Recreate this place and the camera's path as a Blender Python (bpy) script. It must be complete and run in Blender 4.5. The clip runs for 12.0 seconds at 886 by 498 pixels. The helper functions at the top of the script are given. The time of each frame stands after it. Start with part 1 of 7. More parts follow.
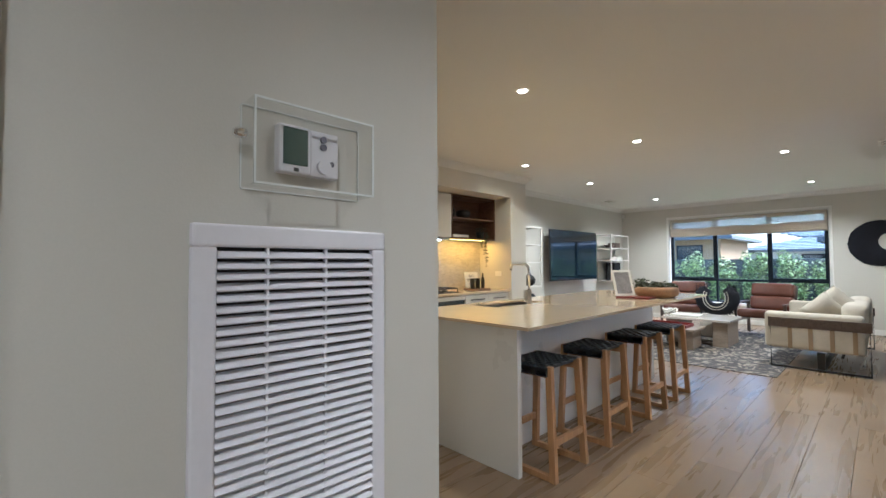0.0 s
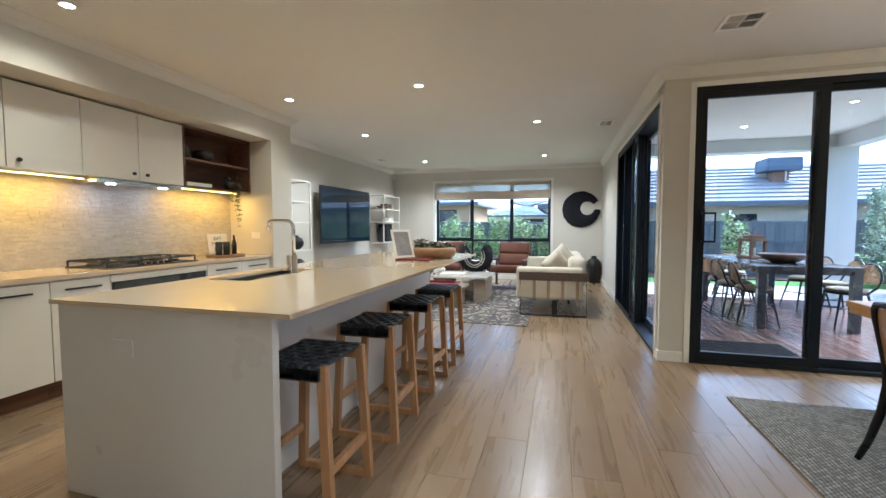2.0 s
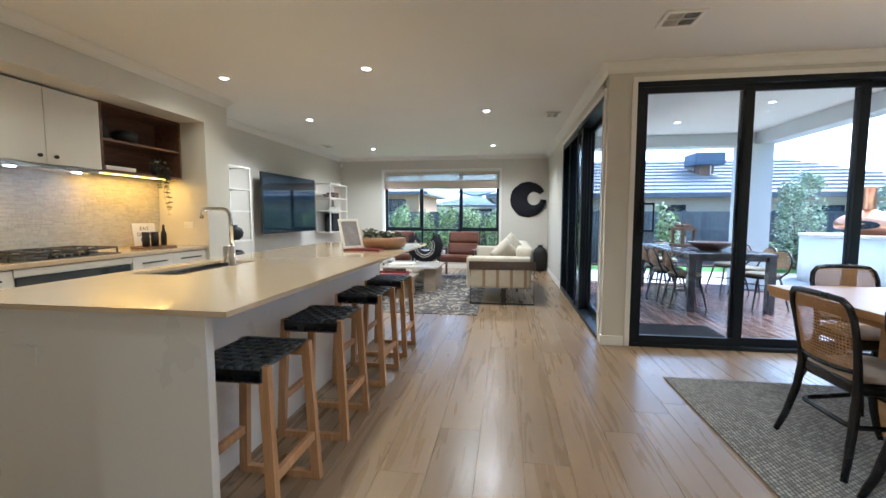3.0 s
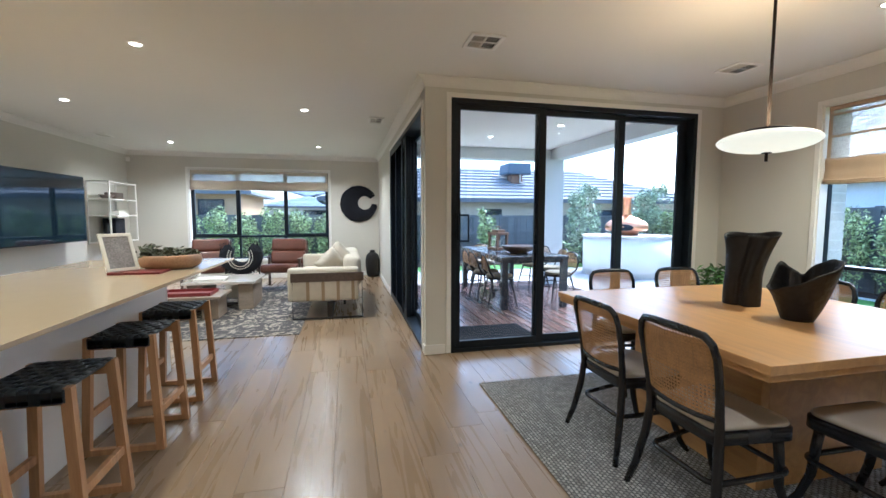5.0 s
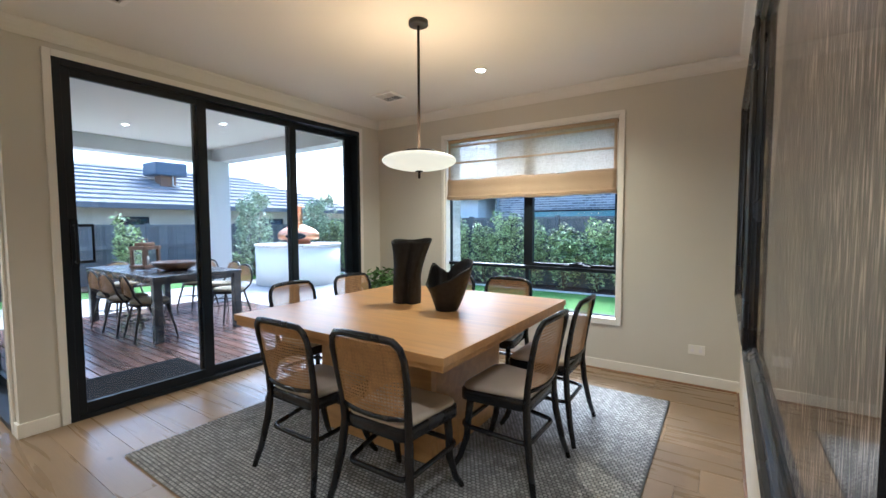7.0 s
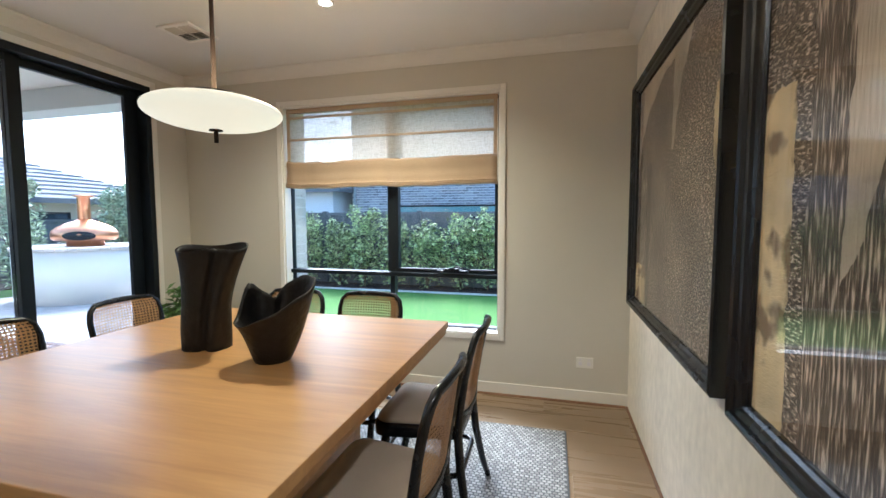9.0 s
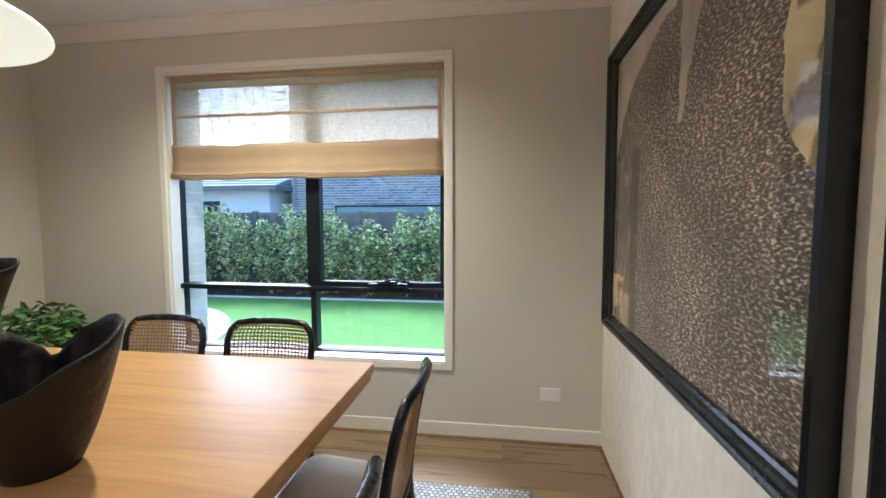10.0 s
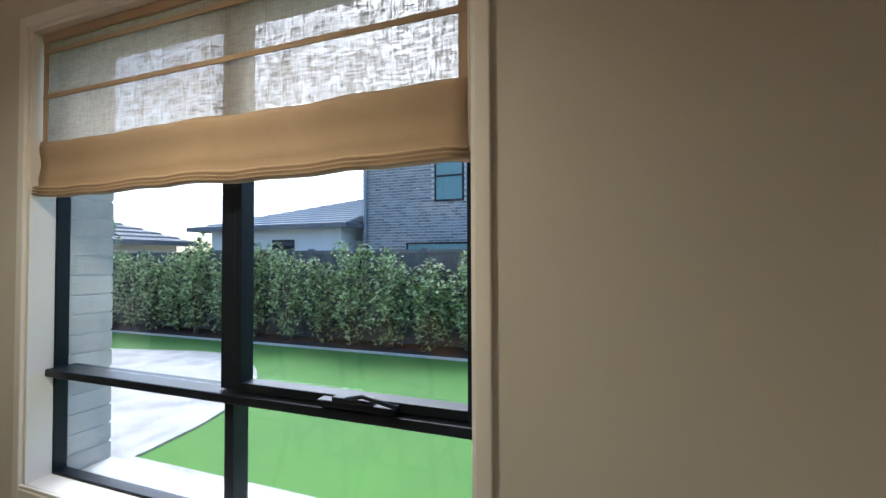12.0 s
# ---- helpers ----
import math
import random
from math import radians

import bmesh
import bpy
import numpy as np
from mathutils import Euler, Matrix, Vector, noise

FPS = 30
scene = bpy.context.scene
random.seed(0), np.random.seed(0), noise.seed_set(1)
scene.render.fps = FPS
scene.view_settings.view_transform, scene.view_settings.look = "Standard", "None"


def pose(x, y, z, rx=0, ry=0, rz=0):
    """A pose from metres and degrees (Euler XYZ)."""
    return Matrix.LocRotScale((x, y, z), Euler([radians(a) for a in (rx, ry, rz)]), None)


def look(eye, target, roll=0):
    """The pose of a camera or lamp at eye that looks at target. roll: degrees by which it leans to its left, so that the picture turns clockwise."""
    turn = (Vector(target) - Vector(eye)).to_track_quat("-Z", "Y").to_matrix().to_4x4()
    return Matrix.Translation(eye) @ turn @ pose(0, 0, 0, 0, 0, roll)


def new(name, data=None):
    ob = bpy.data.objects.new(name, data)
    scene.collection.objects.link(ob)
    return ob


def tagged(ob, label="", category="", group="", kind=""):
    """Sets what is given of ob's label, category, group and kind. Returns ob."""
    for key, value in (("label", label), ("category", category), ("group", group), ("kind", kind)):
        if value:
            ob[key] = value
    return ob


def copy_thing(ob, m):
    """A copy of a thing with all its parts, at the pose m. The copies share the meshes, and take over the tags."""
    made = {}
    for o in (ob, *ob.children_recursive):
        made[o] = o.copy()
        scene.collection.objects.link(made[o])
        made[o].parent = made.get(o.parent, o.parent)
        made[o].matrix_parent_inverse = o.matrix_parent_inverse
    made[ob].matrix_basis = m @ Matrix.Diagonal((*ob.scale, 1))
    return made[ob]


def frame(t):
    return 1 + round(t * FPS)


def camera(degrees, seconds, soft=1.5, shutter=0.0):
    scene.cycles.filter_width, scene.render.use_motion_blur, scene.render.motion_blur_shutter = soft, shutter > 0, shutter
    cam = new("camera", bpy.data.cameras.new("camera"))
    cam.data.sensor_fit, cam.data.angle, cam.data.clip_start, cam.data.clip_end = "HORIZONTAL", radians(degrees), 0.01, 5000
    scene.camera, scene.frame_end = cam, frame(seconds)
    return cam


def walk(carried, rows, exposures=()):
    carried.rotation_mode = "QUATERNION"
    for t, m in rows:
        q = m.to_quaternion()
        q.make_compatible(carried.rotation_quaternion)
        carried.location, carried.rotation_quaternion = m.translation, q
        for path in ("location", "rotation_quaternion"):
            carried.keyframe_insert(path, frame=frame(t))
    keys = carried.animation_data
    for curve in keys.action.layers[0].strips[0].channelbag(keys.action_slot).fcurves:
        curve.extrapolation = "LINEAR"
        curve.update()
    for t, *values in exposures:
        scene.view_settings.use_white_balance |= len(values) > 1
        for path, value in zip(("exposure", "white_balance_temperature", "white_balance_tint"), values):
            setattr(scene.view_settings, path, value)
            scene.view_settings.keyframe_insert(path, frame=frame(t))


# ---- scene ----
cam = camera(93.3, 12.0)
PATH = [
    (0, (1.555, 0.53, 1.298), (2.934, 1.976, 1.368), -0.3),
    (0.5, (1.712, 0.634, 1.276), (3.273, 1.883, 1.324), -0.4),
    (1, (1.964, 0.782, 1.256), (3.702, 1.772, 1.254), -0.4),
    (1.5, (2.151, 0.897, 1.249), (4.007, 1.639, 1.188), -0.3),
    (2, (2.272, 0.995, 1.25), (4.195, 1.533, 1.141), -0.1),
    (2.5, (2.318, 1.024, 1.244), (4.272, 1.425, 1.104), -0.0),
    (4.5, (2.432, 0.941, 1.313), (4.42, 0.796, 1.149), 0.1),
    (5, (2.57, 0.842, 1.351), (4.512, 0.39, 1.194), 0.1),
    (5.5, (2.651, 0.827, 1.376), (4.457, -0.018, 1.226), 0.1),
    (6, (2.695, 0.816, 1.379), (4.28, -0.397, 1.245), 0.1),
    (6.5, (2.737, 0.809, 1.384), (4.068, -0.679, 1.26), -0.0),
    (7, (2.805, 0.744, 1.359), (3.92, -0.913, 1.241), -0.2),
    (9, (3.212, -0.092, 1.364), (3.719, -2.022, 1.223), -0.1),
    (9.5, (3.237, -0.386, 1.357), (3.599, -2.349, 1.223), -0.1),
    (10, (3.269, -0.747, 1.361), (3.546, -2.723, 1.224), -0.1),
    (10.5, (3.236, -1.11, 1.379), (3.463, -3.093, 1.253), 0.1),
    (11, (3.227, -1.494, 1.356), (3.494, -3.475, 1.27), 0.2),
    (11.5, (3.238, -1.891, 1.36), (3.616, -3.855, 1.324), 0.0),
    (12, (3.326, -2.258, 1.381), (4.0, -4.141, 1.424), -0.2),
]
walk(cam, [(t, look(eye, target, roll)) for t, eye, target, roll in PATH], [(0, 2.38, 4780, 7), (1.5, 2.46, 4820, 6), (4.5, 2.50, 4780, 6), (7, 2.37, 4940, 7), (9, 2.33, 5100, 6), (10.5, 2.33, 5000, 6), (11.2, 1.95, 5170, 7), (12, 1.43, 5380, 8)])

# ---- world, daylight, lamps ----
world = bpy.data.worlds.new("overcast_sky")
scene.world = world
world.use_nodes = True
wn = world.node_tree.nodes
sky = wn.new("ShaderNodeTexSky")
sky.sky_type = "NISHITA"
sky.sun_disc = False
sky.sun_elevation = radians(48)
sky.sun_rotation = radians(150)
sky.air_density, sky.dust_density, sky.ozone_density = 1.0, 3.0, 1.0
world.node_tree.links.new(sky.outputs["Color"], wn["Background"].inputs["Color"])
wn["Background"].inputs["Strength"].default_value = 0.15

sun = new("sun", bpy.data.lights.new("sun", "SUN"))
sun.data.energy, sun.data.angle, sun.data.color = 1.5, radians(25), (1.0, 0.97, 0.93)
sun.matrix_world = look((0, 0, 0), (-math.sin(radians(150)) * math.cos(radians(48)), -math.cos(radians(150)) * math.cos(radians(48)), -math.sin(radians(48))))


# ---- materials ----
def mat(name, color, rough=0.6, metal=0.0, vary=0.12, scale=6.0, fine=80.0, bump=0.05, stretch=(1, 1, 1), rand=0.0, rand_island=0.0, spec=0.5, coat=0.0, rough_vary=0.08, dist=0.004):
    """A surface with a broad and a fine variation of colour, sheen and relief."""
    m = bpy.data.materials.new(name)
    m.use_nodes = True
    n, l = m.node_tree.nodes, m.node_tree.links
    b = n["Principled BSDF"]
    tc = n.new("ShaderNodeTexCoord")
    mp = n.new("ShaderNodeMapping")
    mp.inputs["Scale"].default_value = stretch
    l.new(tc.outputs["Object"], mp.inputs["Vector"])
    big, small = n.new("ShaderNodeTexNoise"), n.new("ShaderNodeTexNoise")
    big.inputs["Scale"].default_value, small.inputs["Scale"].default_value = scale, fine
    big.inputs["Detail"].default_value, small.inputs["Detail"].default_value = 4, 3
    for t in (big, small):
        l.new(mp.outputs["Vector"], t.inputs["Vector"])
    add = n.new("ShaderNodeMath")
    add.operation = "ADD"
    l.new(big.outputs["Fac"], add.inputs[0])
    l.new(small.outputs["Fac"], add.inputs[1])
    last = add.outputs[0]
    for src, amount in (("Random", rand), ("Random Per Island", rand_island)):
        if amount:
            inf = n.new("ShaderNodeObjectInfo" if src == "Random" else "ShaderNodeNewGeometry")
            mul = n.new("ShaderNodeMath")
            mul.operation = "MULTIPLY_ADD"
            l.new(inf.outputs[src], mul.inputs[0])
            mul.inputs[1].default_value = amount * 2
            l.new(last, mul.inputs[2])
            sub = n.new("ShaderNodeMath")
            sub.operation = "SUBTRACT"
            l.new(mul.outputs[0], sub.inputs[0])
            sub.inputs[1].default_value = amount
            last = sub.outputs[0]
    rng = n.new("ShaderNodeMapRange")
    rng.inputs["From Min"].default_value, rng.inputs["From Max"].default_value = 0.5, 1.5
    rng.inputs["To Min"].default_value, rng.inputs["To Max"].default_value = 1 - vary * 1.6, 1 + vary * 1.6
    rng.clamp = False
    l.new(last, rng.inputs["Value"])
    vm = n.new("ShaderNodeVectorMath")
    vm.operation = "SCALE"
    vm.inputs[0].default_value = color[:3]
    l.new(rng.outputs["Result"], vm.inputs["Scale"])
    l.new(vm.outputs["Vector"], b.inputs["Base Color"])
    rr = n.new("ShaderNodeMapRange")
    rr.inputs["To Min"].default_value, rr.inputs["To Max"].default_value = max(0, rough - rough_vary), min(1, rough + rough_vary)
    l.new(big.outputs["Fac"], rr.inputs["Value"])
    l.new(rr.outputs["Result"], b.inputs["Roughness"])
    b.inputs["Metallic"].default_value = metal
    b.inputs["Specular IOR Level"].default_value = spec
    b.inputs["Coat Weight"].default_value = coat
    b.inputs["Coat Roughness"].default_value = 0.05
    if bump:
        bp = n.new("ShaderNodeBump")
        bp.inputs["Strength"].default_value = bump
        bp.inputs["Distance"].default_value = dist
        l.new(small.outputs["Fac"], bp.inputs["Height"])
        l.new(bp.outputs["Normal"], b.inputs["Normal"])
    return m


def wood(name, color, dark, stretch=(0.6, 9, 9), scale=3.0, rough=0.45, rand=0.5, knots=False, coat=0.0, bump=0.15):
    """Wood with long grain, tone from piece to piece and, if wanted, dark knots."""
    m = bpy.data.materials.new(name)
    m.use_nodes = True
    n, l = m.node_tree.nodes, m.node_tree.links
    b = n["Principled BSDF"]
    tc, inf = n.new("ShaderNodeTexCoord"), n.new("ShaderNodeObjectInfo")
    off = n.new("ShaderNodeVectorMath")
    off.operation = "MULTIPLY_ADD"
    comb = n.new("ShaderNodeCombineXYZ")
    for i in range(3):
        l.new(inf.outputs["Random"], comb.inputs[i])
    off.inputs[1].default_value = (17, 31, 23)
    l.new(comb.outputs[0], off.inputs[0])
    l.new(tc.outputs["Object"], off.inputs[2])
    mp = n.new("ShaderNodeMapping")
    mp.inputs["Scale"].default_value = stretch
    l.new(off.outputs[0], mp.inputs["Vector"])
    grain, fine = n.new("ShaderNodeTexNoise"), n.new("ShaderNodeTexNoise")
    grain.inputs["Scale"].default_value, grain.inputs["Detail"].default_value, grain.inputs["Distortion"].default_value = scale, 6, 1.2
    fine.inputs["Scale"].default_value, fine.inputs["Detail"].default_value = scale * 9, 3
    l.new(mp.outputs[0], grain.inputs["Vector"])
    l.new(mp.outputs[0], fine.inputs["Vector"])
    ramp = n.new("ShaderNodeValToRGB")
    ramp.color_ramp.elements[0].position, ramp.color_ramp.elements[1].position = (0.18, 0.92) if knots else (0.3, 0.68)
    ramp.color_ramp.elements[0].color, ramp.color_ramp.elements[1].color = (*dark, 1), (*color, 1)
    mix = n.new("ShaderNodeMath")
    mix.operation = "MULTIPLY_ADD"
    mix.inputs[1].default_value = 0.25
    l.new(fine.outputs["Fac"], mix.inputs[0])
    l.new(grain.outputs["Fac"], mix.inputs[2])
    sub = n.new("ShaderNodeMath")
    sub.operation = "SUBTRACT"
    sub.inputs[1].default_value = 0.12
    l.new(mix.outputs[0], sub.inputs[0])
    l.new(sub.outputs[0], ramp.inputs["Fac"])
    tone = n.new("ShaderNodeMapRange")
    tone.inputs["To Min"].default_value, tone.inputs["To Max"].default_value = 1 - rand * 0.3, 1 + rand * 0.2
    l.new(inf.outputs["Random"], tone.inputs["Value"])
    vm = n.new("ShaderNodeVectorMath")
    vm.operation = "SCALE"
    l.new(ramp.outputs["Color"], vm.inputs[0])
    l.new(tone.outputs["Result"], vm.inputs["Scale"])
    col = vm.outputs[0]
    if knots:
        vo = n.new("ShaderNodeTexVoronoi")
        vo.inputs["Scale"].default_value = 1.0
        mp2 = n.new("ShaderNodeMapping")
        mp2.inputs["Scale"].default_value = (1.9, 3.4, 1)
        l.new(off.outputs[0], mp2.inputs["Vector"])
        wob = n.new("ShaderNodeTexNoise")
        wob.inputs["Scale"].default_value = 9
        l.new(off.outputs[0], wob.inputs["Vector"])
        addv = n.new("ShaderNodeMix")
        addv.data_type = "VECTOR"
        addv.inputs["Factor"].default_value = 0.06
        l.new(mp2.outputs[0], addv.inputs["A"])
        l.new(wob.outputs["Color"], addv.inputs["B"])
        l.new(addv.outputs["Result"], vo.inputs["Vector"])
        kr = n.new("ShaderNodeMapRange")
        kr.inputs["From Min"].default_value, kr.inputs["From Max"].default_value = 0.012, 0.06
        kr.inputs["To Min"].default_value, kr.inputs["To Max"].default_value = 0.42, 1.0
        l.new(vo.outputs["Distance"], kr.inputs["Value"])
        v2 = n.new("ShaderNodeVectorMath")
        v2.operation = "SCALE"
        l.new(col, v2.inputs[0])
        l.new(kr.outputs["Result"], v2.inputs["Scale"])
        col = v2.outputs[0]
    l.new(col, b.inputs["Base Color"])
    rr = n.new("ShaderNodeMapRange")
    rr.inputs["To Min"].default_value, rr.inputs["To Max"].default_value = rough - 0.08, rough + 0.12
    l.new(grain.outputs["Fac"], rr.inputs["Value"])
    l.new(rr.outputs["Result"], b.inputs["Roughness"])
    b.inputs["Coat Weight"].default_value = coat
    bp = n.new("ShaderNodeBump")
    bp.inputs["Strength"].default_value, bp.inputs["Distance"].default_value = bump, 0.003
    l.new(fine.outputs["Fac"], bp.inputs["Height"])
    l.new(bp.outputs["Normal"], b.inputs["Normal"])
    return m


def glow(name, color, strength):
    m = bpy.data.materials.new(name)
    m.use_nodes = True
    b = m.node_tree.nodes["Principled BSDF"]
    b.inputs["Base Color"].default_value = (0.8, 0.8, 0.8, 1)
    b.inputs["Emission Color"].default_value, b.inputs["Emission Strength"].default_value = (*color, 1), strength
    return m


def pane_glass(name, tint=(0.98, 0.99, 0.985), gloss=0.034, rough=0.0):
    """Thin clear glass: what lies behind, and a gloss that grows at a flat angle."""
    m = bpy.data.materials.new(name)
    m.use_nodes = True
    n, l = m.node_tree.nodes, m.node_tree.links
    n.remove(n["Principled BSDF"])
    tr, gl, lw, mx = n.new("ShaderNodeBsdfTransparent"), n.new("ShaderNodeBsdfGlossy"), n.new("ShaderNodeLayerWeight"), n.new("ShaderNodeMixShader")
    pw, fr = n.new("ShaderNodeMath"), n.new("ShaderNodeMath")
    pw.operation, fr.operation = "POWER", "MULTIPLY_ADD"
    lw.inputs["Blend"].default_value, pw.inputs[1].default_value = 0.5, 5.0
    fr.inputs[1].default_value, fr.inputs[2].default_value = 0.55, gloss
    l.new(lw.outputs["Facing"], pw.inputs[0])
    l.new(pw.outputs[0], fr.inputs[0])
    tr.inputs["Color"].default_value = (*tint, 1)
    gl.inputs["Roughness"].default_value = rough
    l.new(fr.outputs[0], mx.inputs[0])
    l.new(tr.outputs[0], mx.inputs[1])
    l.new(gl.outputs[0], mx.inputs[2])
    l.new(mx.outputs[0], n["Material Output"].inputs["Surface"])
    return m


def darkening_film(name, color, share):
    """Dark see-through sheet: a share of the view passes, the rest is dull dark."""
    m = bpy.data.materials.new(name)
    m.use_nodes = True
    n, l = m.node_tree.nodes, m.node_tree.links
    n.remove(n["Principled BSDF"])
    df, tr, mx = n.new("ShaderNodeBsdfDiffuse"), n.new("ShaderNodeBsdfTransparent"), n.new("ShaderNodeMixShader")
    df.inputs["Color"].default_value = (*color, 1)
    mx.inputs[0].default_value = share
    l.new(df.outputs[0], mx.inputs[1])
    l.new(tr.outputs[0], mx.inputs[2])
    l.new(mx.outputs[0], n["Material Output"].inputs["Surface"])
    return m


def sheer(name, color, through_share):
    """Woven linen that lets some light and view through."""
    m = bpy.data.materials.new(name)
    m.use_nodes = True
    n, l = m.node_tree.nodes, m.node_tree.links
    n.remove(n["Principled BSDF"])
    df, tl, tr = n.new("ShaderNodeBsdfDiffuse"), n.new("ShaderNodeBsdfTranslucent"), n.new("ShaderNodeBsdfTransparent")
    df.inputs["Color"].default_value = tl.inputs["Color"].default_value = (*color, 1)
    m1, m2 = n.new("ShaderNodeMixShader"), n.new("ShaderNodeMixShader")
    m1.inputs[0].default_value = 0.5
    tc, mp, mp2 = n.new("ShaderNodeTexCoord"), n.new("ShaderNodeMapping"), n.new("ShaderNodeMapping")
    mp.inputs["Scale"].default_value, mp2.inputs["Scale"].default_value = (100, 100, 12), (13, 13, 100)
    n1, n2 = n.new("ShaderNodeTexNoise"), n.new("ShaderNodeTexNoise")
    n1.inputs["Scale"].default_value = n2.inputs["Scale"].default_value = 2.0
    l.new(tc.outputs["Object"], mp.inputs[0])
    l.new(tc.outputs["Object"], mp2.inputs[0])
    l.new(mp.outputs[0], n1.inputs["Vector"])
    l.new(mp2.outputs[0], n2.inputs["Vector"])
    ad = n.new("ShaderNodeMath")
    l.new(n1.outputs["Fac"], ad.inputs[0])
    l.new(n2.outputs["Fac"], ad.inputs[1])
    rg = n.new("ShaderNodeMapRange")
    rg.inputs["From Min"].default_value, rg.inputs["From Max"].default_value = 0.82, 1.20
    rg.inputs["To Min"].default_value, rg.inputs["To Max"].default_value = 0.0, min(1, through_share * 1.75)
    l.new(ad.outputs[0], rg.inputs["Value"])
    thread, shade = n.new("ShaderNodeMapRange"), n.new("ShaderNodeVectorMath")
    thread.inputs["From Min"].default_value, thread.inputs["From Max"].default_value = 0.75, 1.25
    thread.inputs["To Min"].default_value, thread.inputs["To Max"].default_value = 0.72, 1.22
    shade.operation = "SCALE"
    shade.inputs[0].default_value = color
    l.new(ad.outputs[0], thread.inputs["Value"])
    l.new(thread.outputs["Result"], shade.inputs["Scale"])
    l.new(shade.outputs["Vector"], df.inputs["Color"])
    l.new(shade.outputs["Vector"], tl.inputs["Color"])
    l.new(df.outputs[0], m1.inputs[1])
    l.new(tl.outputs[0], m1.inputs[2])
    l.new(rg.outputs["Result"], m2.inputs[0])
    l.new(m1.outputs[0], m2.inputs[1])
    l.new(tr.outputs[0], m2.inputs[2])
    l.new(m2.outputs[0], n["Material Output"].inputs["Surface"])
    return m


M_WALL = mat("greige_wall_paint", (0.61, 0.585, 0.525), 0.75, vary=0.02, scale=1.5, fine=220, bump=0.06)
M_CEIL = mat("ceiling_paint", (0.74, 0.72, 0.68), 0.85, vary=0.015, scale=1.2, fine=200, bump=0.04)
M_TRIM = mat("white_trim_paint", (0.80, 0.78, 0.74), 0.4, vary=0.02, scale=4, fine=150, bump=0.03)
M_GRILLE = mat("white_metal_paint", (0.78, 0.76, 0.80), 0.35, vary=0.02, bump=0.02)
# near black painted where vents, oven mouth and deck gaps lie in shade
M_SHADEBLACK = mat("shade_black", (0.02, 0.02, 0.022), 0.9, bump=0)
M_FRAME = mat("dark_powder_coated_aluminium", (0.008, 0.012, 0.018), 0.42, vary=0.1, fine=400, bump=0.03, spec=0.3)
M_FLOOR = wood("oak_floor_plank", (0.298, 0.210, 0.126), (0.232, 0.160, 0.094), knots=True, rough=0.27, rand=0.6, scale=1.6)
M_GAP = mat("floor_joint", (0.20, 0.145, 0.10), 0.9)
M_STONE = mat("pale_stone_benchtop", (0.57, 0.46, 0.32), 0.10, vary=0.015, scale=9, fine=300, bump=0.0, rough_vary=0.02)
M_CABINET = mat("white_gloss_cabinet", (0.74, 0.72, 0.68), 0.08, vary=0.01, scale=2, bump=0.0, rough_vary=0.02)
M_ISLAND = mat("white_satin_panel", (0.74, 0.73, 0.71), 0.3, vary=0.01, scale=2, bump=0.01)
M_KICK = wood("walnut_kick", (0.14, 0.06, 0.03), (0.07, 0.03, 0.015))
M_WALNUT = wood("walnut_shelf", (0.16, 0.085, 0.05), (0.07, 0.035, 0.02), stretch=(0.8, 8, 8))
M_BLACK = mat("matt_black_metal", (0.015, 0.014, 0.014), 0.45, vary=0.1, bump=0.02)
M_IRON = mat("cast_iron", (0.02, 0.02, 0.02), 0.55, vary=0.2, bump=0.15)
M_STEEL = mat("brushed_steel", (0.75, 0.73, 0.70), 0.22, metal=1.0, vary=0.05, stretch=(1, 40, 40), bump=0.02)
M_CHROME = mat("polished_chrome", (0.85, 0.85, 0.85), 0.06, metal=1.0, vary=0.02, bump=0, rough_vary=0.03)
M_OAK = wood("oak_stool_leg", (0.50, 0.29, 0.13), (0.36, 0.19, 0.08), stretch=(9, 9, 0.7), rand=0.3)
M_LEATHER_BLACK = mat("woven_black_leather", (0.022, 0.03, 0.036), 0.38, vary=0.3, scale=20, fine=120, bump=0.2, rand_island=0.15)
M_TABLE = wood("oak_table_veneer", (0.56, 0.325, 0.125), (0.42, 0.235, 0.085), stretch=(0.5, 6, 6), rough=0.34, scale=2.0, rand=0.2, bump=0.05)
M_CHAIRBLACK = mat("black_lacquered_wood", (0.009, 0.010, 0.013), 0.26, vary=0.2, bump=0.03)
M_CANE = mat("natural_cane", (0.44, 0.255, 0.105), 0.5, vary=0.25, scale=25, fine=200, bump=0.1, rand_island=0.2)
M_SEATPAD = mat("beige_seat_pad", (0.46, 0.40, 0.32), 0.8, vary=0.06, scale=8, fine=500, bump=0.15)
M_CERAMIC = mat("rough_black_clay", (0.0095, 0.0085, 0.0085), 0.5, vary=0.5, scale=9, fine=38, bump=0.8, dist=0.006, spec=0.4)
M_KHAKI = mat("khaki_outdoor_cushion", (0.30, 0.255, 0.18), 0.85, vary=0.1, scale=8, fine=300, bump=0.2)
M_RUG = mat("grey_woven_wool", (0.115, 0.117, 0.12), 0.95, vary=0.08, scale=5, fine=150, bump=0.8, dist=0.01)
M_LINEN = sheer("sheer_linen", (0.50, 0.45, 0.385), 0.11)
M_LINEN_THICK = mat("folded_linen", (0.43, 0.32, 0.215), 0.9, vary=0.10, scale=4, fine=350, bump=0.3)
M_LINEN_PALE = mat("pale_folded_linen", (0.60, 0.52, 0.42), 0.85, vary=0.05, scale=4, fine=350, bump=0.3)
M_DARKFILM = darkening_film("dark_film", (0.006, 0.008, 0.012), 0.22)
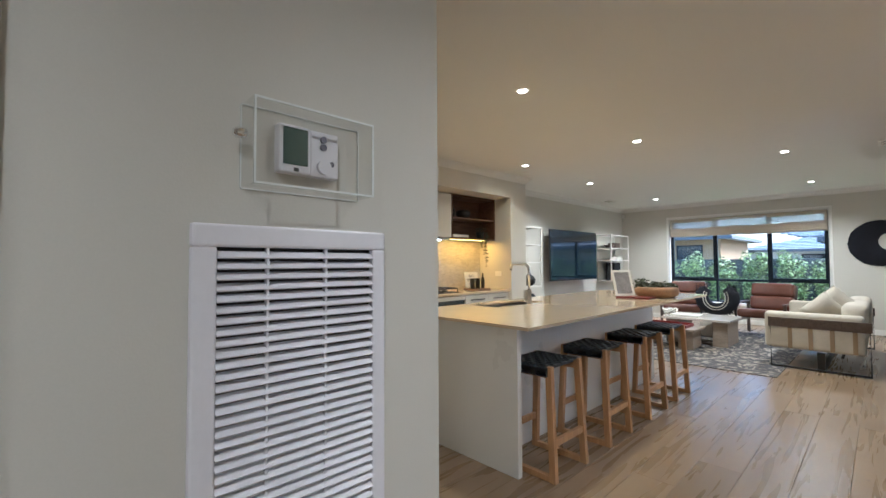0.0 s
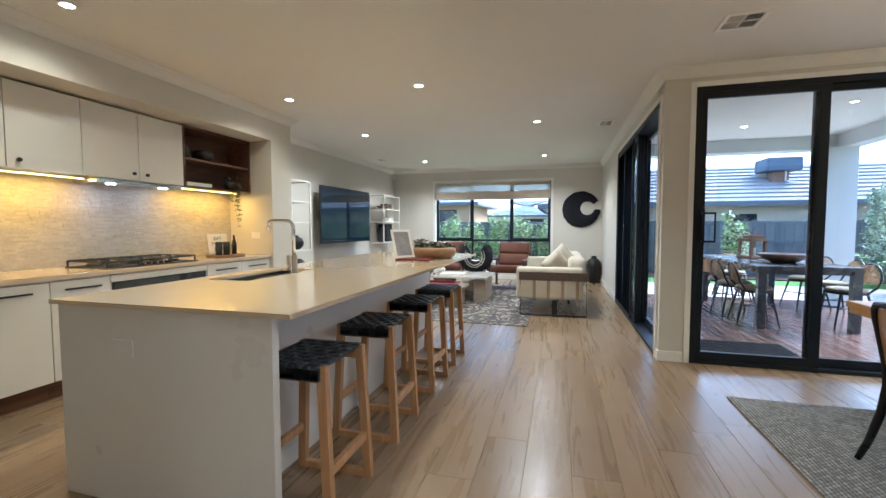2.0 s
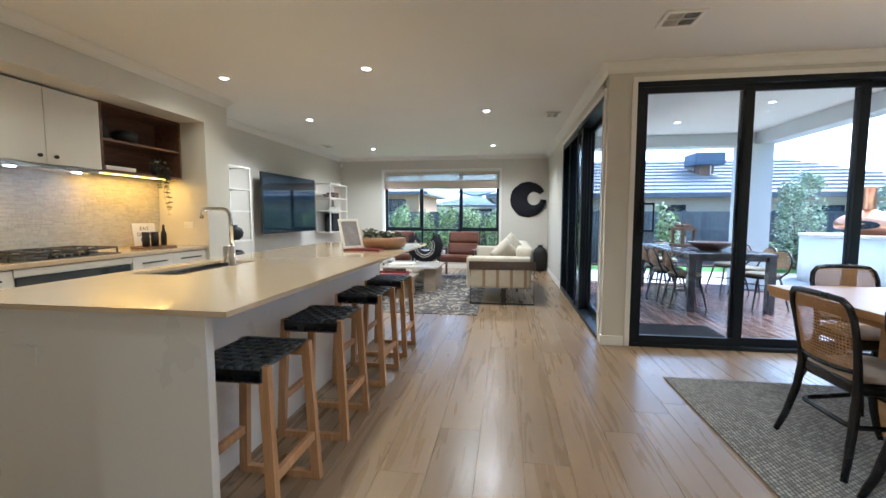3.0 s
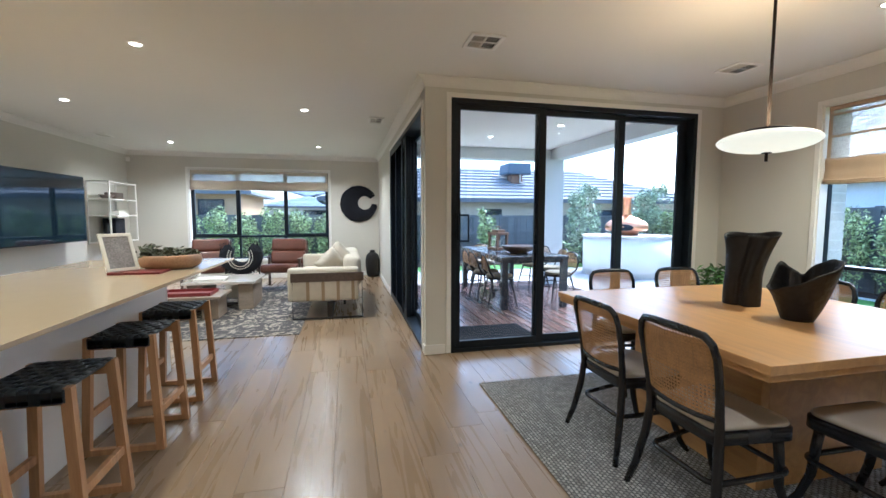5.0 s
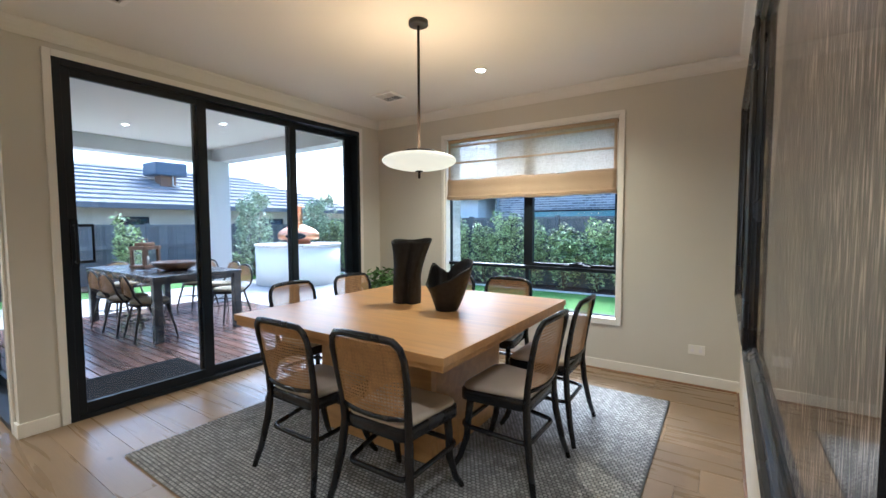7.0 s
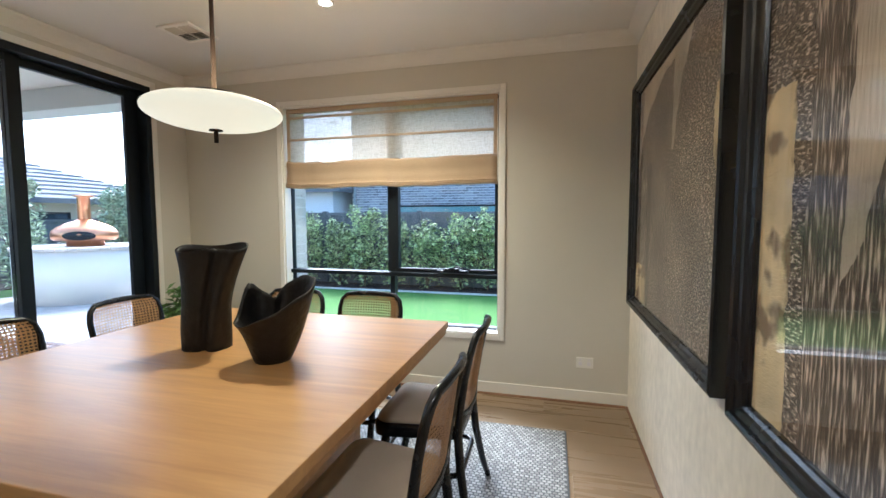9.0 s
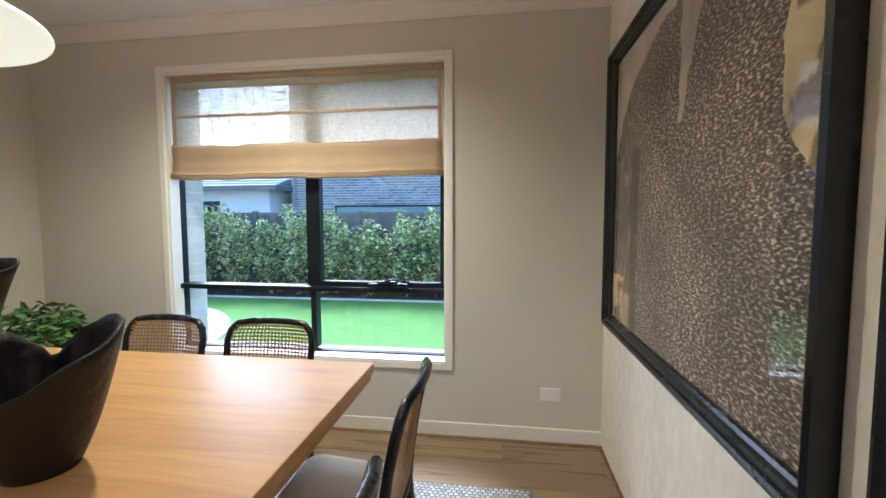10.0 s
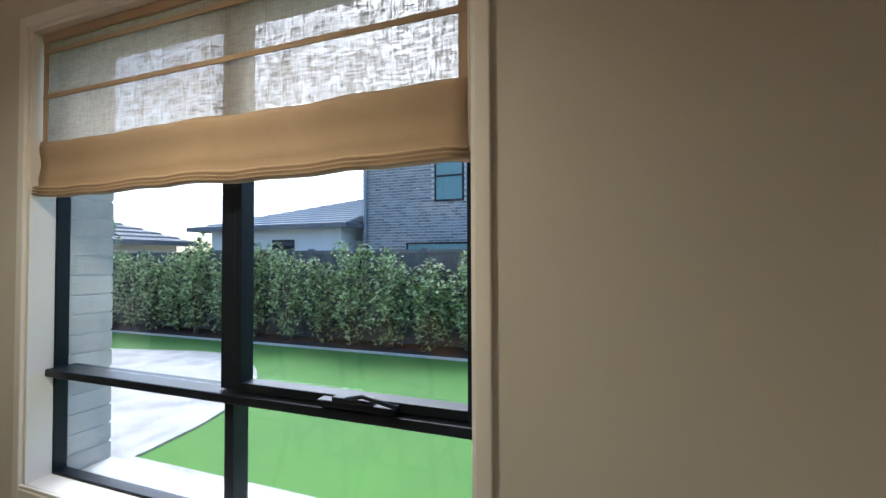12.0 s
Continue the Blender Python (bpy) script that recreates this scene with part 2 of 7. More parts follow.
M_PANE = pane_glass("window_glass")
M_PICGLASS = pane_glass("picture_glass", (1, 1, 1), 0.035)
M_ACRYLIC = pane_glass("clear_acrylic", (0.992, 0.995, 0.992), 0.05, 0.02)
M_LAMP = glow("downlight_diffuser", (1.0, 0.84, 0.62), 12)
M_PENDANT = glow("opal_glass_lit", (1.0, 0.84, 0.56), 0.17)
M_PENDANT.node_tree.nodes["Principled BSDF"].inputs["Base Color"].default_value = (0.42, 0.38, 0.32, 1)
M_LED = glow("led_strip", (1.0, 0.60, 0.10), 2.6)
M_SOFA = mat("cream_boucle", (0.60, 0.55, 0.46), 0.95, vary=0.1, scale=10, fine=180, bump=0.6)
M_STRAP = mat("tan_webbing", (0.33, 0.24, 0.15), 0.9, vary=0.1, fine=300, bump=0.3)
M_SOFAWOOD = wood("grey_brown_timber", (0.14, 0.10, 0.08), (0.08, 0.055, 0.045))
M_COGNAC = mat("cognac_leather", (0.13, 0.048, 0.03), 0.34, vary=0.2, scale=5, fine=60, bump=0.15)
M_TRAVERTINE = mat("travertine", (0.29, 0.235, 0.185), 0.45, vary=0.2, scale=6, fine=40, bump=0.2, stretch=(1, 1, 4))
M_MARBLE = mat("pale_marble_top", (0.55, 0.51, 0.47), 0.18, vary=0.1, scale=4, fine=30, bump=0)
M_WHITEMETAL = mat("white_metal_shelf", (0.74, 0.72, 0.68), 0.45, vary=0.02, bump=0.02)
M_TERRACOTTA = mat("turned_wood_bowl", (0.36, 0.21, 0.11), 0.55, vary=0.2, scale=8, bump=0.2)
M_LEAF = mat("plant_leaf", (0.10, 0.20, 0.05), 0.5, vary=0.35, scale=9, fine=30, bump=0.1, rand_island=0.5)
M_SUCC = mat("succulent_leaf", (0.09, 0.10, 0.055), 0.55, vary=0.3, rand_island=0.5)
M_RED = mat("dark_red_leather", (0.17, 0.02, 0.02), 0.4, vary=0.1)
M_PAPER = mat("paper", (0.7, 0.68, 0.64), 0.8, vary=0.03)
M_BRICKGREY = mat("painted_brick_grey", (0.52, 0.53, 0.52), 0.9, vary=0.1, scale=14, fine=120, bump=0.5, rand=0.3)
M_RENDER = mat("pale_render", (0.60, 0.62, 0.62), 0.9, vary=0.04, scale=2, fine=150, bump=0.2)
M_DECK = wood("oiled_hardwood_deck", (0.23, 0.145, 0.125), (0.15, 0.09, 0.075), stretch=(0.8, 10, 10), rough=0.15, rand=0.9)
M_AGG = mat("exposed_aggregate", (0.42, 0.40, 0.37), 0.85, vary=0.42, scale=3, fine=90, bump=0.6)
M_LAWN = mat("artificial_lawn", (0.085, 0.205, 0.032), 0.9, vary=0.16, scale=1.6, fine=120, bump=0.4, dist=0.004)
M_SOIL = mat("bark_mulch", (0.06, 0.04, 0.03), 0.95, vary=0.4, scale=15, fine=60, bump=1.0, dist=0.03)
M_FENCE = mat("charcoal_fence_paint", (0.14, 0.145, 0.155), 0.7, vary=0.2, scale=4, fine=60, bump=0.2, rand=0.3)
M_HEDGE = mat("hedge_leaf", (0.33, 0.40, 0.19), 0.5, vary=0.4, scale=3, fine=20, bump=0, rand_island=0.7)
M_OLIVE = mat("grey_green_leaf", (0.36, 0.43, 0.29), 0.55, vary=0.3, scale=3, fine=20, bump=0, rand_island=0.6)
M_BARK = mat("stem_bark", (0.16, 0.12, 0.09), 0.9, vary=0.3, bump=0.4)
M_ROOF = mat("grey_roof_tile", (0.20, 0.197, 0.20), 0.9, vary=0.2, scale=2, fine=30, bump=0.1, rand=0.4, spec=0.15)
M_ROOFMETAL = mat("grey_metal_roof", (0.32, 0.345, 0.37), 0.85, spec=0.15, vary=0.06, scale=1, bump=0.02)
M_CREAM = mat("cream_wall", (0.62, 0.54, 0.42), 0.9, vary=0.04, scale=3, bump=0.05)
M_HOUSEWHITE = mat("white_cladding", (0.78, 0.79, 0.80), 0.8, vary=0.03, bump=0.05)
M_COPPER = mat("hammered_copper", (0.82, 0.38, 0.20), 0.36, metal=1.0, vary=0.12, scale=20, fine=60, bump=0.2)
M_OVENRENDER = mat("white_render", (0.82, 0.78, 0.72), 0.85, vary=0.03, scale=4, bump=0.15)
M_CAPSTONE = mat("pale_cap_brick", (0.55, 0.50, 0.45), 0.85, vary=0.15, rand=0.4, bump=0.3)
M_ACUNIT = mat("blue_grey_plastic", (0.10, 0.13, 0.17), 0.6, vary=0.05)
M_OUTTABLE = mat("graphite_aluminium", (0.045, 0.052, 0.065), 0.26, vary=0.1)
M_RUSTY = mat("terracotta_lantern", (0.24, 0.14, 0.09), 0.7, vary=0.2, bump=0.2)
M_MATBLACK = mat("coir_mat", (0.012, 0.014, 0.018), 0.95, spec=0.1, vary=0.3, fine=300, bump=0.8)
M_SCREEN = mat("tv_screen", (0.012, 0.024, 0.040), 0.04, vary=0.1, bump=0, rough_vary=0.01, spec=0.9)
M_WOOLBLACK = mat("black_fringe", (0.010, 0.011, 0.018), 0.95, vary=0.3, fine=90, bump=1.0, dist=0.02)
M_BEAD = mat("shell_beads", (0.65, 0.60, 0.52), 0.5, vary=0.1)


# ---- mesh helpers ----
def bx(bm, x0, x1, y0, y1, z0, z1, bevel=0.0, m=None):
    """A box in bm, with its edges rounded by bevel."""
    r = bmesh.ops.create_cube(bm, size=1.0)
    mm = Matrix.Translation(((x0 + x1) / 2, (y0 + y1) / 2, (z0 + z1) / 2)) @ Matrix.Diagonal((abs(x1 - x0), abs(y1 - y0), abs(z1 - z0), 1))
    if m is not None:
        mm = m @ mm
    bmesh.ops.transform(bm, matrix=mm, verts=r["verts"])
    if bevel:
        edges = list({e for v in r["verts"] for e in v.link_edges})
        bmesh.ops.bevel(bm, geom=edges, offset=bevel, segments=2, affect="EDGES", profile=0.5)


def rings(bm, loops, close_ends=True, closed=False, smooth=True):
    """Skin over rings of points."""
    vs = [[bm.verts.new(p) for p in ring] for ring in loops]
    n = len(vs[0])
    pairs = list(zip(vs, vs[1:])) + ([(vs[-1], vs[0])] if closed else [])
    for a, b in pairs:
        for i in range(n):
            f = bm.faces.new((a[i], a[(i + 1) % n], b[(i + 1) % n], b[i]))
            f.smooth = smooth
    if close_ends and not closed:
        bm.faces.new(list(reversed(vs[0])))
        bm.faces.new(vs[-1])


def tube(bm, pts, r, n=8, closed=False, flat=1.0):
    """A round or flattened rod along points; r is one radius or one for each point."""
    pts = [Vector(p) for p in pts]
    rs = r if isinstance(r, (list, tuple)) else [r] * len(pts)
    loops, prev = [], None
    k = len(pts)
    for i, p in enumerate(pts):
        a, b = (pts[(i - 1) % k], pts[(i + 1) % k]) if closed else (pts[max(i - 1, 0)], pts[min(i + 1, k - 1)])
        d = (b - a).normalized()
        ref = prev if prev is not None else (Vector((0, 0, 1)) if abs(d.z) < 0.9 else Vector((1, 0, 0)))
        u = (ref - d * ref.dot(d)).normalized()
        prev = u
        v = d.cross(u)
        loops.append([p + u * math.cos(t) * rs[i] + v * math.sin(t) * rs[i] * flat for t in [2 * math.pi * j / n for j in range(n)]])
    rings(bm, loops, not closed, closed)


def lathe(bm, profile, n=24, c=(0, 0, 0), wob=0.0):
    """A turned shape from (radius, height) pairs."""
    loops = []
    for r, z in profile:
        loops.append([Vector((c[0] + max(r, 0.0005) * math.cos(t) * (1 + wob * math.sin(3 * t + z * 9)), c[1] + max(r, 0.0005) * math.sin(t) * (1 + wob * math.cos(2 * t + z * 7)), c[2] + z)) for t in [2 * math.pi * j / n for j in range(n)]])
    rings(bm, loops, True)


def arc(cx, cy, r, a0, a1, n):
    return [(cx + r * math.cos(radians(a0 + (a1 - a0) * i / n)), cy + r * math.sin(radians(a0 + (a1 - a0) * i / n))) for i in range(n + 1)]


def part(name, bm, material, parent=None, label=""):
    """One mesh object from bm, under parent."""
    bmesh.ops.recalc_face_normals(bm, faces=bm.faces)
    me = bpy.data.meshes.new(name)
    bm.to_mesh(me)
    bm.free()
    me.materials.append(material)
    ob = new(name, me)
    if parent is not None:
        ob.parent = parent
    return tagged(ob, label=label)


def pbox(name, dims, material, parent=None, bevel=0.0, label="", m=None):
    bm = bmesh.new()
    bx(bm, *dims, bevel=bevel, m=m)
    return part(name, bm, material, parent, label)


def thing(name, label, category, m=None, group=""):
    ob = new(name)
    ob.empty_display_size = 0.1
    if m is not None:
        ob.matrix_basis = m
    return tagged(ob, label, category, group)


def structure(ob, label):
    return tagged(ob, label, kind="structure")


def wall(name, axis, at0, at1, u0, u1, z0, z1, holes, label, material=None):
    """A wall, thick from at0 to at1 along axis, long from u0 to u1, with holes (u0, u1, z0, z1)."""
    us = sorted({u0, u1, *[h[0] for h in holes], *[h[1] for h in holes]})
    bm = bmesh.new()
    for a, b in zip(us, us[1:]):
        mid = (a + b) / 2
        cuts = sorted((h[2], h[3]) for h in holes if h[0] < mid < h[1])
        z = z0
        for c0, c1 in cuts + [(z1, z1)]:
            if c0 > z + 1e-5:
                if axis == "x":
                    bx(bm, at0, at1, a, b, z, c0)
                else:
                    bx(bm, a, b, at0, at1, z, c0)
            z = max(z, c1)
    bmesh.ops.remove_doubles(bm, verts=bm.verts, dist=1e-5)
    return structure(part(name, bm, material or M_WALL), label)

# ---- setting: floors, walls, ceilings ----
H = 2.64
X_DIN, X_END, Y_WIN, Y_LIV, Y_TV, Y_KIT = 6.50, 12.20, -3.285, 0.10, 5.07, 4.43
DIN_DOOR, LIV_DOOR = (-2.935, -0.15, -0.06, 2.47), (6.63, 9.62, -0.06, 2.41)
DIN_WIN, LIV_WIN = (3.62, 5.475, 0.485, 2.31), (1.20, 3.97, 0.42, 2.30)

bm = bmesh.new()
bx(bm, -2.2, 6.64, -3.4, 5.2, -0.16, -0.012)
bx(bm, 6.64, 12.3, 0.0, 5.2, -0.16, -0.012)
floor = structure(part("floor", bm, M_GAP), "wide oak plank floor of the open living, kitchen and dining room")
bm = bmesh.new()
bx(bm, -2.2, 6.62, -3.40, 5.2, H, H + 0.15)
bx(bm, 6.62, 12.32, 0.0, 5.2, H, H + 0.15)
ceiling = structure(part("ceiling", bm, M_CEIL), "flat off-white painted ceiling")

wall("wall_dining_east", "x", X_DIN, 6.75, Y_WIN - 0.25, Y_LIV, -0.15, H, [DIN_DOOR], "greige painted wall with the dining sliding door")
wall("wall_living_south", "y", -0.15, Y_LIV, 6.75, X_END + 0.25, -0.15, H, [LIV_DOOR], "greige painted wall with the living sliding door")
wall("wall_living_east", "x", X_END, X_END + 0.25, Y_LIV, Y_TV + 0.2, -0.15, H, [LIV_WIN], "greige painted end wall with a wide window")
wall("wall_television", "y", Y_TV, Y_TV + 0.2, 7.10, X_END, -0.15, H, [], "greige painted wall behind the television")
wall("wall_dining_south", "y", Y_WIN - 0.09, Y_WIN, 2.55, X_DIN, -0.15, H, [(3.60, 5.49, 0.465, 2.33)], "greige painted wall round the dining window")
wall("wall_kitchen", "y", Y_KIT, Y_TV + 0.2, 2.374, 7.10, 0.0, H, [(3.795, 6.71, -0.1, 2.305)], "greige painted wall with the kitchen recess")
wall("wall_kitchen_back", "y", Y_TV, Y_TV + 0.2, 3.795, 6.71, 0.0, 2.305, [], "wall at the back of the kitchen recess")
wall("wall_kitchen_west", "x", 2.274, 2.374, 1.41, Y_TV, -0.1, H, [], "greige painted wall beside the kitchen")
wall("wall_thermostat", "y", 1.41, 1.51, -2.2, 2.274, -0.1, H, [], "greige painted wall with a thermostat and a return air grille")
M_PLASTER = mat("mottled_cream_wallpaper", (0.80, 0.745, 0.64), 0.6, vary=0.12, scale=2.6, fine=24, bump=0.08, stretch=(1, 1, 0.6))
wall("wall_paintings", "x", 2.55, 2.67, Y_WIN, 0.47, -0.1, H, [], "mottled cream wallpapered wall with framed paintings", M_PLASTER)
wall("wall_hall_south", "y", -1.1, -1.0, -2.2, 2.55, -0.1, H, [], "hall wall")
wall("wall_hall_west", "x", -2.3, -2.2, -1.1, 1.51, -0.1, H, [], "hall end wall")
jamb = structure(pbox("door_1_jamb", (1.34, 1.502, 1.392, 1.41, 0, 2.35), mat("warm_jamb_paint", (0.62, 0.56, 0.48), 0.5, vary=0.02), None, 0.004), "painted timber door jamb")

# cornices: a small cove between wall and ceiling
def cornice(x0, y0, x1, y1, nx, ny, e0=0.0, e1=0.0):
    """A cove along a wall from (x0, y0) to (x1, y1); (nx, ny) points into the room; e0, e1 lengthen it at its ends by its width, for mitres."""
    bm = bmesh.new()
    d = Vector((x1 - x0, y1 - y0, 0)).normalized()
    prof = [(0, -0.085), (0.008, -0.085), (0.014, -0.068), (0.03, -0.042), (0.05, -0.024), (0.072, -0.012), (0.078, -0.004), (0.078, 0.0), (0, 0.0)]
    loops = []
    for (px, py, s, e) in ((x0, y0, -1, e0), (x1, y1, 1, e1)):
        loops.append([Vector((px + nx * o + d.x * s * e * o, py + ny * o + d.y * s * e * o, H + z)) for o, z in prof])
    rings(bm, loops, True, False, False)
    structure(part("cornice", bm, M_CEIL), "coved off-white cornice")


cornice(X_DIN, Y_WIN, X_DIN, Y_LIV, -1, 0, -1, 1)
cornice(X_DIN, Y_LIV, X_END, Y_LIV, 0, 1, 1, -1)
cornice(X_END, Y_LIV, X_END, Y_TV, -1, 0, -1, -1)
cornice(X_END, Y_TV, 7.10, Y_TV, 0, -1, -1, -1)
cornice(7.10, Y_TV, 7.10, Y_KIT, 1, 0, -1, 1)
cornice(7.10, Y_KIT, 2.374, Y_KIT, 0, -1, 1, -1)
cornice(2.374, Y_KIT, 2.374, 1.41, 1, 0, -1, 1)
cornice(2.374, 1.41, -2.2, 1.41, 0, -1, 1, -1)
cornice(2.67, Y_WIN, X_DIN, Y_WIN, 0, 1, -1, -1)
cornice(2.67, 0.47, 2.67, Y_WIN, 1, 0, 1, -1)

# skirting boards
def skirt(x0, x1, y0, y1):
    structure(pbox("baseboard", (x0, x1, y0, y1, 0.0, 0.095), M_TRIM, None, 0.003), "white painted skirting board")


skirt(2.67, X_DIN, Y_WIN, Y_WIN + 0.014)
skirt(X_DIN - 0.014, X_DIN, -0.095, Y_LIV + 0.014)
skirt(X_DIN - 0.014, X_DIN, Y_WIN + 0.014, -2.99)
skirt(X_DIN, 6.575, Y_LIV, Y_LIV + 0.014)
skirt(9.675, X_END, Y_LIV, Y_LIV + 0.014)
skirt(X_END - 0.014, X_END, Y_LIV + 0.014, Y_TV)
skirt(7.114, X_END - 0.014, Y_TV - 0.014, Y_TV)
skirt(7.10, 7.114, Y_KIT - 0.014, Y_TV)
skirt(2.388, 3.81, Y_KIT - 0.014, Y_KIT)
skirt(3.795, 3.81, Y_KIT, Y_KIT + 0.10)
skirt(6.695, 7.10, Y_KIT - 0.014, Y_KIT)
skirt(-2.2, 2.388, 1.396, 1.41)
skirt(2.374, 2.388, 1.41, 4.41)

M_BEADING = wood("oak_floor_beading", (0.24, 0.125, 0.06), (0.15, 0.075, 0.035), stretch=(3, 3, 3))


def beading(x0, y0, x1, y1, nx, ny):
    """A small quarter round of oak along the foot of a wall; (nx, ny) points into the room."""
    bm = bmesh.new()
    prof = [(0, 0), (0.013, 0), (0.012, 0.006), (0.008, 0.011), (0, 0.014)]
    rings(bm, [[Vector((x + nx * o, y + ny * o, z)) for o, z in prof] for x, y in ((x0, y0), (x1, y1))], True, False, False)
    structure(part("floor_beading", bm, M_BEADING), "narrow brown oak quarter round along the floor")


beading(2.684, Y_WIN + 0.0145, X_DIN - 0.015, Y_WIN + 0.0145, 0, 1)
beading(2.6705, Y_WIN, 2.6705, 0.47, 1, 0)
beading(X_DIN - 0.0145, Y_WIN + 0.028, X_DIN - 0.0145, -2.99, -1, 0)

# ---- doors and windows ----
def frame_rect(bm, plane, at0, at1, u0, u1, z0, z1, wl, wr=None, wt=None, wb=None, bevel=0.003):
    """Four bars of a frame lying in a wall's plane ('x' or 'y')."""
    wr, wt, wb = wl if wr is None else wr, wl if wt is None else wt, wl if wb is None else wb
    for a, b, c, d in ((u0, u0 + wl, z0, z1), (u1 - wr, u1, z0, z1), (u0 + wl, u1 - wr, z1 - wt, z1), (u0 + wl, u1 - wr, z0, z0 + wb)):
        if b - a > 0.001 and d - c > 0.001:
            if plane == "x":
                bx(bm, at0, at1, a, b, c, d, bevel)
            else:
                bx(bm, a, b, at0, at1, c, d, bevel)


def pane(plane, at, u0, u1, z0, z1, parent, material=None):
    dims = (at - 0.003, at + 0.003, u0, u1, z0, z1) if plane == "x" else (u0, u1, at - 0.003, at + 0.003, z0, z1)
    g = pbox("pane", dims, material or M_PANE, parent)
    g.visible_shadow = False
    return g


def architrave(plane, at0, at1, u0, u1, z0, z1, w, name, parent, bottom=True):
    bm = bmesh.new()
    frame_rect(bm, plane, at0, at1, u0 - w, u1 + w, z0 - (w if bottom else 0), z1 + w, w, None, None, w if bottom else 0, 0.004)
    return part(name, bm, M_TRIM, parent, "white painted architrave")


# dining sliding door: three tall panels in a dark frame
door_1 = structure(thing("door_1", "", ""), "dark aluminium three panel sliding glass door, closed, to the covered deck")
bm = bmesh.new()
frame_rect(bm, "x", 6.49, 6.66, -2.935, -0.15, 0.0, 2.47, 0.045, 0.045, 0.05, 0.035)
part("door_frame", bm, M_FRAME, door_1)
architrave("x", 6.484, 6.50, -2.935, -0.15, 0.0, 2.47, 0.045, "architrave", door_1, False)
for k, (a, b, at) in enumerate(((-1.14, -0.19, 6.52), (-2.075, -1.05, 6.565), (-2.90, -2.00, 6.61))):
    sash = bmesh.new()
    frame_rect(sash, "x", at - 0.018, at + 0.018, a, b, 0.036, 2.42, 0.075 if k < 2 else 0.11, 0.055, 0.055, 0.075)
    s = part("sliding_panel", sash, M_FRAME, door_1)
    pane("x", at, a + 0.07, b - 0.05, 0.10, 2.37, s)
bm = bmesh.new()
tube(bm, [(6.50, -0.225, 1.11), (6.455, -0.225, 1.11), (6.455, -0.225, 1.36), (6.50, -0.225, 1.36)], 0.011, 8)
tube(bm, [(6.50, -0.315, 1.11), (6.455, -0.315, 1.11), (6.455, -0.315, 1.36), (6.50, -0.315, 1.36)], 0.008, 8)
bx(bm, 6.447, 6.463, -0.32, -0.22, 1.10, 1.12, 0.003)
bx(bm, 6.447, 6.463, -0.32, -0.22, 1.35, 1.37, 0.003)
bx(bm, 6.49, 6.503, -0.245, -0.205, 1.08, 1.40, 0.003)
part("pull_handle", bm, M_FRAME, door_1)

# living sliding door: stacked panels
door_2 = structure(thing("door_2", "", ""), "dark aluminium stacking glass door of the living area, panels slid together")
bm = bmesh.new()
frame_rect(bm, "y", -0.09, 0.11, 6.63, 9.62, 0.0, 2.41, 0.045, 0.045, 0.05, 0.035)
part("door_frame", bm, M_FRAME, door_2)
architrave("y", 0.10, 0.116, 6.63, 9.62, 0.0, 2.41, 0.045, "architrave", door_2, False)
for a, b, at in ((6.68, 8.05, -0.055), (7.98, 8.98, -0.012), (7.95, 9.30, 0.031), (7.90, 9.58, 0.070)):
    sash = bmesh.new()
    frame_rect(sash, "y", at - 0.018, at + 0.018, a, b, 0.036, 2.36, 0.075, 0.075, 0.055, 0.075)
    s = part("sliding_panel", sash, M_FRAME, door_2)
    pane("y", at, a + 0.07, b - 0.07, 0.10, 2.31, s)
# made-up dark sheet in a frame, standing in for dark reflections in the panes
sheet_bm = bmesh.new()
frame_rect(sheet_bm, "y", 0.092, 0.106, 8.15, 9.57, 0.036, 2.36, 0.04)
bx(sheet_bm, 8.84, 8.88, 0.092, 0.106, 0.08, 2.32)
s = part("screen_frame", sheet_bm, M_FRAME, door_2)
pbox("insect_screen", (8.19, 9.53, 0.097, 0.099, 0.076, 2.32), M_DARKFILM, s, label="dark see-through sheet added for the dark reflections in the panes")
bm = bmesh.new()
tube(bm, [(6.72, 0.0, 1.10), (6.72, 0.05, 1.10), (6.72, 0.05, 1.36), (6.72, 0.0, 1.36)], 0.011, 8)
part("pull_handle", bm, M_FRAME, door_2)

# dining window
window_1 = structure(thing("window_1", "", ""), "dark aluminium four light window with a white reveal")
bm = bmesh.new()
frame_rect(bm, "y", -3.375, Y_WIN, 3.60, 5.49, 0.465, 2.33, 0.018, bevel=0.002)
part("window_reveal", bm, M_TRIM, window_1, "white painted reveal")
pbox("window_sill", (3.60, 5.49, Y_WIN, Y_WIN + 0.012, 0.46, 0.483), M_TRIM, window_1, 0.003)
architrave("y", Y_WIN, Y_WIN + 0.016, 3.605, 5.485, 0.47, 2.325, 0.042, "architrave", window_1)
bm = bmesh.new()
frame_rect(bm, "y", -3.425, -3.375, 3.60, 5.495, 0.46, 2.335, 0.032, 0.028, 0.045, 0.032)
bx(bm, 4.497, 4.537, -3.45, -3.38, 0.50, 0.89, 0.003)
bx(bm, 4.485, 4.555, -3.45, -3.38, 0.93, 2.29, 0.003)
bx(bm, 3.60, 5.53, -3.46, -3.345, 0.893, 0.925, 0.004)
part("window_frame", bm, M_FRAME, window_1)
bm = bmesh.new()
frame_rect(bm, "y", -3.43, -3.37, 3.63, 4.487, 0.93, 2.29, 0.024, 0.03, 0.04, 0.03)
part("awning_sash", bm, M_FRAME, window_1)
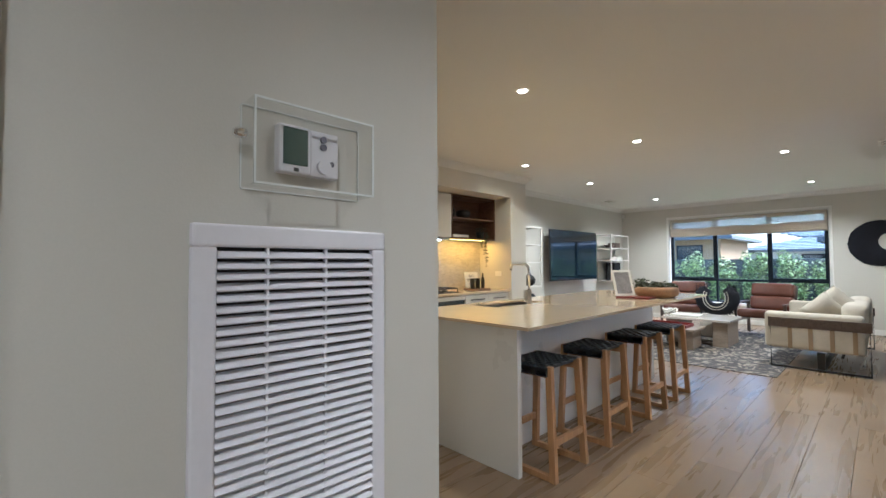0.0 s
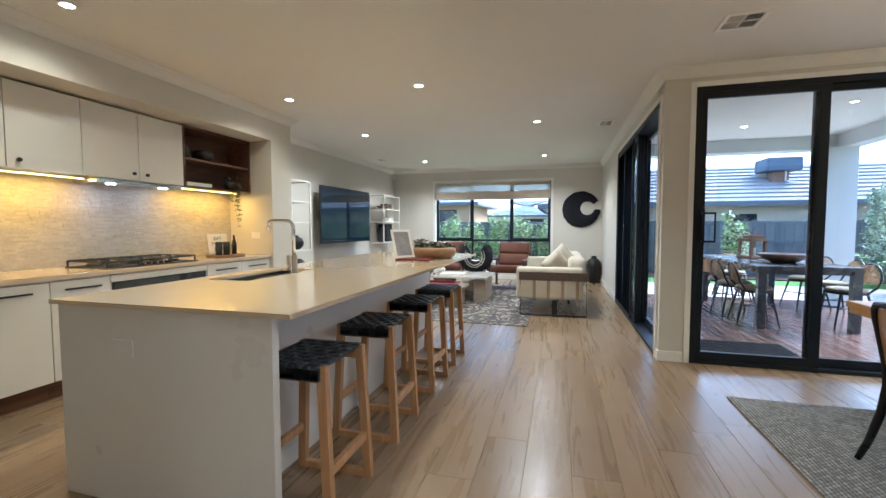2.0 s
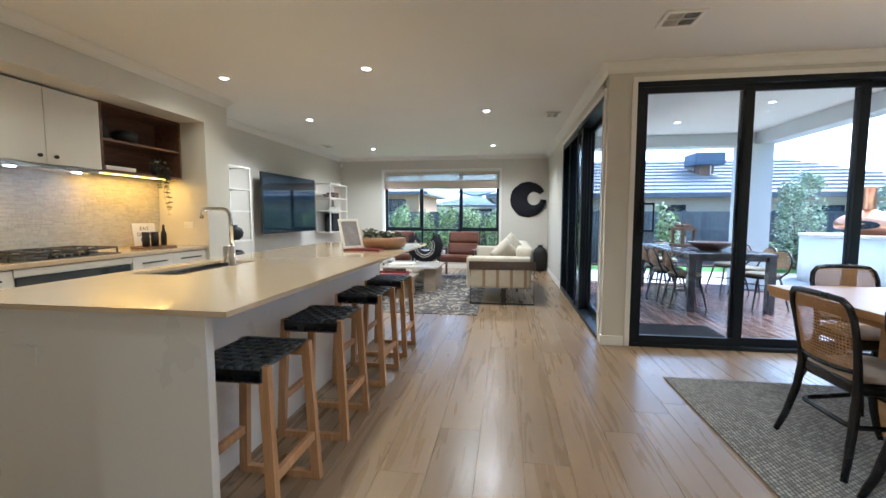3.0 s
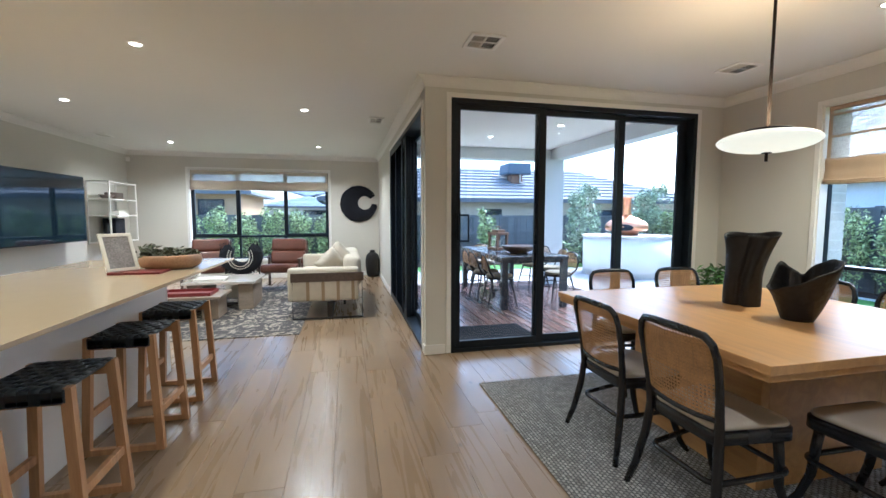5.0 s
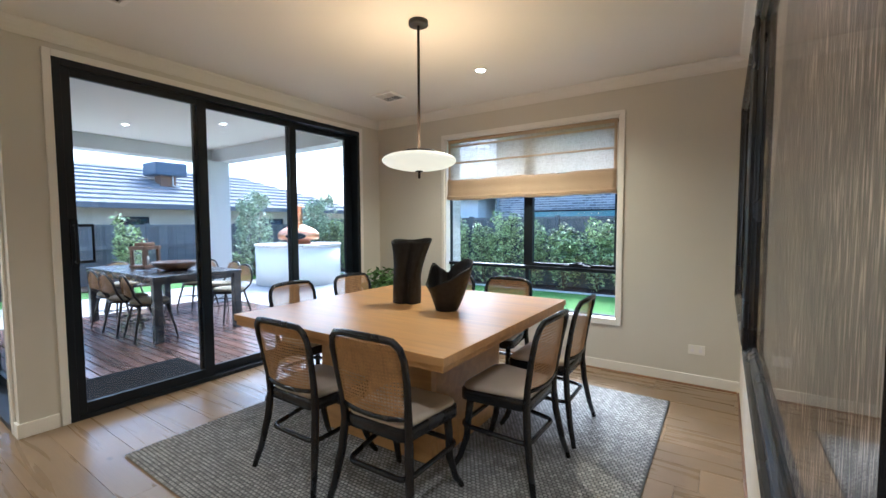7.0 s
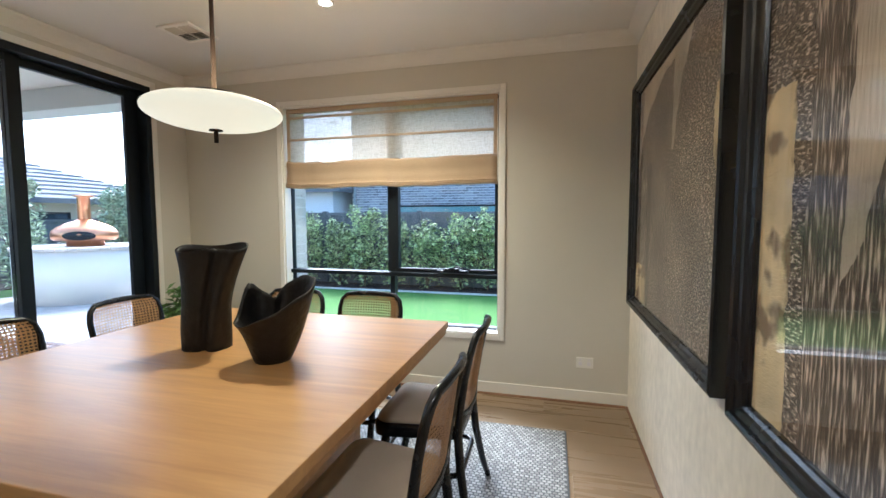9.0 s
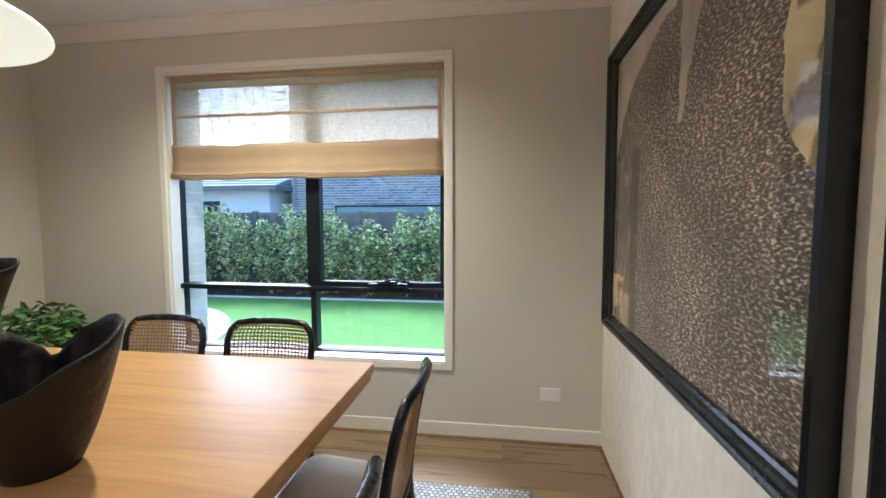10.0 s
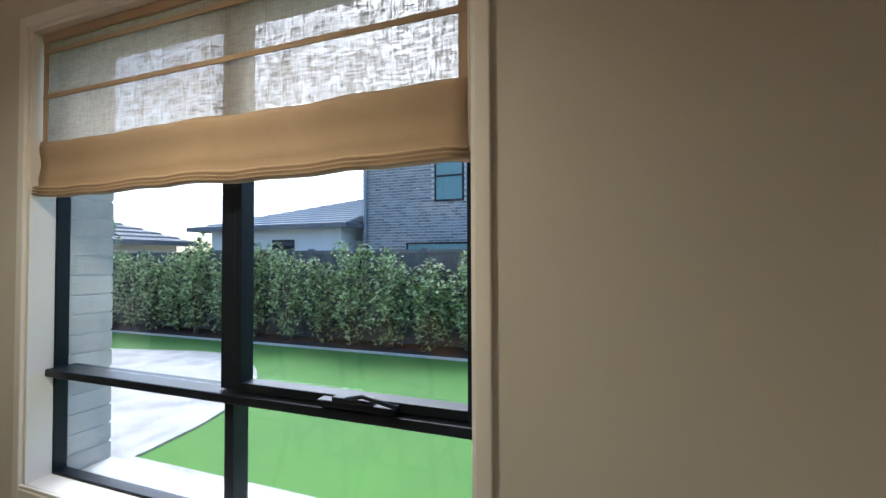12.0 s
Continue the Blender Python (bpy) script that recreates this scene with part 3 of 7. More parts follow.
for a, b, c, d in ((3.64, 4.50, 0.50, 0.89), (4.53, 5.47, 0.50, 0.89), (3.68, 4.46, 0.97, 2.26), (4.55, 5.47, 0.93, 2.29)):
    pane("y", -3.41, a, b, c, d, window_1)
bm = bmesh.new()
bx(bm, 3.86, 4.12, -3.37, -3.33, 0.935, 0.955, 0.004)
bx(bm, 3.93, 4.06, -3.365, -3.32, 0.955, 0.972, 0.005)
tube(bm, [(4.02, -3.33, 0.965), (3.95, -3.315, 0.985), (3.84, -3.315, 0.965)], 0.007, 8)
part("winder", bm, M_FRAME, window_1, "dark chain winder")

# living window
window_2 = structure(thing("window_2", "", ""), "wide dark aluminium six light window of the living area")
bm = bmesh.new()
frame_rect(bm, "x", X_END, 12.30, 1.19, 3.98, 0.41, 2.31, 0.018, bevel=0.002)
part("window_reveal", bm, M_TRIM, window_2)
architrave("x", X_END - 0.016, X_END, 1.195, 3.975, 0.415, 2.305, 0.045, "architrave", window_2)
bm = bmesh.new()
frame_rect(bm, "x", 12.30, 12.38, 1.19, 3.98, 0.41, 2.31, 0.045)
bx(bm, 12.29, 12.37, 1.2, 3.97, 0.885, 0.93, 0.003)
for y in (2.12, 3.05):
    bx(bm, 12.305, 12.375, y - 0.025, y + 0.025, 0.93, 2.255, 0.003)
    bx(bm, 12.305, 12.375, y - 0.02, y + 0.02, 0.45, 0.885, 0.003)
part("window_frame", bm, M_FRAME, window_2)
for a, b in ((1.235, 2.10), (3.07, 3.935)):
    bm = bmesh.new()
    frame_rect(bm, "x", 12.295, 12.35, a, b, 0.93, 2.255, 0.035)
    part("awning_sash", bm, M_FRAME, window_2)
for a, b in ((1.235, 2.10), (2.14, 3.03), (3.07, 3.935)):
    pane("x", 12.33, a, b, 0.93, 2.255, window_2)
    pane("x", 12.33, a, b, 0.455, 0.885, window_2)
for y in (1.62, 3.5):
    pbox("winder", (12.255, 12.30, y - 0.12, y + 0.12, 0.93, 0.955), M_FRAME, window_2, 0.004)


# ---- roman blinds ----
def roman_blind(name, plane, at, u0, u1, ztop, zthin, zbot, label, seams, sign, thick_mat):
    """A sheer linen blind with battens and a folded lower part; sign: which way the room lies."""
    def dims(a, b, p, q, c, d):
        return (min(a, b), max(a, b), p, q, c, d) if plane == "x" else (p, q, min(a, b), max(a, b), c, d)
    blind = thing(name, label, "blind")
    pbox("headrail", dims(at - sign * 0.03, at + sign * 0.012, u0, u1, ztop, ztop + 0.035), thick_mat, blind, 0.004)
    bm = bmesh.new()
    n = 24
    rows = [[Vector((0, 0, 0))] * 0 for _ in range(2)]
    for i in range(n + 1):
        u = u0 + (u1 - u0) * i / n
        wv = 0.003 * math.sin(i * 1.1) + 0.002 * math.sin(i * 2.7)
        for r, z in ((0, zthin), (1, ztop)):
            p = (at + wv, u, z) if plane == "x" else (u, at + wv, z)
            rows[r].append(bm.verts.new(p))
    for i in range(n):
        bm.faces.new((rows[0][i], rows[0][i + 1], rows[1][i + 1], rows[1][i]))
    part("sheer_cloth", bm, M_LINEN, blind)
    for k, z in enumerate(seams):
        pbox("batten_seam", dims(at + sign * 0.004, at + sign * 0.009, u0, u1, z - 0.010, z + 0.010), thick_mat, blind, 0.002)
    for u in (u0, u1 - 0.03):
        pbox("side_hem", dims(at + sign * 0.004, at + sign * 0.007, u, u + 0.03, zthin, ztop), thick_mat, blind)
    # lower folds
    bm = bmesh.new()
    m_ = 30
    prof = []
    hh = zthin - zbot
    for j in range(9):
        prof.append((0.010 + 0.004 * math.sin(j * 1.1), zthin - (hh - 0.03) * j / 8))
    prof += [(0.016, zbot + 0.026), (0.030, zbot + 0.020), (0.034, zbot + 0.014), (0.014, zbot + 0.011), (0.032, zbot + 0.007), (0.036, zbot + 0.001), (0.014, zbot - 0.002), (0.036, zbot - 0.007), (0.036, zbot - 0.012), (0.010, zbot - 0.018), (-0.012, zbot), (-0.006, zthin)]
    loops = []
    for i in range(m_ + 1):
        u = u0 - 0.005 + (u1 - u0 + 0.01) * i / m_
        w = 0.004 * math.sin(i * 0.9) + 0.003 * math.sin(i * 2.3)
        dz = 0.004 * math.sin(i * 0.45) + 0.003 * math.sin(i * 1.3)
        loops.append([Vector((at + sign * (o + w * (0.3 + (zthin - z) * 3)), u, z + dz)) if plane == "x" else Vector((u, at + sign * (o + w * (0.3 + (zthin - z) * 3)), z + dz)) for o, z in prof])
    rings(bm, loops, True)
    part("folded_cloth", bm, thick_mat, blind)
    return blind


roman_blind("roman_blind", "y", -3.325, 3.63, 5.46, 2.275, 1.86, 1.65, "half raised sheer beige linen roman blind in the dining window", (2.05, 2.235), 1, M_LINEN_THICK)
roman_blind("roman_blind", "x", 12.24, 1.22, 3.95, 2.25, 2.08, 1.90, "mostly raised pale linen roman blind in the living window", (2.23, 2.0), -1, M_LINEN_PALE)
tube_bm = bmesh.new()
tube(tube_bm, [(3.628, -3.31, 2.27), (3.626, -3.305, 1.66)], 0.004, 6)
part("blind_cord", tube_bm, M_PAPER, bpy.data.objects["roman_blind"])

# ---- kitchen ----
def base_unit(x0, x1, label, handles, drawers=1):
    u = thing("base_cabinet", label, "cabinet", pose(x0, 4.49, 0.0), "kitchen base cabinets")
    w = x1 - x0
    pbox("body", (0.0, w, 0.012, 0.56, 0.13, 0.865), M_CABINET, u)
    pbox("kickboard", (0.0, w, 0.06, 0.075, 0.0, 0.13), M_KICK, u)
    hh = (0.86 - 0.135) / drawers
    for k in range(drawers):
        z0 = 0.135 + k * hh
        d = pbox("door" if drawers == 1 else "drawer_front", (0.002, w - 0.002, -0.012, 0.008, z0, z0 + hh - 0.004), M_CABINET, u, 0.002)
        if handles:
            pbox("handle", (w * 0.2, w * 0.8, -0.038, -0.022, z0 + hh - 0.075, z0 + hh - 0.062), M_BLACK, d, 0.003, "long black bar handle")
            for q in (0.28, 0.72):
                pbox("handle_post", (w * q - 0.005, w * q + 0.005, -0.024, -0.012, z0 + hh - 0.073, z0 + hh - 0.064), M_BLACK, d)
    return u


for a, b, lab, n in ((3.80, 4.36, "white gloss kitchen base cabinet with a black bar handle", 1), (4.362, 4.78, "narrow white gloss base cabinet with a black bar handle", 1),
                     (5.742, 6.22, "white gloss drawer unit with black bar handles", 3), (6.222, 6.705, "white gloss drawer unit with black bar handles", 3)):
    base_unit(a, b, lab, True, n)
oven = thing("oven", "black glass built-in oven under the gas hob", "oven", pose(4.782, 4.49, 0))
pbox("body", (0, 0.958, 0.012, 0.56, 0.13, 0.865), M_CABINET, oven)
pbox("kickboard", (0, 0.958, 0.06, 0.075, 0, 0.13), M_KICK, oven)
pbox("oven_front", (0.02, 0.938, -0.012, 0.012, 0.30, 0.80), M_SCREEN, oven, 0.004)
pbox("lower_panel", (0.002, 0.956, -0.012, 0.008, 0.135, 0.296), M_CABINET, oven, 0.002)
pbox("filler", (0.002, 0.956, -0.012, 0.008, 0.804, 0.862), M_CABINET, oven, 0.002)
benchtop = tagged(pbox("kitchen_worktop", (3.80, 6.705, 4.455, 5.065, 0.868, 0.905), M_STONE, None, 0.003), "pale stone worktop along the kitchen wall", "worktop")

# splashback of small stone mosaic
M_MOSAIC = mat("stone_mosaic", (0.50, 0.47, 0.41), 0.42, vary=0.12, scale=10, fine=60, bump=0.1, rand_island=0.28)
random.seed(4)
bm = bmesh.new()
z = 0.906
while z < 1.69:
    hrow = 0.017
    x = 3.80 - random.random() * 0.05
    while x < 6.70:
        w = random.uniform(0.035, 0.09)
        x0, x1 = max(x, 3.80), min(x + w - 0.0015, 6.708)
        if x1 - x0 > 0.008:
            d = 0.008 + random.random() * 0.004
            p = [bm.verts.new((xx, 5.069 - dd, zz)) for dd in (0, d) for xx, zz in ((x0, z), (x1, z), (x1, z + hrow - 0.0015), (x0, z + hrow - 0.0015))]
            bm.faces.new(p[4:])
            for i in range(4):
                bm.faces.new((p[i], p[(i + 1) % 4], p[4 + (i + 1) % 4], p[4 + i]))
        x += w
    z += hrow
tagged(structure(part("splashback", bm, M_MOSAIC), "pale stone mosaic splashback"), kind="structure")


def wall_unit(x0, x1, knob_at, label):
    u = thing("wall_cabinet", label, "cabinet", pose(x0, 4.74, 1.67), "kitchen wall cabinets")
    w = x1 - x0
    pbox("body", (0, w, 0.018, 0.325, 0.0, 0.62), M_CABINET, u)
    pbox("door", (0.002, w - 0.002, -0.004, 0.014, 0.001, 0.615), M_CABINET, u, 0.002)
    bm = bmesh.new()
    tube(bm, [(knob_at * w, -0.002, 0.06), (knob_at * w, -0.018, 0.06), (knob_at * w, -0.019, 0.06), (knob_at * w, -0.034, 0.06)], [0.006, 0.006, 0.015, 0.015], 12)
    part("knob", bm, M_BLACK, u, "black knob")


for a, b, k in ((3.80, 4.295, 0.87), (4.297, 4.785, 0.13), (4.787, 5.262, 0.87), (5.264, 5.735, 0.13)):
    wall_unit(a, b, k, "white gloss wall cabinet with a round black knob")
shelf = thing("open_shelf_unit", "dark walnut open shelf unit with a plant and bowls", "shelf", pose(5.738, 4.735, 1.66))
for nm, d in (("side_panel", (0, 0.022, 0, 0.33, 0, 0.64)), ("side_panel", (0.945, 0.967, 0, 0.33, 0, 0.64)), ("top_panel", (0.022, 0.945, 0, 0.33, 0.618, 0.64)),
              ("bottom_panel", (0.022, 0.945, 0, 0.33, 0, 0.022)), ("back_panel", (0.022, 0.945, 0.315, 0.33, 0.022, 0.618)), ("shelf_board", (0.022, 0.945, 0.01, 0.315, 0.29, 0.312))):
    pbox(nm, d, M_WALNUT, shelf, 0.002)
hood = thing("range_hood", "slim white undermounted range hood with two small lamps", "range hood", pose(4.90, 4.76, 1.665))
pbox("hood_body", (0, 0.83, 0, 0.28, -0.035, 0.004), M_STEEL, hood, 0.004)
for x in (0.16, 0.67):
    bm = bmesh.new()
    lathe(bm, [(0.0, -0.039), (0.032, -0.039), (0.034, -0.034)], 16, (x, 0.06, 0))
    part("hood_lamp", bm, glow("cool_hood_lamp", (0.85, 0.92, 1.0), 14), hood)
for a, b in ((3.81, 4.88), (5.75, 6.60)):
    led = thing("led_light", "warm led strip under the wall cabinets", "light", pose(a, 4.86, 1.655))
    pbox("led_channel", (0, b - a, 0, 0.018, 0.001, 0.010), M_STEEL, led)
    pbox("led_diffuser", (0.005, b - a - 0.005, 0.002, 0.016, -0.004, 0.001), M_LED, led)
    la = new("led_lamp", bpy.data.lights.new("led_lamp", "AREA"))
    la.data.shape, la.data.size, la.data.size_y, la.data.energy, la.data.color = "RECTANGLE", b - a, 0.015, 1.7 * (b - a), (1.0, 0.50, 0.08)
    la.matrix_world = pose((a + b) / 2, 4.869, 1.648)

# hob
hob = thing("gas_hob", "black cast iron gas hob on the stone worktop", "hob", pose(4.80, 4.53, 0.905))
pbox("hob_plate", (0, 0.88, 0, 0.49, 0.0, 0.008), M_BLACK, hob, 0.003)
for bx_, by_, r in ((0.15, 0.13, 0.035), (0.15, 0.37, 0.045), (0.44, 0.25, 0.06), (0.73, 0.13, 0.035), (0.73, 0.37, 0.045)):
    bm = bmesh.new()
    lathe(bm, [(r * 1.3, 0.008), (r * 1.2, 0.018), (r, 0.020), (r, 0.028), (r * 0.8, 0.031), (0, 0.031)], 20, (bx_, by_, 0))
    part("burner", bm, M_IRON, hob)
for k in range(3):
    x0 = 0.01 + k * 0.29
    bm = bmesh.new()
    for a in (x0, x0 + 0.27):
        tube(bm, [(a, 0.02, 0.008), (a, 0.02, 0.055), (a, 0.47, 0.055), (a, 0.47, 0.008)], 0.009, 6)
    for y in (0.02, 0.47):
        tube(bm, [(x0, y, 0.055), (x0 + 0.27, y, 0.055)], 0.009, 6)
    for y in (0.13, 0.25, 0.37):
        tube(bm, [(x0, y, 0.055), (x0 + 0.09, y, 0.063), (x0 + 0.10, y, 0.063)], 0.0075, 6)
        tube(bm, [(x0 + 0.27, y, 0.055), (x0 + 0.18, y, 0.063), (x0 + 0.17, y, 0.063)], 0.0075, 6)
    tube(bm, [(x0 + 0.135, 0.02, 0.055), (x0 + 0.135, 0.09, 0.063)], 0.0075, 6)
    tube(bm, [(x0 + 0.135, 0.47, 0.055), (x0 + 0.135, 0.41, 0.063)], 0.0075, 6)
    part("pan_support", bm, M_IRON, hob)
for k in range(5):
    bm = bmesh.new()
    lathe(bm, [(0.018, 0.008), (0.017, 0.026), (0.014, 0.029), (0, 0.029)], 14, (0.32 + k * 0.06, 0.035, 0))
    part("knob", bm, M_BLACK, hob)

# island bench
island = thing("island_bench", "long white island bench with a pale stone top", "kitchen island", pose(3.61, 1.965, 0))
L, W = 3.61, 1.275
sx0, sx1, sy0, sy1 = 0.77, 1.52, 0.85, 1.16
bm = bmesh.new()
for a, b, c, d in ((0, sx0, 0, W), (sx1, L, 0, W), (sx0, sx1, 0, sy0), (sx0, sx1, sy1, W)):
    bx(bm, a, b, c, d, 0.900, 0.92)
bmesh.ops.remove_doubles(bm, verts=bm.verts, dist=1e-5)
part("stone_top", bm, M_STONE, island, "pale stone top")
pbox("end_panel", (0.03, 0.07, 0.105, W - 0.01, 0, 0.899), M_ISLAND, island, 0.002)
pbox("back_panel", (0.07, 2.95, 0.375, 0.395, 0, 0.899), M_ISLAND, island, 0.002)
pbox("body", (0.07, 2.93, 0.395, W - 0.03, 0.10, 0.881 - 0.24), M_ISLAND, island)
pbox("far_panel", (2.93, 2.95, 0.395, W - 0.03, 0, 0.899), M_ISLAND, island)
pbox("kitchen_side_panel", (0.07, 2.93, W - 0.03, W - 0.01, 0.10, 0.899), M_ISLAND, island)
sink = thing("sink", "double bowl undermounted steel sink", "sink", pose(3.61 + sx0, 1.965 + sy0, 0.70))
sw, sd = sx1 - sx0, sy1 - sy0
bm = bmesh.new()
for a, b in ((0.0, 0.40), (0.425, sw)):
    bx(bm, a, b, 0, sd, 0.0, 0.008)
    bx(bm, a, a + 0.006, 0, sd, 0.008, 0.181)
    bx(bm, b - 0.006, b, 0, sd, 0.008, 0.181)
    bx(bm, a + 0.006, b - 0.006, 0, 0.006, 0.008, 0.181)
    bx(bm, a + 0.006, b - 0.006, sd - 0.006, sd, 0.008, 0.181)
bx(bm, 0.40, 0.425, 0, sd, 0.150, 0.181)
part("sink_bowl", bm, M_STEEL, sink)
for x in (0.2, 0.59):
    bm = bmesh.new()
    lathe(bm, [(0.045, 0.009), (0.04, 0.013), (0.0, 0.011)], 16, (x, sd / 2, 0))
    part("drain", bm, M_CHROME, sink)
tap = thing("kitchen_tap", "polished chrome gooseneck kitchen tap with a side lever", "tap", pose(4.80, 2.785, 0.92))
bm = bmesh.new()
lathe(bm, [(0.027, 0), (0.027, 0.006), (0.022, 0.010), (0.022, 0.13), (0.014, 0.135), (0.0, 0.135)], 18)
pts = [(0, 0, 0.13), (0, 0, 0.30)] + [(0, 0.05 - 0.05 * math.cos(radians(a)), 0.32 + 0.05 * math.sin(radians(a))) for a in range(15, 91, 15)] + [(0, 0.16, 0.372), (0, 0.185, 0.368), (0, 0.20, 0.352), (0, 0.205, 0.31)]
tube(bm, pts, [0.0125] * (len(pts) - 2) + [0.0125, 0.0125], 12)
part("spout", bm, M_CHROME, tap)
bm = bmesh.new()
bx(bm, -0.012, 0.012, 0.02, 0.055, 0.02, 0.13, 0.005)
part("lever", bm, M_CHROME, tap)
outlet_bm = bmesh.new()
bx(outlet_bm, 3.632, 3.64, 2.78, 2.90, 0.68, 0.755, 0.003)
tagged(part("power_outlet", outlet_bm, M_ISLAND), "white double power outlet on the island end panel", "power outlet")

# ---- bar stools ----
def bar_stool():
    s = thing("bar_stool", "oak bar stool with a woven black leather seat", "stool", None, "bar stools at the island")
    legs = []
    for sx in (-1, 1):
        for sy in (-1, 1):
            bm = bmesh.new()
            yb, yt = sy * 0.188, sy * 0.155
            loops = []
            for x0, y, zz in ((sx * 0.184, yb, 0.0), (sx * 0.168, yt, 0.672)):
                loops.append([Vector((x0 - 0.017, y - 0.02, zz)), Vector((x0 + 0.017, y - 0.02, zz)), Vector((x0 + 0.017, y + 0.02, zz)), Vector((x0 - 0.017, y + 0.02, zz))])
            rings(bm, loops, True, False, False)
            part("leg", bm, M_OAK, s)
    for sx in (-1, 1):
        pbox("floor_rail", (sx * 0.184 - 0.016, sx * 0.184 + 0.016, -0.17, 0.17, 0.0, 0.035), M_OAK, s, 0.002)
        pbox("seat_rail", (sx * 0.172 - 0.015, sx * 0.172 + 0.015, -0.14, 0.14, 0.605, 0.645), M_OAK, s)
    for sy, z in ((-1, 0.20), (1, 0.20)):
        yy = sy * 0.177
        pbox("stretcher", (-0.162, 0.162, yy - 0.013, yy + 0.013, z, z + 0.04), M_OAK, s, 0.002)
    # woven seat: straps over and under
    bm = bmesh.new()
    n = 8
    wx, wy = 0.36, 0.30
    for i in range(n):
        y = -wy / 2 + wy * (i + 0.5) / n
        segs = 16
        top = []
        for j in range(segs + 1):
            x = -0.19 + 0.38 * j / segs
            z = 0.673 + 0.006 * math.sin(math.pi * (j / segs * n) + math.pi * i)
            top.append((x, z))
        line = [(-0.192, 0.615)] + [(-0.192, 0.665)] + top + [(0.192, 0.665), (0.192, 0.615)]
        rr = wy / n * 0.47
        loops = [[Vector((x, y - rr, z)), Vector((x, y + rr, z)), Vector((x, y + rr, z - 0.005)), Vector((x, y - rr, z - 0.005))] for x, z in line]
        rings(bm, loops, True, False, True)
    for i in range(n):
        x = -wx / 2 + wx * (i + 0.5) / n
        segs = 16
        line = [(y_, 0.673 - 0.006 * math.sin(math.pi * (j / segs * n) + math.pi * i)) for j, y_ in [(j, -0.16 + 0.32 * j / segs) for j in range(segs + 1)]]
        rr = wx / n * 0.47
        loops = [[Vector((x - rr, y, z)), Vector((x + rr, y, z)), Vector((x + rr, y, z - 0.005)), Vector((x - rr, y, z - 0.005))] for y, z in line]
        rings(bm, loops, True, False, True)
    for sx in (-1, 1):
        bx(bm, sx * 0.186 - 0.004, sx * 0.186 + 0.004, -0.155, 0.155, 0.612, 0.668, 0.002)
    bx(bm, -0.155, 0.155, -0.135, 0.135, 0.645, 0.663)
    part("woven_seat", bm, M_LEATHER_BLACK, s, "woven black leather seat")
    return s


stool = bar_stool()
for k, x in enumerate((3.945, 4.650, 5.405, 6.050)):
    m = pose(x, 2.09, 0, 0, 0, (0, 1.0, -0.8, 0.5)[k])
    if k == 0:
        stool.matrix_basis = m
    else:
        copy_thing(stool, m)

# ---- dining area ----
rug = tagged(pbox("dining_rug", (3.11, 5.70, -2.795, -0.19, 0.0, 0.010), M_RUG, None, 0.003), "grey chunky woven wool rug under the dining table", "rug")
bm = bmesh.new()
for i in range(124):
    y = -2.785 + i * 0.021
    x = 3.12
    ph = i % 2
    while x < 5.69:
        w = 0.026
        bx0, bx1 = x + ph * 0.013, min(x + ph * 0.013 + w - 0.006, 5.695)
        vs = [bm.verts.new(p) for p in ((bx0, y, 0.0105), (bx1, y, 0.0105), (bx1, y + 0.015, 0.0105), (bx0, y + 0.015, 0.0105), ((bx0 + bx1) / 2, y + 0.0075, 0.0175))]
        for q in range(4):
            bm.faces.new((vs[q], vs[(q + 1) % 4], vs[4])).smooth = True
        x += w
M_RUGKNOT = mat("grey_wool_knots", (0.36, 0.36, 0.355), 0.95, vary=0.09, scale=3, fine=150, bump=0.5, rand_island=1.1)
part("knotted_weave", bm, M_RUGKNOT, rug)["kind"] = "stuff"

table = thing("dining_table", "large square oak dining table on a block pedestal", "table", pose(4.570, -1.51, 0))
pbox("tabletop", (-0.80, 0.80, -0.82, 0.82, 0.755, 0.795), M_TABLE, table, 0.003)
pbox("top_underlayer", (-0.79, 0.79, -0.81, 0.81, 0.725, 0.754), M_TABLE, table, 0.003)
for nm, d in (("pedestal_panel", (-0.45, 0.45, 0.37, 0.42, 0.012, 0.724)), ("pedestal_panel", (-0.45, 0.45, -0.42, -0.37, 0.012, 0.724)),
              ("pedestal_panel", (-0.45, -0.40, -0.368, 0.368, 0.012, 0.724)), ("pedestal_panel", (0.40, 0.45, -0.368, 0.368, 0.012, 0.724))):
    pbox(nm, d, M_TABLE, table, 0.002)


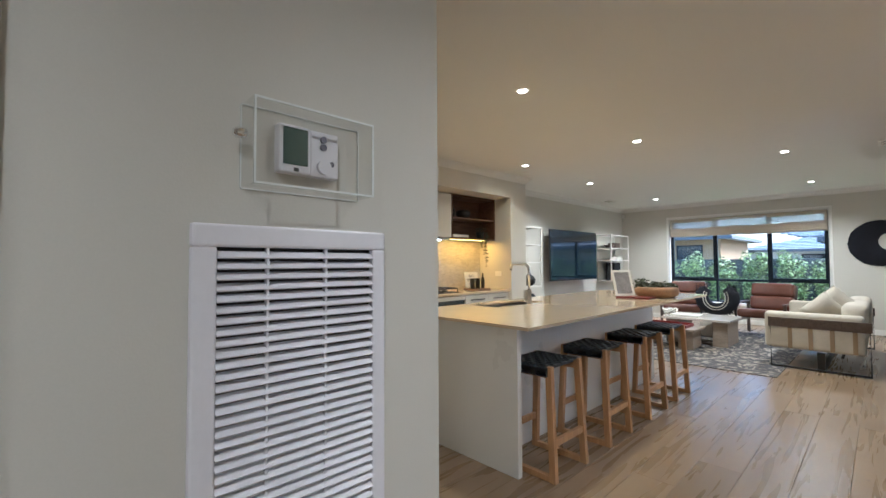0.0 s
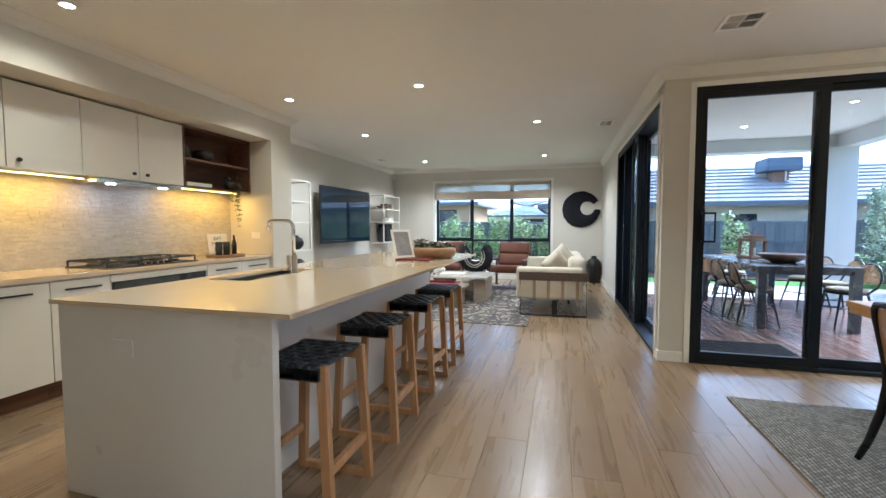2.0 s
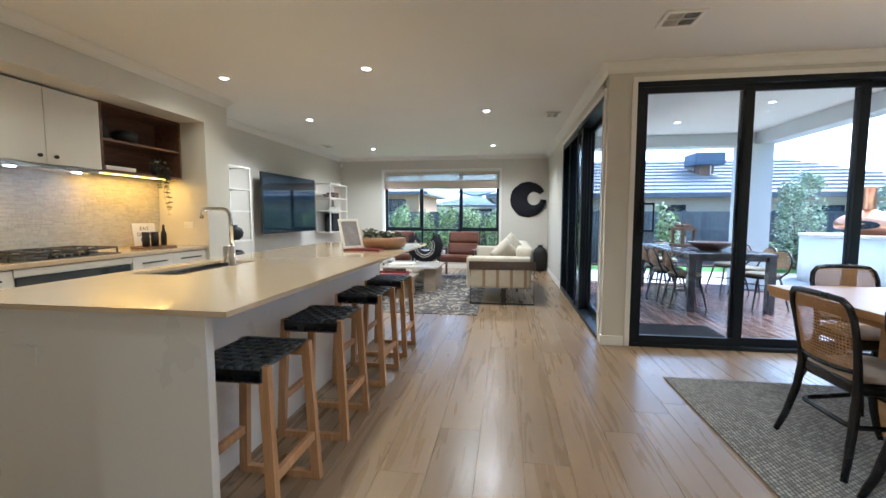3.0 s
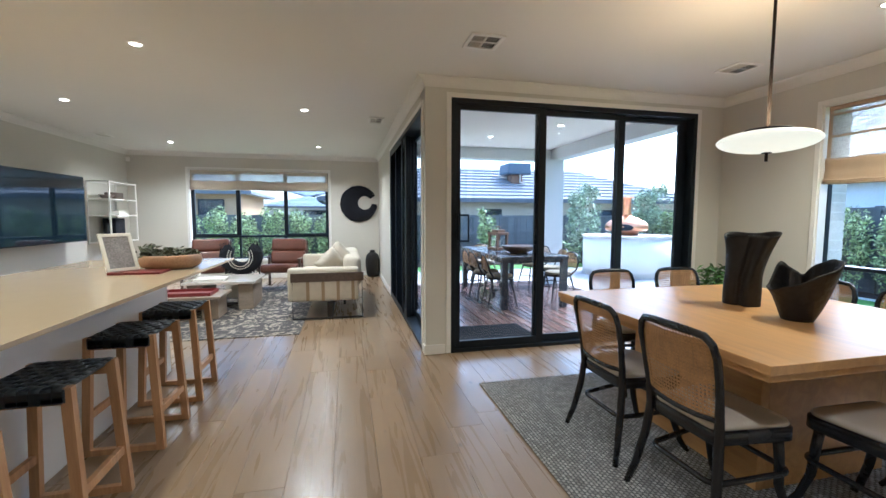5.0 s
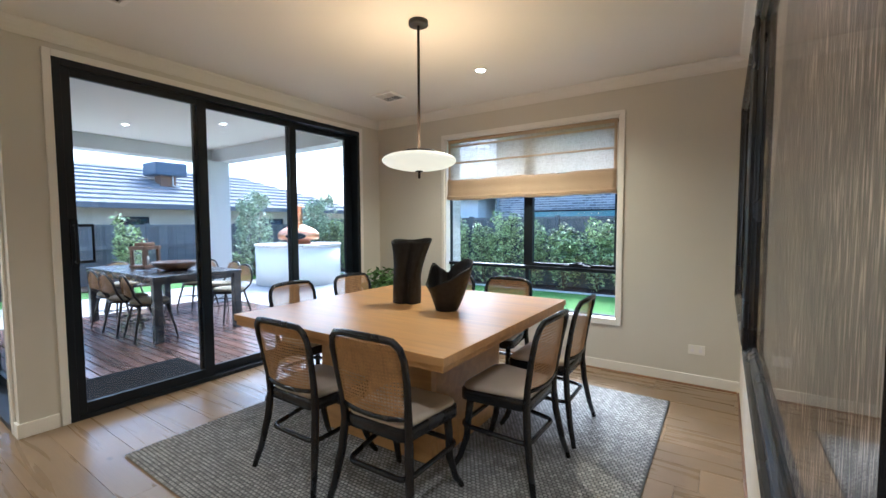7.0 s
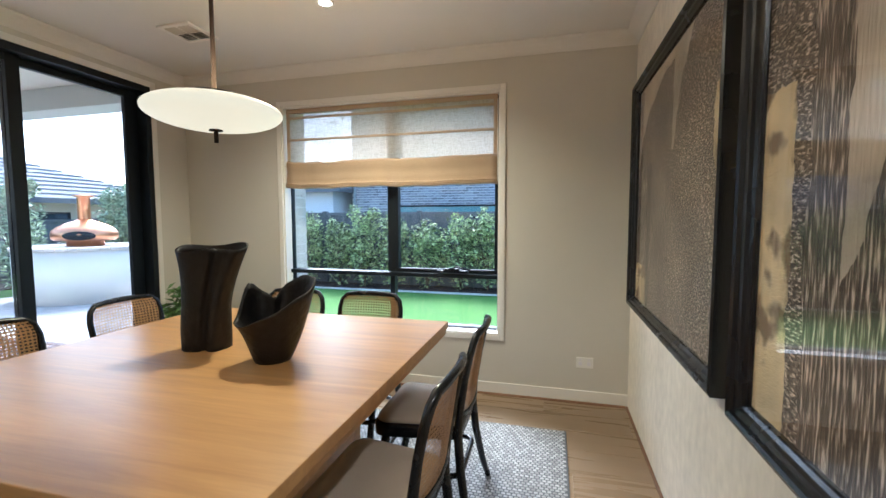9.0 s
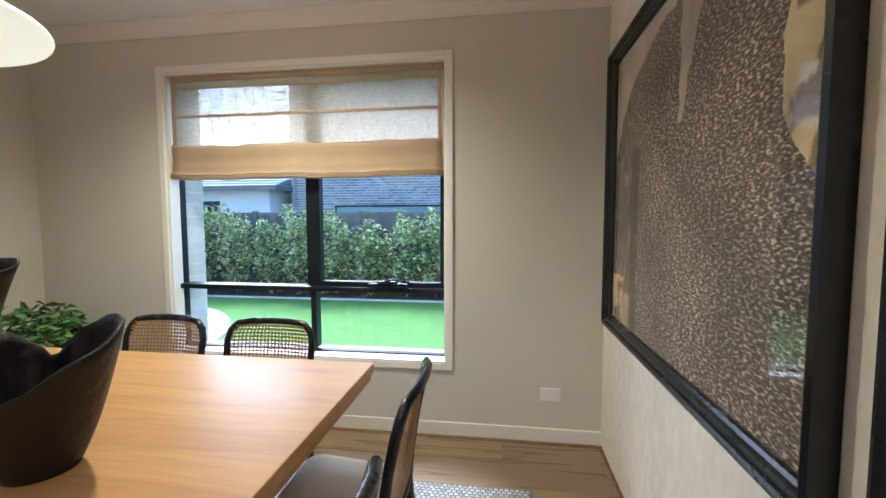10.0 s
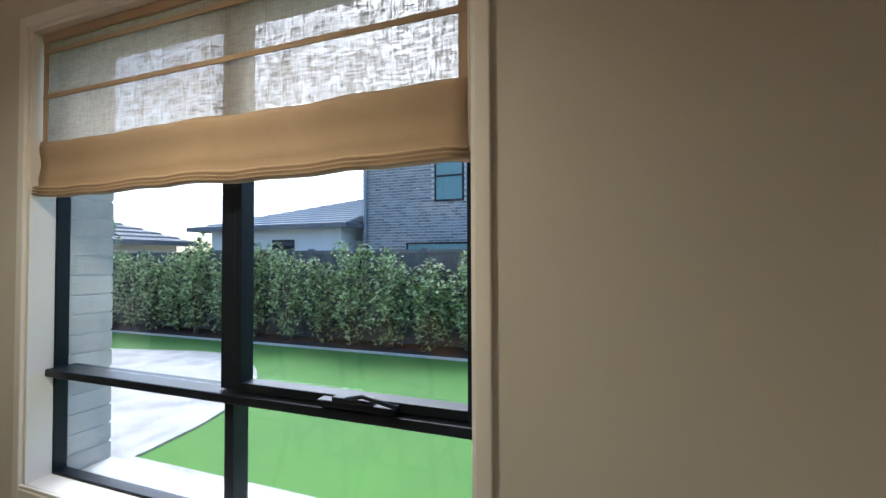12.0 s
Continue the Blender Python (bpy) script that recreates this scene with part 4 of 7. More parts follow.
def dining_chair():
    c = thing("dining_chair", "black bentwood dining chair with cane back and beige seat pad", "chair", None, "chairs round the dining table")
    zf = 0.011
    # seat frame: rounded trapezoid
    def seat_loop(s, z):
        pts = []
        for cx, cy, a0 in ((0.165, 0.15, 0), (-0.165, 0.15, 90), (-0.13, -0.125, 180), (0.13, -0.125, 270)):
            for k in range(5):
                a = radians(a0 + 90 * k / 4)
                pts.append(Vector(((cx + 0.055 * math.cos(a)) * s, (cy + 0.055 * math.sin(a)) * s, z)))
        return pts
    bm = bmesh.new()
    rings(bm, [seat_loop(0.96, 0.388), seat_loop(1.02, 0.396), seat_loop(1.02, 0.442), seat_loop(0.99, 0.448)], True, False, True)
    part("seat_frame", bm, M_CHAIRBLACK, c)
    bm = bmesh.new()
    rings(bm, [seat_loop(0.95, 0.447), seat_loop(0.98, 0.455), seat_loop(0.95, 0.468), seat_loop(0.8, 0.474), seat_loop(0.4, 0.477)], True, False, True)
    part("seat_pad", bm, M_SEATPAD, c, "beige seat pad")
    for sx in (-1, 1):
        bm = bmesh.new()
        tube(bm, [(sx * 0.175, 0.155, 0.41), (sx * 0.178, 0.17, 0.30), (sx * 0.172, 0.185, 0.18), (sx * 0.185, 0.22, 0.07), (sx * 0.205, 0.255, zf)], [0.021, 0.020, 0.019, 0.017, 0.014], 8)
        part("front_leg", bm, M_CHAIRBLACK, c)
    # back hoop and rear legs in one bent piece
    pts = [(-0.25, -0.245, zf), (-0.225, -0.215, 0.12), (-0.200, -0.185, 0.28), (-0.188, -0.172, 0.42), (-0.192, -0.180, 0.52), (-0.205, -0.205, 0.66), (-0.208, -0.225, 0.75), (-0.195, -0.238, 0.80), (-0.165, -0.248, 0.828), (-0.10, -0.262, 0.836), (0, -0.268, 0.838)]
    pts += [(-x, y, z) for x, y, z in reversed(pts[:-1])]
    bm = bmesh.new()
    k = len(pts)
    tube(bm, pts, [0.014, 0.018, 0.020, 0.020, 0.018] + [0.0155] * (k - 10) + [0.018, 0.020, 0.020, 0.018, 0.014], 8)
    part("back_hoop", bm, M_CHAIRBLACK, c)
    bm = bmesh.new()
    tube(bm, [(-0.19, -0.178, 0.50), (-0.10, -0.198, 0.492), (0, -0.205, 0.49), (0.10, -0.198, 0.492), (0.19, -0.178, 0.50)], 0.013, 8)
    part("back_rail", bm, M_CHAIRBLACK, c)
    # hoop stretcher
    bm = bmesh.new()
    ring = [(x * 0.98, y * 1.02, 0.235 + (0.02 if y > 0 else 0)) for x, y, z in seat_loop(0.97, 0)]
    tube(bm, ring, 0.0125, 8, True)
    part("stretcher_hoop", bm, M_CHAIRBLACK, c)
    # cane: strands with open holes
    bm = bmesh.new()
    def surf(u, v):
        z = 0.50 + v * 0.325
        yy = -0.182 - 0.05 * v - 0.026 * (1 - (2 * u - 1) ** 2)
        half = 0.186 + 0.016 * min(v * 2.2, 1)
        if v > 0.86:
            half -= (v - 0.86) * 0.22
        return Vector(((2 * u - 1) * half, yy, z))
    nu, nv = 23, 21
    for i in range(nu):
        u = (i + 0.5) / nu
        for o in (-0.0021, 0.0021):
            line = [surf(u, j / 8) for j in range(9)]
            for a, b in zip(line, line[1:]):
                q = [bm.verts.new(a + Vector((o - 0.0017, 0, 0))), bm.verts.new(a + Vector((o + 0.0017, 0, 0))), bm.verts.new(b + Vector((o + 0.0017, 0, 0))), bm.verts.new(b + Vector((o - 0.0017, 0, 0)))]
                bm.faces.new(q)
    for j in range(nv):
        v = (j + 0.5) / nv
        for o in (-0.0021, 0.0021):
            line = [surf(i / 8, v) + Vector((0, 0.001, 0)) for i in range(9)]
            for a, b in zip(line, line[1:]):
                q = [bm.verts.new(a + Vector((0, 0, o - 0.0017))), bm.verts.new(b + Vector((0, 0, o - 0.0017))), bm.verts.new(b + Vector((0, 0, o + 0.0017))), bm.verts.new(a + Vector((0, 0, o + 0.0017)))]
                bm.faces.new(q)
    for i in range(nu + nv):
        for sgn in (-1, 1):
            prev = None
            for s_ in range(41):
                v = s_ / 40
                u = (i + 0.5) / nu - v * nv / nu if sgn > 0 else (i + 0.5) / nu - (1 - v) * nv / nu
                if 0.01 < u < 0.99:
                    p = surf(u, v) + Vector((0, -0.001, 0))
                    if prev is not None:
                        q = [bm.verts.new(prev + Vector((0, 0, -0.0011))), bm.verts.new(p + Vector((0, 0, -0.0011))), bm.verts.new(p + Vector((0, 0, 0.0011))), bm.verts.new(prev + Vector((0, 0, 0.0011)))]
                        bm.faces.new(q)
                    if s_ % 5 == 0 or prev is None:
                        prev = p
                else:
                    prev = None
    part("cane_back", bm, M_CANE, c, "natural cane webbing back")["kind"] = "stuff"
    return c


chair = dining_chair()
for k, (x, y, r) in enumerate(((4.70, -0.79, 180), (4.09, -0.78, 181.5), (3.765, -1.36, -91), (3.765, -1.96, -89), (5.45, -1.36, 91), (5.45, -2.0, 88), (4.33, -2.30, 1), (4.88, -2.30, -1))):
    m = pose(x, y, 0, 0, 0, r) @ Matrix.Diagonal((1, 1, 1.03, 1))
    if k == 0:
        chair.matrix_basis = m
    else:
        copy_thing(chair, m)

pend = thing("pendant_light", "opal glass disc pendant with a bronze rod, lit", "pendant light", pose(4.45, -1.43, 0))
bm = bmesh.new()
lathe(bm, [(0.0, H - 0.001), (0.062, H - 0.001), (0.062, H - 0.026), (0.055, H - 0.03), (0.0, H - 0.03)], 24)
part("canopy", bm, M_BLACK, pend)
bm = bmesh.new()
tube(bm, [(0, 0, H - 0.03), (0, 0, 1.83)], 0.008, 10)
lathe(bm, [(0.0, 1.655), (0.008, 1.655), (0.008, 1.70), (0, 1.70)], 10)
lathe(bm, [(0.0, 1.698), (0.025, 1.699), (0.018, 1.712), (0.0, 1.715)], 16)
part("rod", bm, mat("bronze", (0.012, 0.008, 0.007), 0.6, spec=0.2), pend)
bm = bmesh.new()
lathe(bm, [(0.0, 1.840), (0.05, 1.838), (0.11, 1.828), (0.115, 1.822), (0.06, 1.822), (0, 1.822)], 32)
part("shade_cap", bm, bpy.data.materials["bronze"], pend)
bm = bmesh.new()
lathe(bm, [(0.0, 1.703)] + [(0.238 * math.cos(radians(a)), 1.768 + (0.065 if a < 0 else 0.055) * math.sin(radians(a))) for a in range(-85, 90, 6)], 48)
part("opal_shade", bm, M_PENDANT, pend, "glowing opal glass shade")


def organic_vase(name, label, m, prof_fn, n, levels):
    v = tagged(None or new(name), label, "vase")
    v.matrix_basis = m
    bm = bmesh.new()
    outer = []
    for j in range(levels + 1):
        outer.append([prof_fn(j / levels, 2 * math.pi * i / n, 0.0) for i in range(n)])
    inner = []
    for j in range(levels, 1, -1):
        inner.append([prof_fn(j / levels, 2 * math.pi * i / n, 0.009) for i in range(n)])
    rings(bm, outer + inner, True)
    part("vessel", bm, M_CERAMIC, v)
    return v


def bump_at(a, c, k):
    """A hump round the direction c, wrapped about the circle."""
    d = (a - c + math.pi) % (2 * math.pi) - math.pi
    return math.exp(-d * d * k)


def tall_vase(t, a, inset):
    """A slab rolled into a tube, one edge lapped over the other, opening out to one side."""
    rx = 0.088 + 0.006 * math.sin(4 * t + 1) + 0.11 * max(0, t - 0.40) ** 1.4
    ry = 0.066 + 0.006 * math.sin(5 * t)
    seam = 4.80 + 0.25 * t
    fold = 1 - 0.42 * bump_at(a, seam, 60) + 0.16 * bump_at(a, seam + 0.34, 14) - 0.06 * bump_at(a, 1.4 - 0.5 * t, 10)
    w = fold + 0.012 * math.sin(5 * a + 9 * t)
    lip = t ** 8 * (0.010 * math.sin(a + 0.4) + 0.006 * math.sin(3 * a))
    return Vector((0.035 * t * t + (rx * w - inset) * math.cos(a), (ry * w - inset) * math.sin(a), t * 0.335 + lip + (0.006 if inset and t < 0.3 else 0)))


def bowl_vase(t, a, inset):
    """A slab folded into a leaning bowl with a deep cleft and three uneven lobes."""
    r = (0.066 + 0.082 * t ** 0.9) * (1 + 0.03 * math.sin(3 * a + 2 * t)) * (1 - 0.38 * t * bump_at(a, 2.05, 22) - 0.12 * t * bump_at(a, 5.0, 10)) - inset
    lip = t ** 2.2 * (0.080 * math.cos(a - 0.75) + 0.085 * bump_at(a, 2.75, 8) - 0.04 * bump_at(a, 2.0, 25) + 0.004 * math.sin(7 * a))
    return Vector((0.02 * t + r * math.cos(a), r * math.sin(a) * 0.90, t * 0.235 + lip + (0.006 if inset and t < 0.3 else 0)))


organic_vase("tall_vase", "tall folded black clay vase on the dining table", pose(4.70, -1.60, 0.795, 0, 0, 205) @ Matrix.Diagonal((1.1, 1.1, 1.34, 1)), tall_vase, 48, 20)
organic_vase("bowl_vase", "folded open black clay bowl vase on the dining table", pose(4.31, -1.53, 0.795, 0, 0, 190) @ Matrix.Diagonal((1.08, 1.08, 1.06, 1)), bowl_vase, 48, 14)

# ---- ceiling fittings ----
DOWN = ((6.27, 2.36), (6.32, 3.88), (8.19, 3.88), (8.05, 1.31), (10.83, 1.31), (10.90, 3.80), (4.22, 2.42), (4.24, 3.99), (4.53, -2.39))


def downlight(x, y, z, power, color=(1.0, 0.86, 0.68)):
    d = thing("downlight", "round recessed warm downlight, lit", "ceiling light", pose(x, y, z), "downlights")
    bm = bmesh.new()
    lathe(bm, [(0.052, 0.0), (0.052, -0.004), (0.046, -0.008), (0.038, -0.006), (0.036, 0.0)], 24)
    part("trim_ring", bm, M_TRIM, d)
    bm = bmesh.new()
    lathe(bm, [(0.0, -0.001), (0.036, -0.001), (0.036, -0.004), (0.0, -0.005)], 24)
    part("diffuser", bm, M_LAMP, d)
    la = new("downlight_lamp", bpy.data.lights.new("downlight_lamp", "SPOT"))
    la.data.energy, la.data.color, la.data.spot_size, la.data.spot_blend, la.data.shadow_soft_size = power, color, radians(150), 0.8, 0.04
    la.matrix_world = pose(x, y, z - 0.03)
    return d


for x, y in DOWN:
    downlight(x, y, H, 30 if y < 0 else 36 if x > 7.5 else 6.5 if y > 3 else 15, (1.0, 0.86, 0.66) if x > 7.5 else (1.0, 0.80, 0.49))
# unseen downlights, added to brighten the hall and the thermostat wall
for x, y in ((-0.3, 0.1), (2.95, 0.15), (0.9, 0.1)):
    downlight(x, y, H, 14)
for x, y in ((9.55, -1.62), (8.45, -2.35), (7.6, -0.9)):
    downlight(x, y, 2.72, 6)
pl = new("pendant_lamp", bpy.data.lights.new("pendant_lamp", "AREA"))
pl.data.shape, pl.data.size, pl.data.energy, pl.data.color = "DISK", 0.40, 2.0, (1.0, 0.60, 0.27)
pl.matrix_world = pose(4.45, -1.43, 1.848, 180)


def ceiling_vent(x, y, w, d, z=H, quads=True):
    v = thing("ceiling_vent", "white square ceiling air vent with slats", "air vent", pose(x, y, z), "ceiling vents")
    # black sheet in place of the shade inside the duct
    pbox("backing", (-w / 2 + 0.02, w / 2 - 0.02, -d / 2 + 0.02, d / 2 - 0.02, -0.003, 0.0), M_SHADEBLACK, v)
    bm = bmesh.new()
    for a, b, c_, e in ((-w / 2, w / 2, -d / 2, -d / 2 + 0.028), (-w / 2, w / 2, d / 2 - 0.028, d / 2), (-w / 2, -w / 2 + 0.028, -d / 2 + 0.028, d / 2 - 0.028), (w / 2 - 0.028, w / 2, -d / 2 + 0.028, d / 2 - 0.028)):
        bx(bm, a, b, c_, e, -0.012, 0, 0.002)
    if quads:
        bx(bm, -0.005, 0.005, -d / 2 + 0.028, d / 2 - 0.028, -0.010, 0)
    bx(bm, -w / 2 + 0.028, w / 2 - 0.028, -0.005, 0.005, -0.010, 0)
    part("frame", bm, M_TRIM, v)
    n = int((d - 0.056) / 0.018)
    for i in range(n):
        y0 = -d / 2 + 0.028 + 0.018 * (i + 0.5)
        pbox("slat", (-w / 2 + 0.028, w / 2 - 0.028, -0.006, 0.006, -0.0008, 0.0008), M_WALL, v, m=pose(0, y0, -0.008, 38 if y0 > 0 else -38))
    return v


ceiling_vent(5.622, -0.175, 0.26, 0.26)
ceiling_vent(5.635, -2.50, 0.26, 0.26)
ceiling_vent(8.38, 0.42, 0.30, 0.20)
ceiling_vent(10.45, 4.60, 0.30, 0.20)

# ---- thermostat wall ----
def tw(x0, x1, d0, d1, z0, z1, bevel, name, material, parent, label=""):
    """A box on the thermostat wall; d is the way out of the wall."""
    return pbox(name, (x0, x1, 1.25 - d1, 1.25 - d0, z0, z1), material, parent, bevel, label)


grille = thing("return_air_grille", "tall white slatted return air grille in a wide frame", "air vent")
GX0, GX1, GZ0, GZ1 = 1.712, 2.062, 0.35, 1.362
# black sheet on the wall, painted shade for the depth behind the slats
tw(GX0 + 0.03, GX1 - 0.03, 0.0005, 0.002, GZ0 + 0.03, GZ1 - 0.03, 0, "backing", M_SHADEBLACK, grille)
bm = bmesh.new()
for a, b, c_, d in ((GX0, GX1, GZ1 - 0.036, GZ1), (GX0, GX1, GZ0, GZ0 + 0.036), (GX0, GX0 + 0.036, GZ0 + 0.036, GZ1 - 0.036), (GX1 - 0.030, GX1, GZ0 + 0.036, GZ1 - 0.036)):
    bx(bm, a, b, 1.234, 1.25, c_, d, 0.004)
part("frame", bm, M_GRILLE, grille)
for x in (1.826, 1.932):
    tw(x - 0.002, x + 0.002, 0.003, 0.013, GZ0 + 0.036, GZ1 - 0.036, 0, "mullion", M_GRILLE, grille)
z = GZ1 - 0.048
while z > GZ0 + 0.04:
    pbox("slat", (GX0 + 0.036, GX1 - 0.030, -0.0085, 0.0085, -0.0012, 0.0012), M_GRILLE, grille, m=pose(0, 1.240, z, 38))
    z -= 0.0172

stat = thing("thermostat", "white digital thermostat inside a clear acrylic lock box", "thermostat")
tw(1.838, 1.895, 0.0, 0.024, 1.456, 1.540, 0.004, "body", M_GRILLE, stat)
tw(1.895, 1.953, 0.0, 0.019, 1.456, 1.540, 0.004, "button_panel", M_GRILLE, stat)
tw(1.845, 1.889, 0.024, 0.0255, 1.470, 1.534, 0.001, "display", mat("lcd_grey_green", (0.07, 0.11, 0.09), 0.25, bump=0), stat)
for x, z, r in ((1.921, 1.525, 0.006), (1.921, 1.511, 0.006), (1.937, 1.482, 0.005)):
    bm = bmesh.new()
    tube(bm, [(x, 1.231, z), (x, 1.227, z)], r, 12)
    part("button", bm, mat("grey_blue_button", (0.12, 0.12, 0.17), 0.5, bump=0), stat)
bm = bmesh.new()
tube(bm, [(1.921, 1.231, 1.474), (1.921, 1.222, 1.474)], 0.013, 20)
part("dial", bm, M_GRILLE, stat)
tw(1.864, 1.872, 0.024, 0.0258, 1.459, 1.465, 0, "mark", M_BLACK, stat)
box = thing("acrylic_box", "clear acrylic lock box over the thermostat", "cover")
ax0, ax1, az0, az1, ad = 1.785, 2.005, 1.424, 1.562, 0.058
for nm, d in (("front_panel", (ax0, ax1, ad - 0.004, ad, az0, az1)), ("side_panel", (ax0, ax0 + 0.004, 0.001, ad - 0.004, az0, az1)), ("side_panel", (ax1 - 0.004, ax1, 0.001, ad - 0.004, az0, az1)),
              ("bottom_panel", (ax0 + 0.004, ax1 - 0.004, 0.001, ad - 0.004, az0, az0 + 0.004)), ("top_panel", (ax0 + 0.004, ax1 - 0.004, 0.001, ad - 0.004, az1 - 0.004, az1))):
    tw(*d, 0.0012, nm, M_ACRYLIC, box)
# whitish strips, the gleam along the clear box's edges painted on
M_EDGEGLEAM = mat("painted_edge_gleam", (0.80, 0.82, 0.80), 0.15, vary=0.02, bump=0)
for d in ((ax0, ax1, ad, ad + 0.0012, az0, az0 + 0.0034), (ax0, ax1, ad, ad + 0.0012, az1 - 0.0034, az1), (ax0, ax0 + 0.0034, ad, ad + 0.0012, az0 + 0.0034, az1 - 0.0034), (ax1 - 0.0034, ax1, ad, ad + 0.0012, az0 + 0.0034, az1 - 0.0034),
          (ax0 - 0.002, ax0, 0.0, 0.002, az0, az1), (ax1, ax1 + 0.002, 0.0, 0.002, az0, az1), (ax0, ax1, 0.0, 0.002, az1, az1 + 0.002), (ax0, ax1, 0.0, 0.002, az0 - 0.002, az0)):
    tw(*d[:4], d[4], d[5], 0, "polished_edge", M_EDGEGLEAM, box)
bm = bmesh.new()
tube(bm, [(ax0 - 0.001, 1.225, 1.507), (ax0 - 0.016, 1.225, 1.507)], 0.009, 14)
tube(bm, [(ax0 - 0.016, 1.225, 1.507), (ax0 - 0.020, 1.225, 1.507)], 0.006, 14)
part("lock_barrel", bm, M_CHROME, box)
# set at its true size on the wall
for o in (grille, stat, box):
    o.matrix_basis = pose(1.555, 0.53, 1.298) @ Matrix.Diagonal((1.2215, 1.2215, 1.2215, 1)) @ pose(-1.555, -0.53, -1.298)

# ---- paintings ----
def painting_material(name, seed):
    """Dark combed bark-like relief with pale arches and gold leaf patches, on the y (across) and z (up) of the picture."""
    m = bpy.data.materials.new(name)
    m.use_nodes = True
    n, l = m.node_tree.nodes, m.node_tree.links
    b = n["Principled BSDF"]
    tc = n.new("ShaderNodeTexCoord")
    sep = n.new("ShaderNodeSeparateXYZ")
    wob, wadd = n.new("ShaderNodeTexNoise"), n.new("ShaderNodeVectorMath")
    wob.inputs["Scale"].default_value, wob.inputs["Detail"].default_value = 6, 6
    wadd.operation = "MULTIPLY_ADD"
    wadd.inputs[1].default_value = (0.09, 0.09, 0.09)
    l.new(tc.outputs["Object"], wob.inputs["Vector"])
    l.new(wob.outputs["Color"], wadd.inputs[0])
    l.new(tc.outputs["Object"], wadd.inputs[2])
    l.new(wadd.outputs[0], sep.inputs[0])

    def math_(op, a, b_=None):
        q = n.new("ShaderNodeMath")
        q.operation = op
        for i, v in enumerate((a, b_)):
            if v is None:
                continue
            if isinstance(v, (int, float)):
                q.inputs[i].default_value = v
            else:
                l.new(v, q.inputs[i])
        return q.outputs[0]

    def box_mask(y0, y1, z0, z1):
        r = math_("MULTIPLY", math_("GREATER_THAN", sep.outputs["Y"], y0), math_("LESS_THAN", sep.outputs["Y"], y1))
        return math_("MULTIPLY", r, math_("MULTIPLY", math_("GREATER_THAN", sep.outputs["Z"], z0), math_("LESS_THAN", sep.outputs["Z"], z1)))

    def disc_mask(cy, cz, ry, rz):
        dy = math_("DIVIDE", math_("SUBTRACT", sep.outputs["Y"], cy), ry)
        dz = math_("DIVIDE", math_("SUBTRACT", sep.outputs["Z"], cz), rz)
        return math_("LESS_THAN", math_("ADD", math_("MULTIPLY", dy, dy), math_("MULTIPLY", dz, dz)), 1.0)

    comb, crust = n.new("ShaderNodeTexNoise"), n.new("ShaderNodeTexNoise")
    mp, mp2 = n.new("ShaderNodeMapping"), n.new("ShaderNodeMapping")
    mp.inputs["Scale"].default_value, mp2.inputs["Scale"].default_value = (1, 130, 12), (1, 58, 150)
    comb.inputs["Scale"].default_value = crust.inputs["Scale"].default_value = 1.0
    comb.inputs["Detail"].default_value = crust.inputs["Detail"].default_value = 3
    crust.inputs["Distortion"].default_value = 0.35
    l.new(tc.outputs["Object"], mp.inputs[0])
    l.new(tc.outputs["Object"], mp2.inputs[0])
    l.new(mp.outputs[0], comb.inputs["Vector"])
    l.new(mp2.outputs[0], crust.inputs["Vector"])
    mix = n.new("ShaderNodeMix")
    side = box_mask(*((-0.78, -0.42, -1, 1) if seed == 0 else (-0.62, 1, -1, 1)))
    l.new(side, mix.inputs[0])
    l.new(crust.outputs["Fac"], mix.inputs[2])
    l.new(comb.outputs["Fac"], mix.inputs[3])
    ramp = n.new("ShaderNodeValToRGB")
    e = ramp.color_ramp.elements
    e[0].position, e[1].position = 0.44, 0.66
    e[0].color, e[1].color = (0.065, 0.045, 0.032, 1), (0.70, 0.58, 0.46, 1)
    e2 = ramp.color_ramp.elements.new(0.53)
    e2.color = (0.16, 0.115, 0.082, 1)
    l.new(mix.outputs[0], ramp.inputs["Fac"])
    col = ramp.outputs["Color"]
    pale = n.new("ShaderNodeValToRGB")
    pale.color_ramp.elements[0].color, pale.color_ramp.elements[1].color = (0.46, 0.38, 0.28, 1), (0.62, 0.54, 0.44, 1)
    gold = n.new("ShaderNodeValToRGB")
    gold.color_ramp.elements[0].position, gold.color_ramp.elements[1].position = 0.43, 0.49
    gold.color_ramp.elements[0].color, gold.color_ramp.elements[1].color = (0.20, 0.13, 0.07, 1), (0.70, 0.56, 0.33, 1)
    l.new(wob.outputs["Fac"], pale.inputs["Fac"])
    l.new(wob.outputs["Fac"], gold.inputs["Fac"])
    if seed == 0:
        arches = math_("MAXIMUM", math_("MULTIPLY", disc_mask(0.06, 0.10, 0.72, 0.54), box_mask(-2, 0.09, -2, 2)), math_("MULTIPLY", disc_mask(0.80, 0.12, 0.68, 0.74), box_mask(0.12, 2, -2, 2)))
        arches = math_("MAXIMUM", arches, box_mask(-2, 2, -2, 0.22))
        pale_mask = math_("SUBTRACT", 1.0, arches)
        gold_mask = math_("MAXIMUM", box_mask(-0.80, -0.38, -0.75, -0.38), disc_mask(0.84, 0.22, 0.23, 0.27))
    else:
        pale_mask = math_("MULTIPLY", math_("GREATER_THAN", sep.outputs["Y"], -0.50), math_("LESS_THAN", math_("SUBTRACT", sep.outputs["Y"], math_("MULTIPLY", sep.outputs["Z"], 0.42)), -0.40))
        gold_mask = box_mask(-0.95, -0.68, -0.9, 0.22)
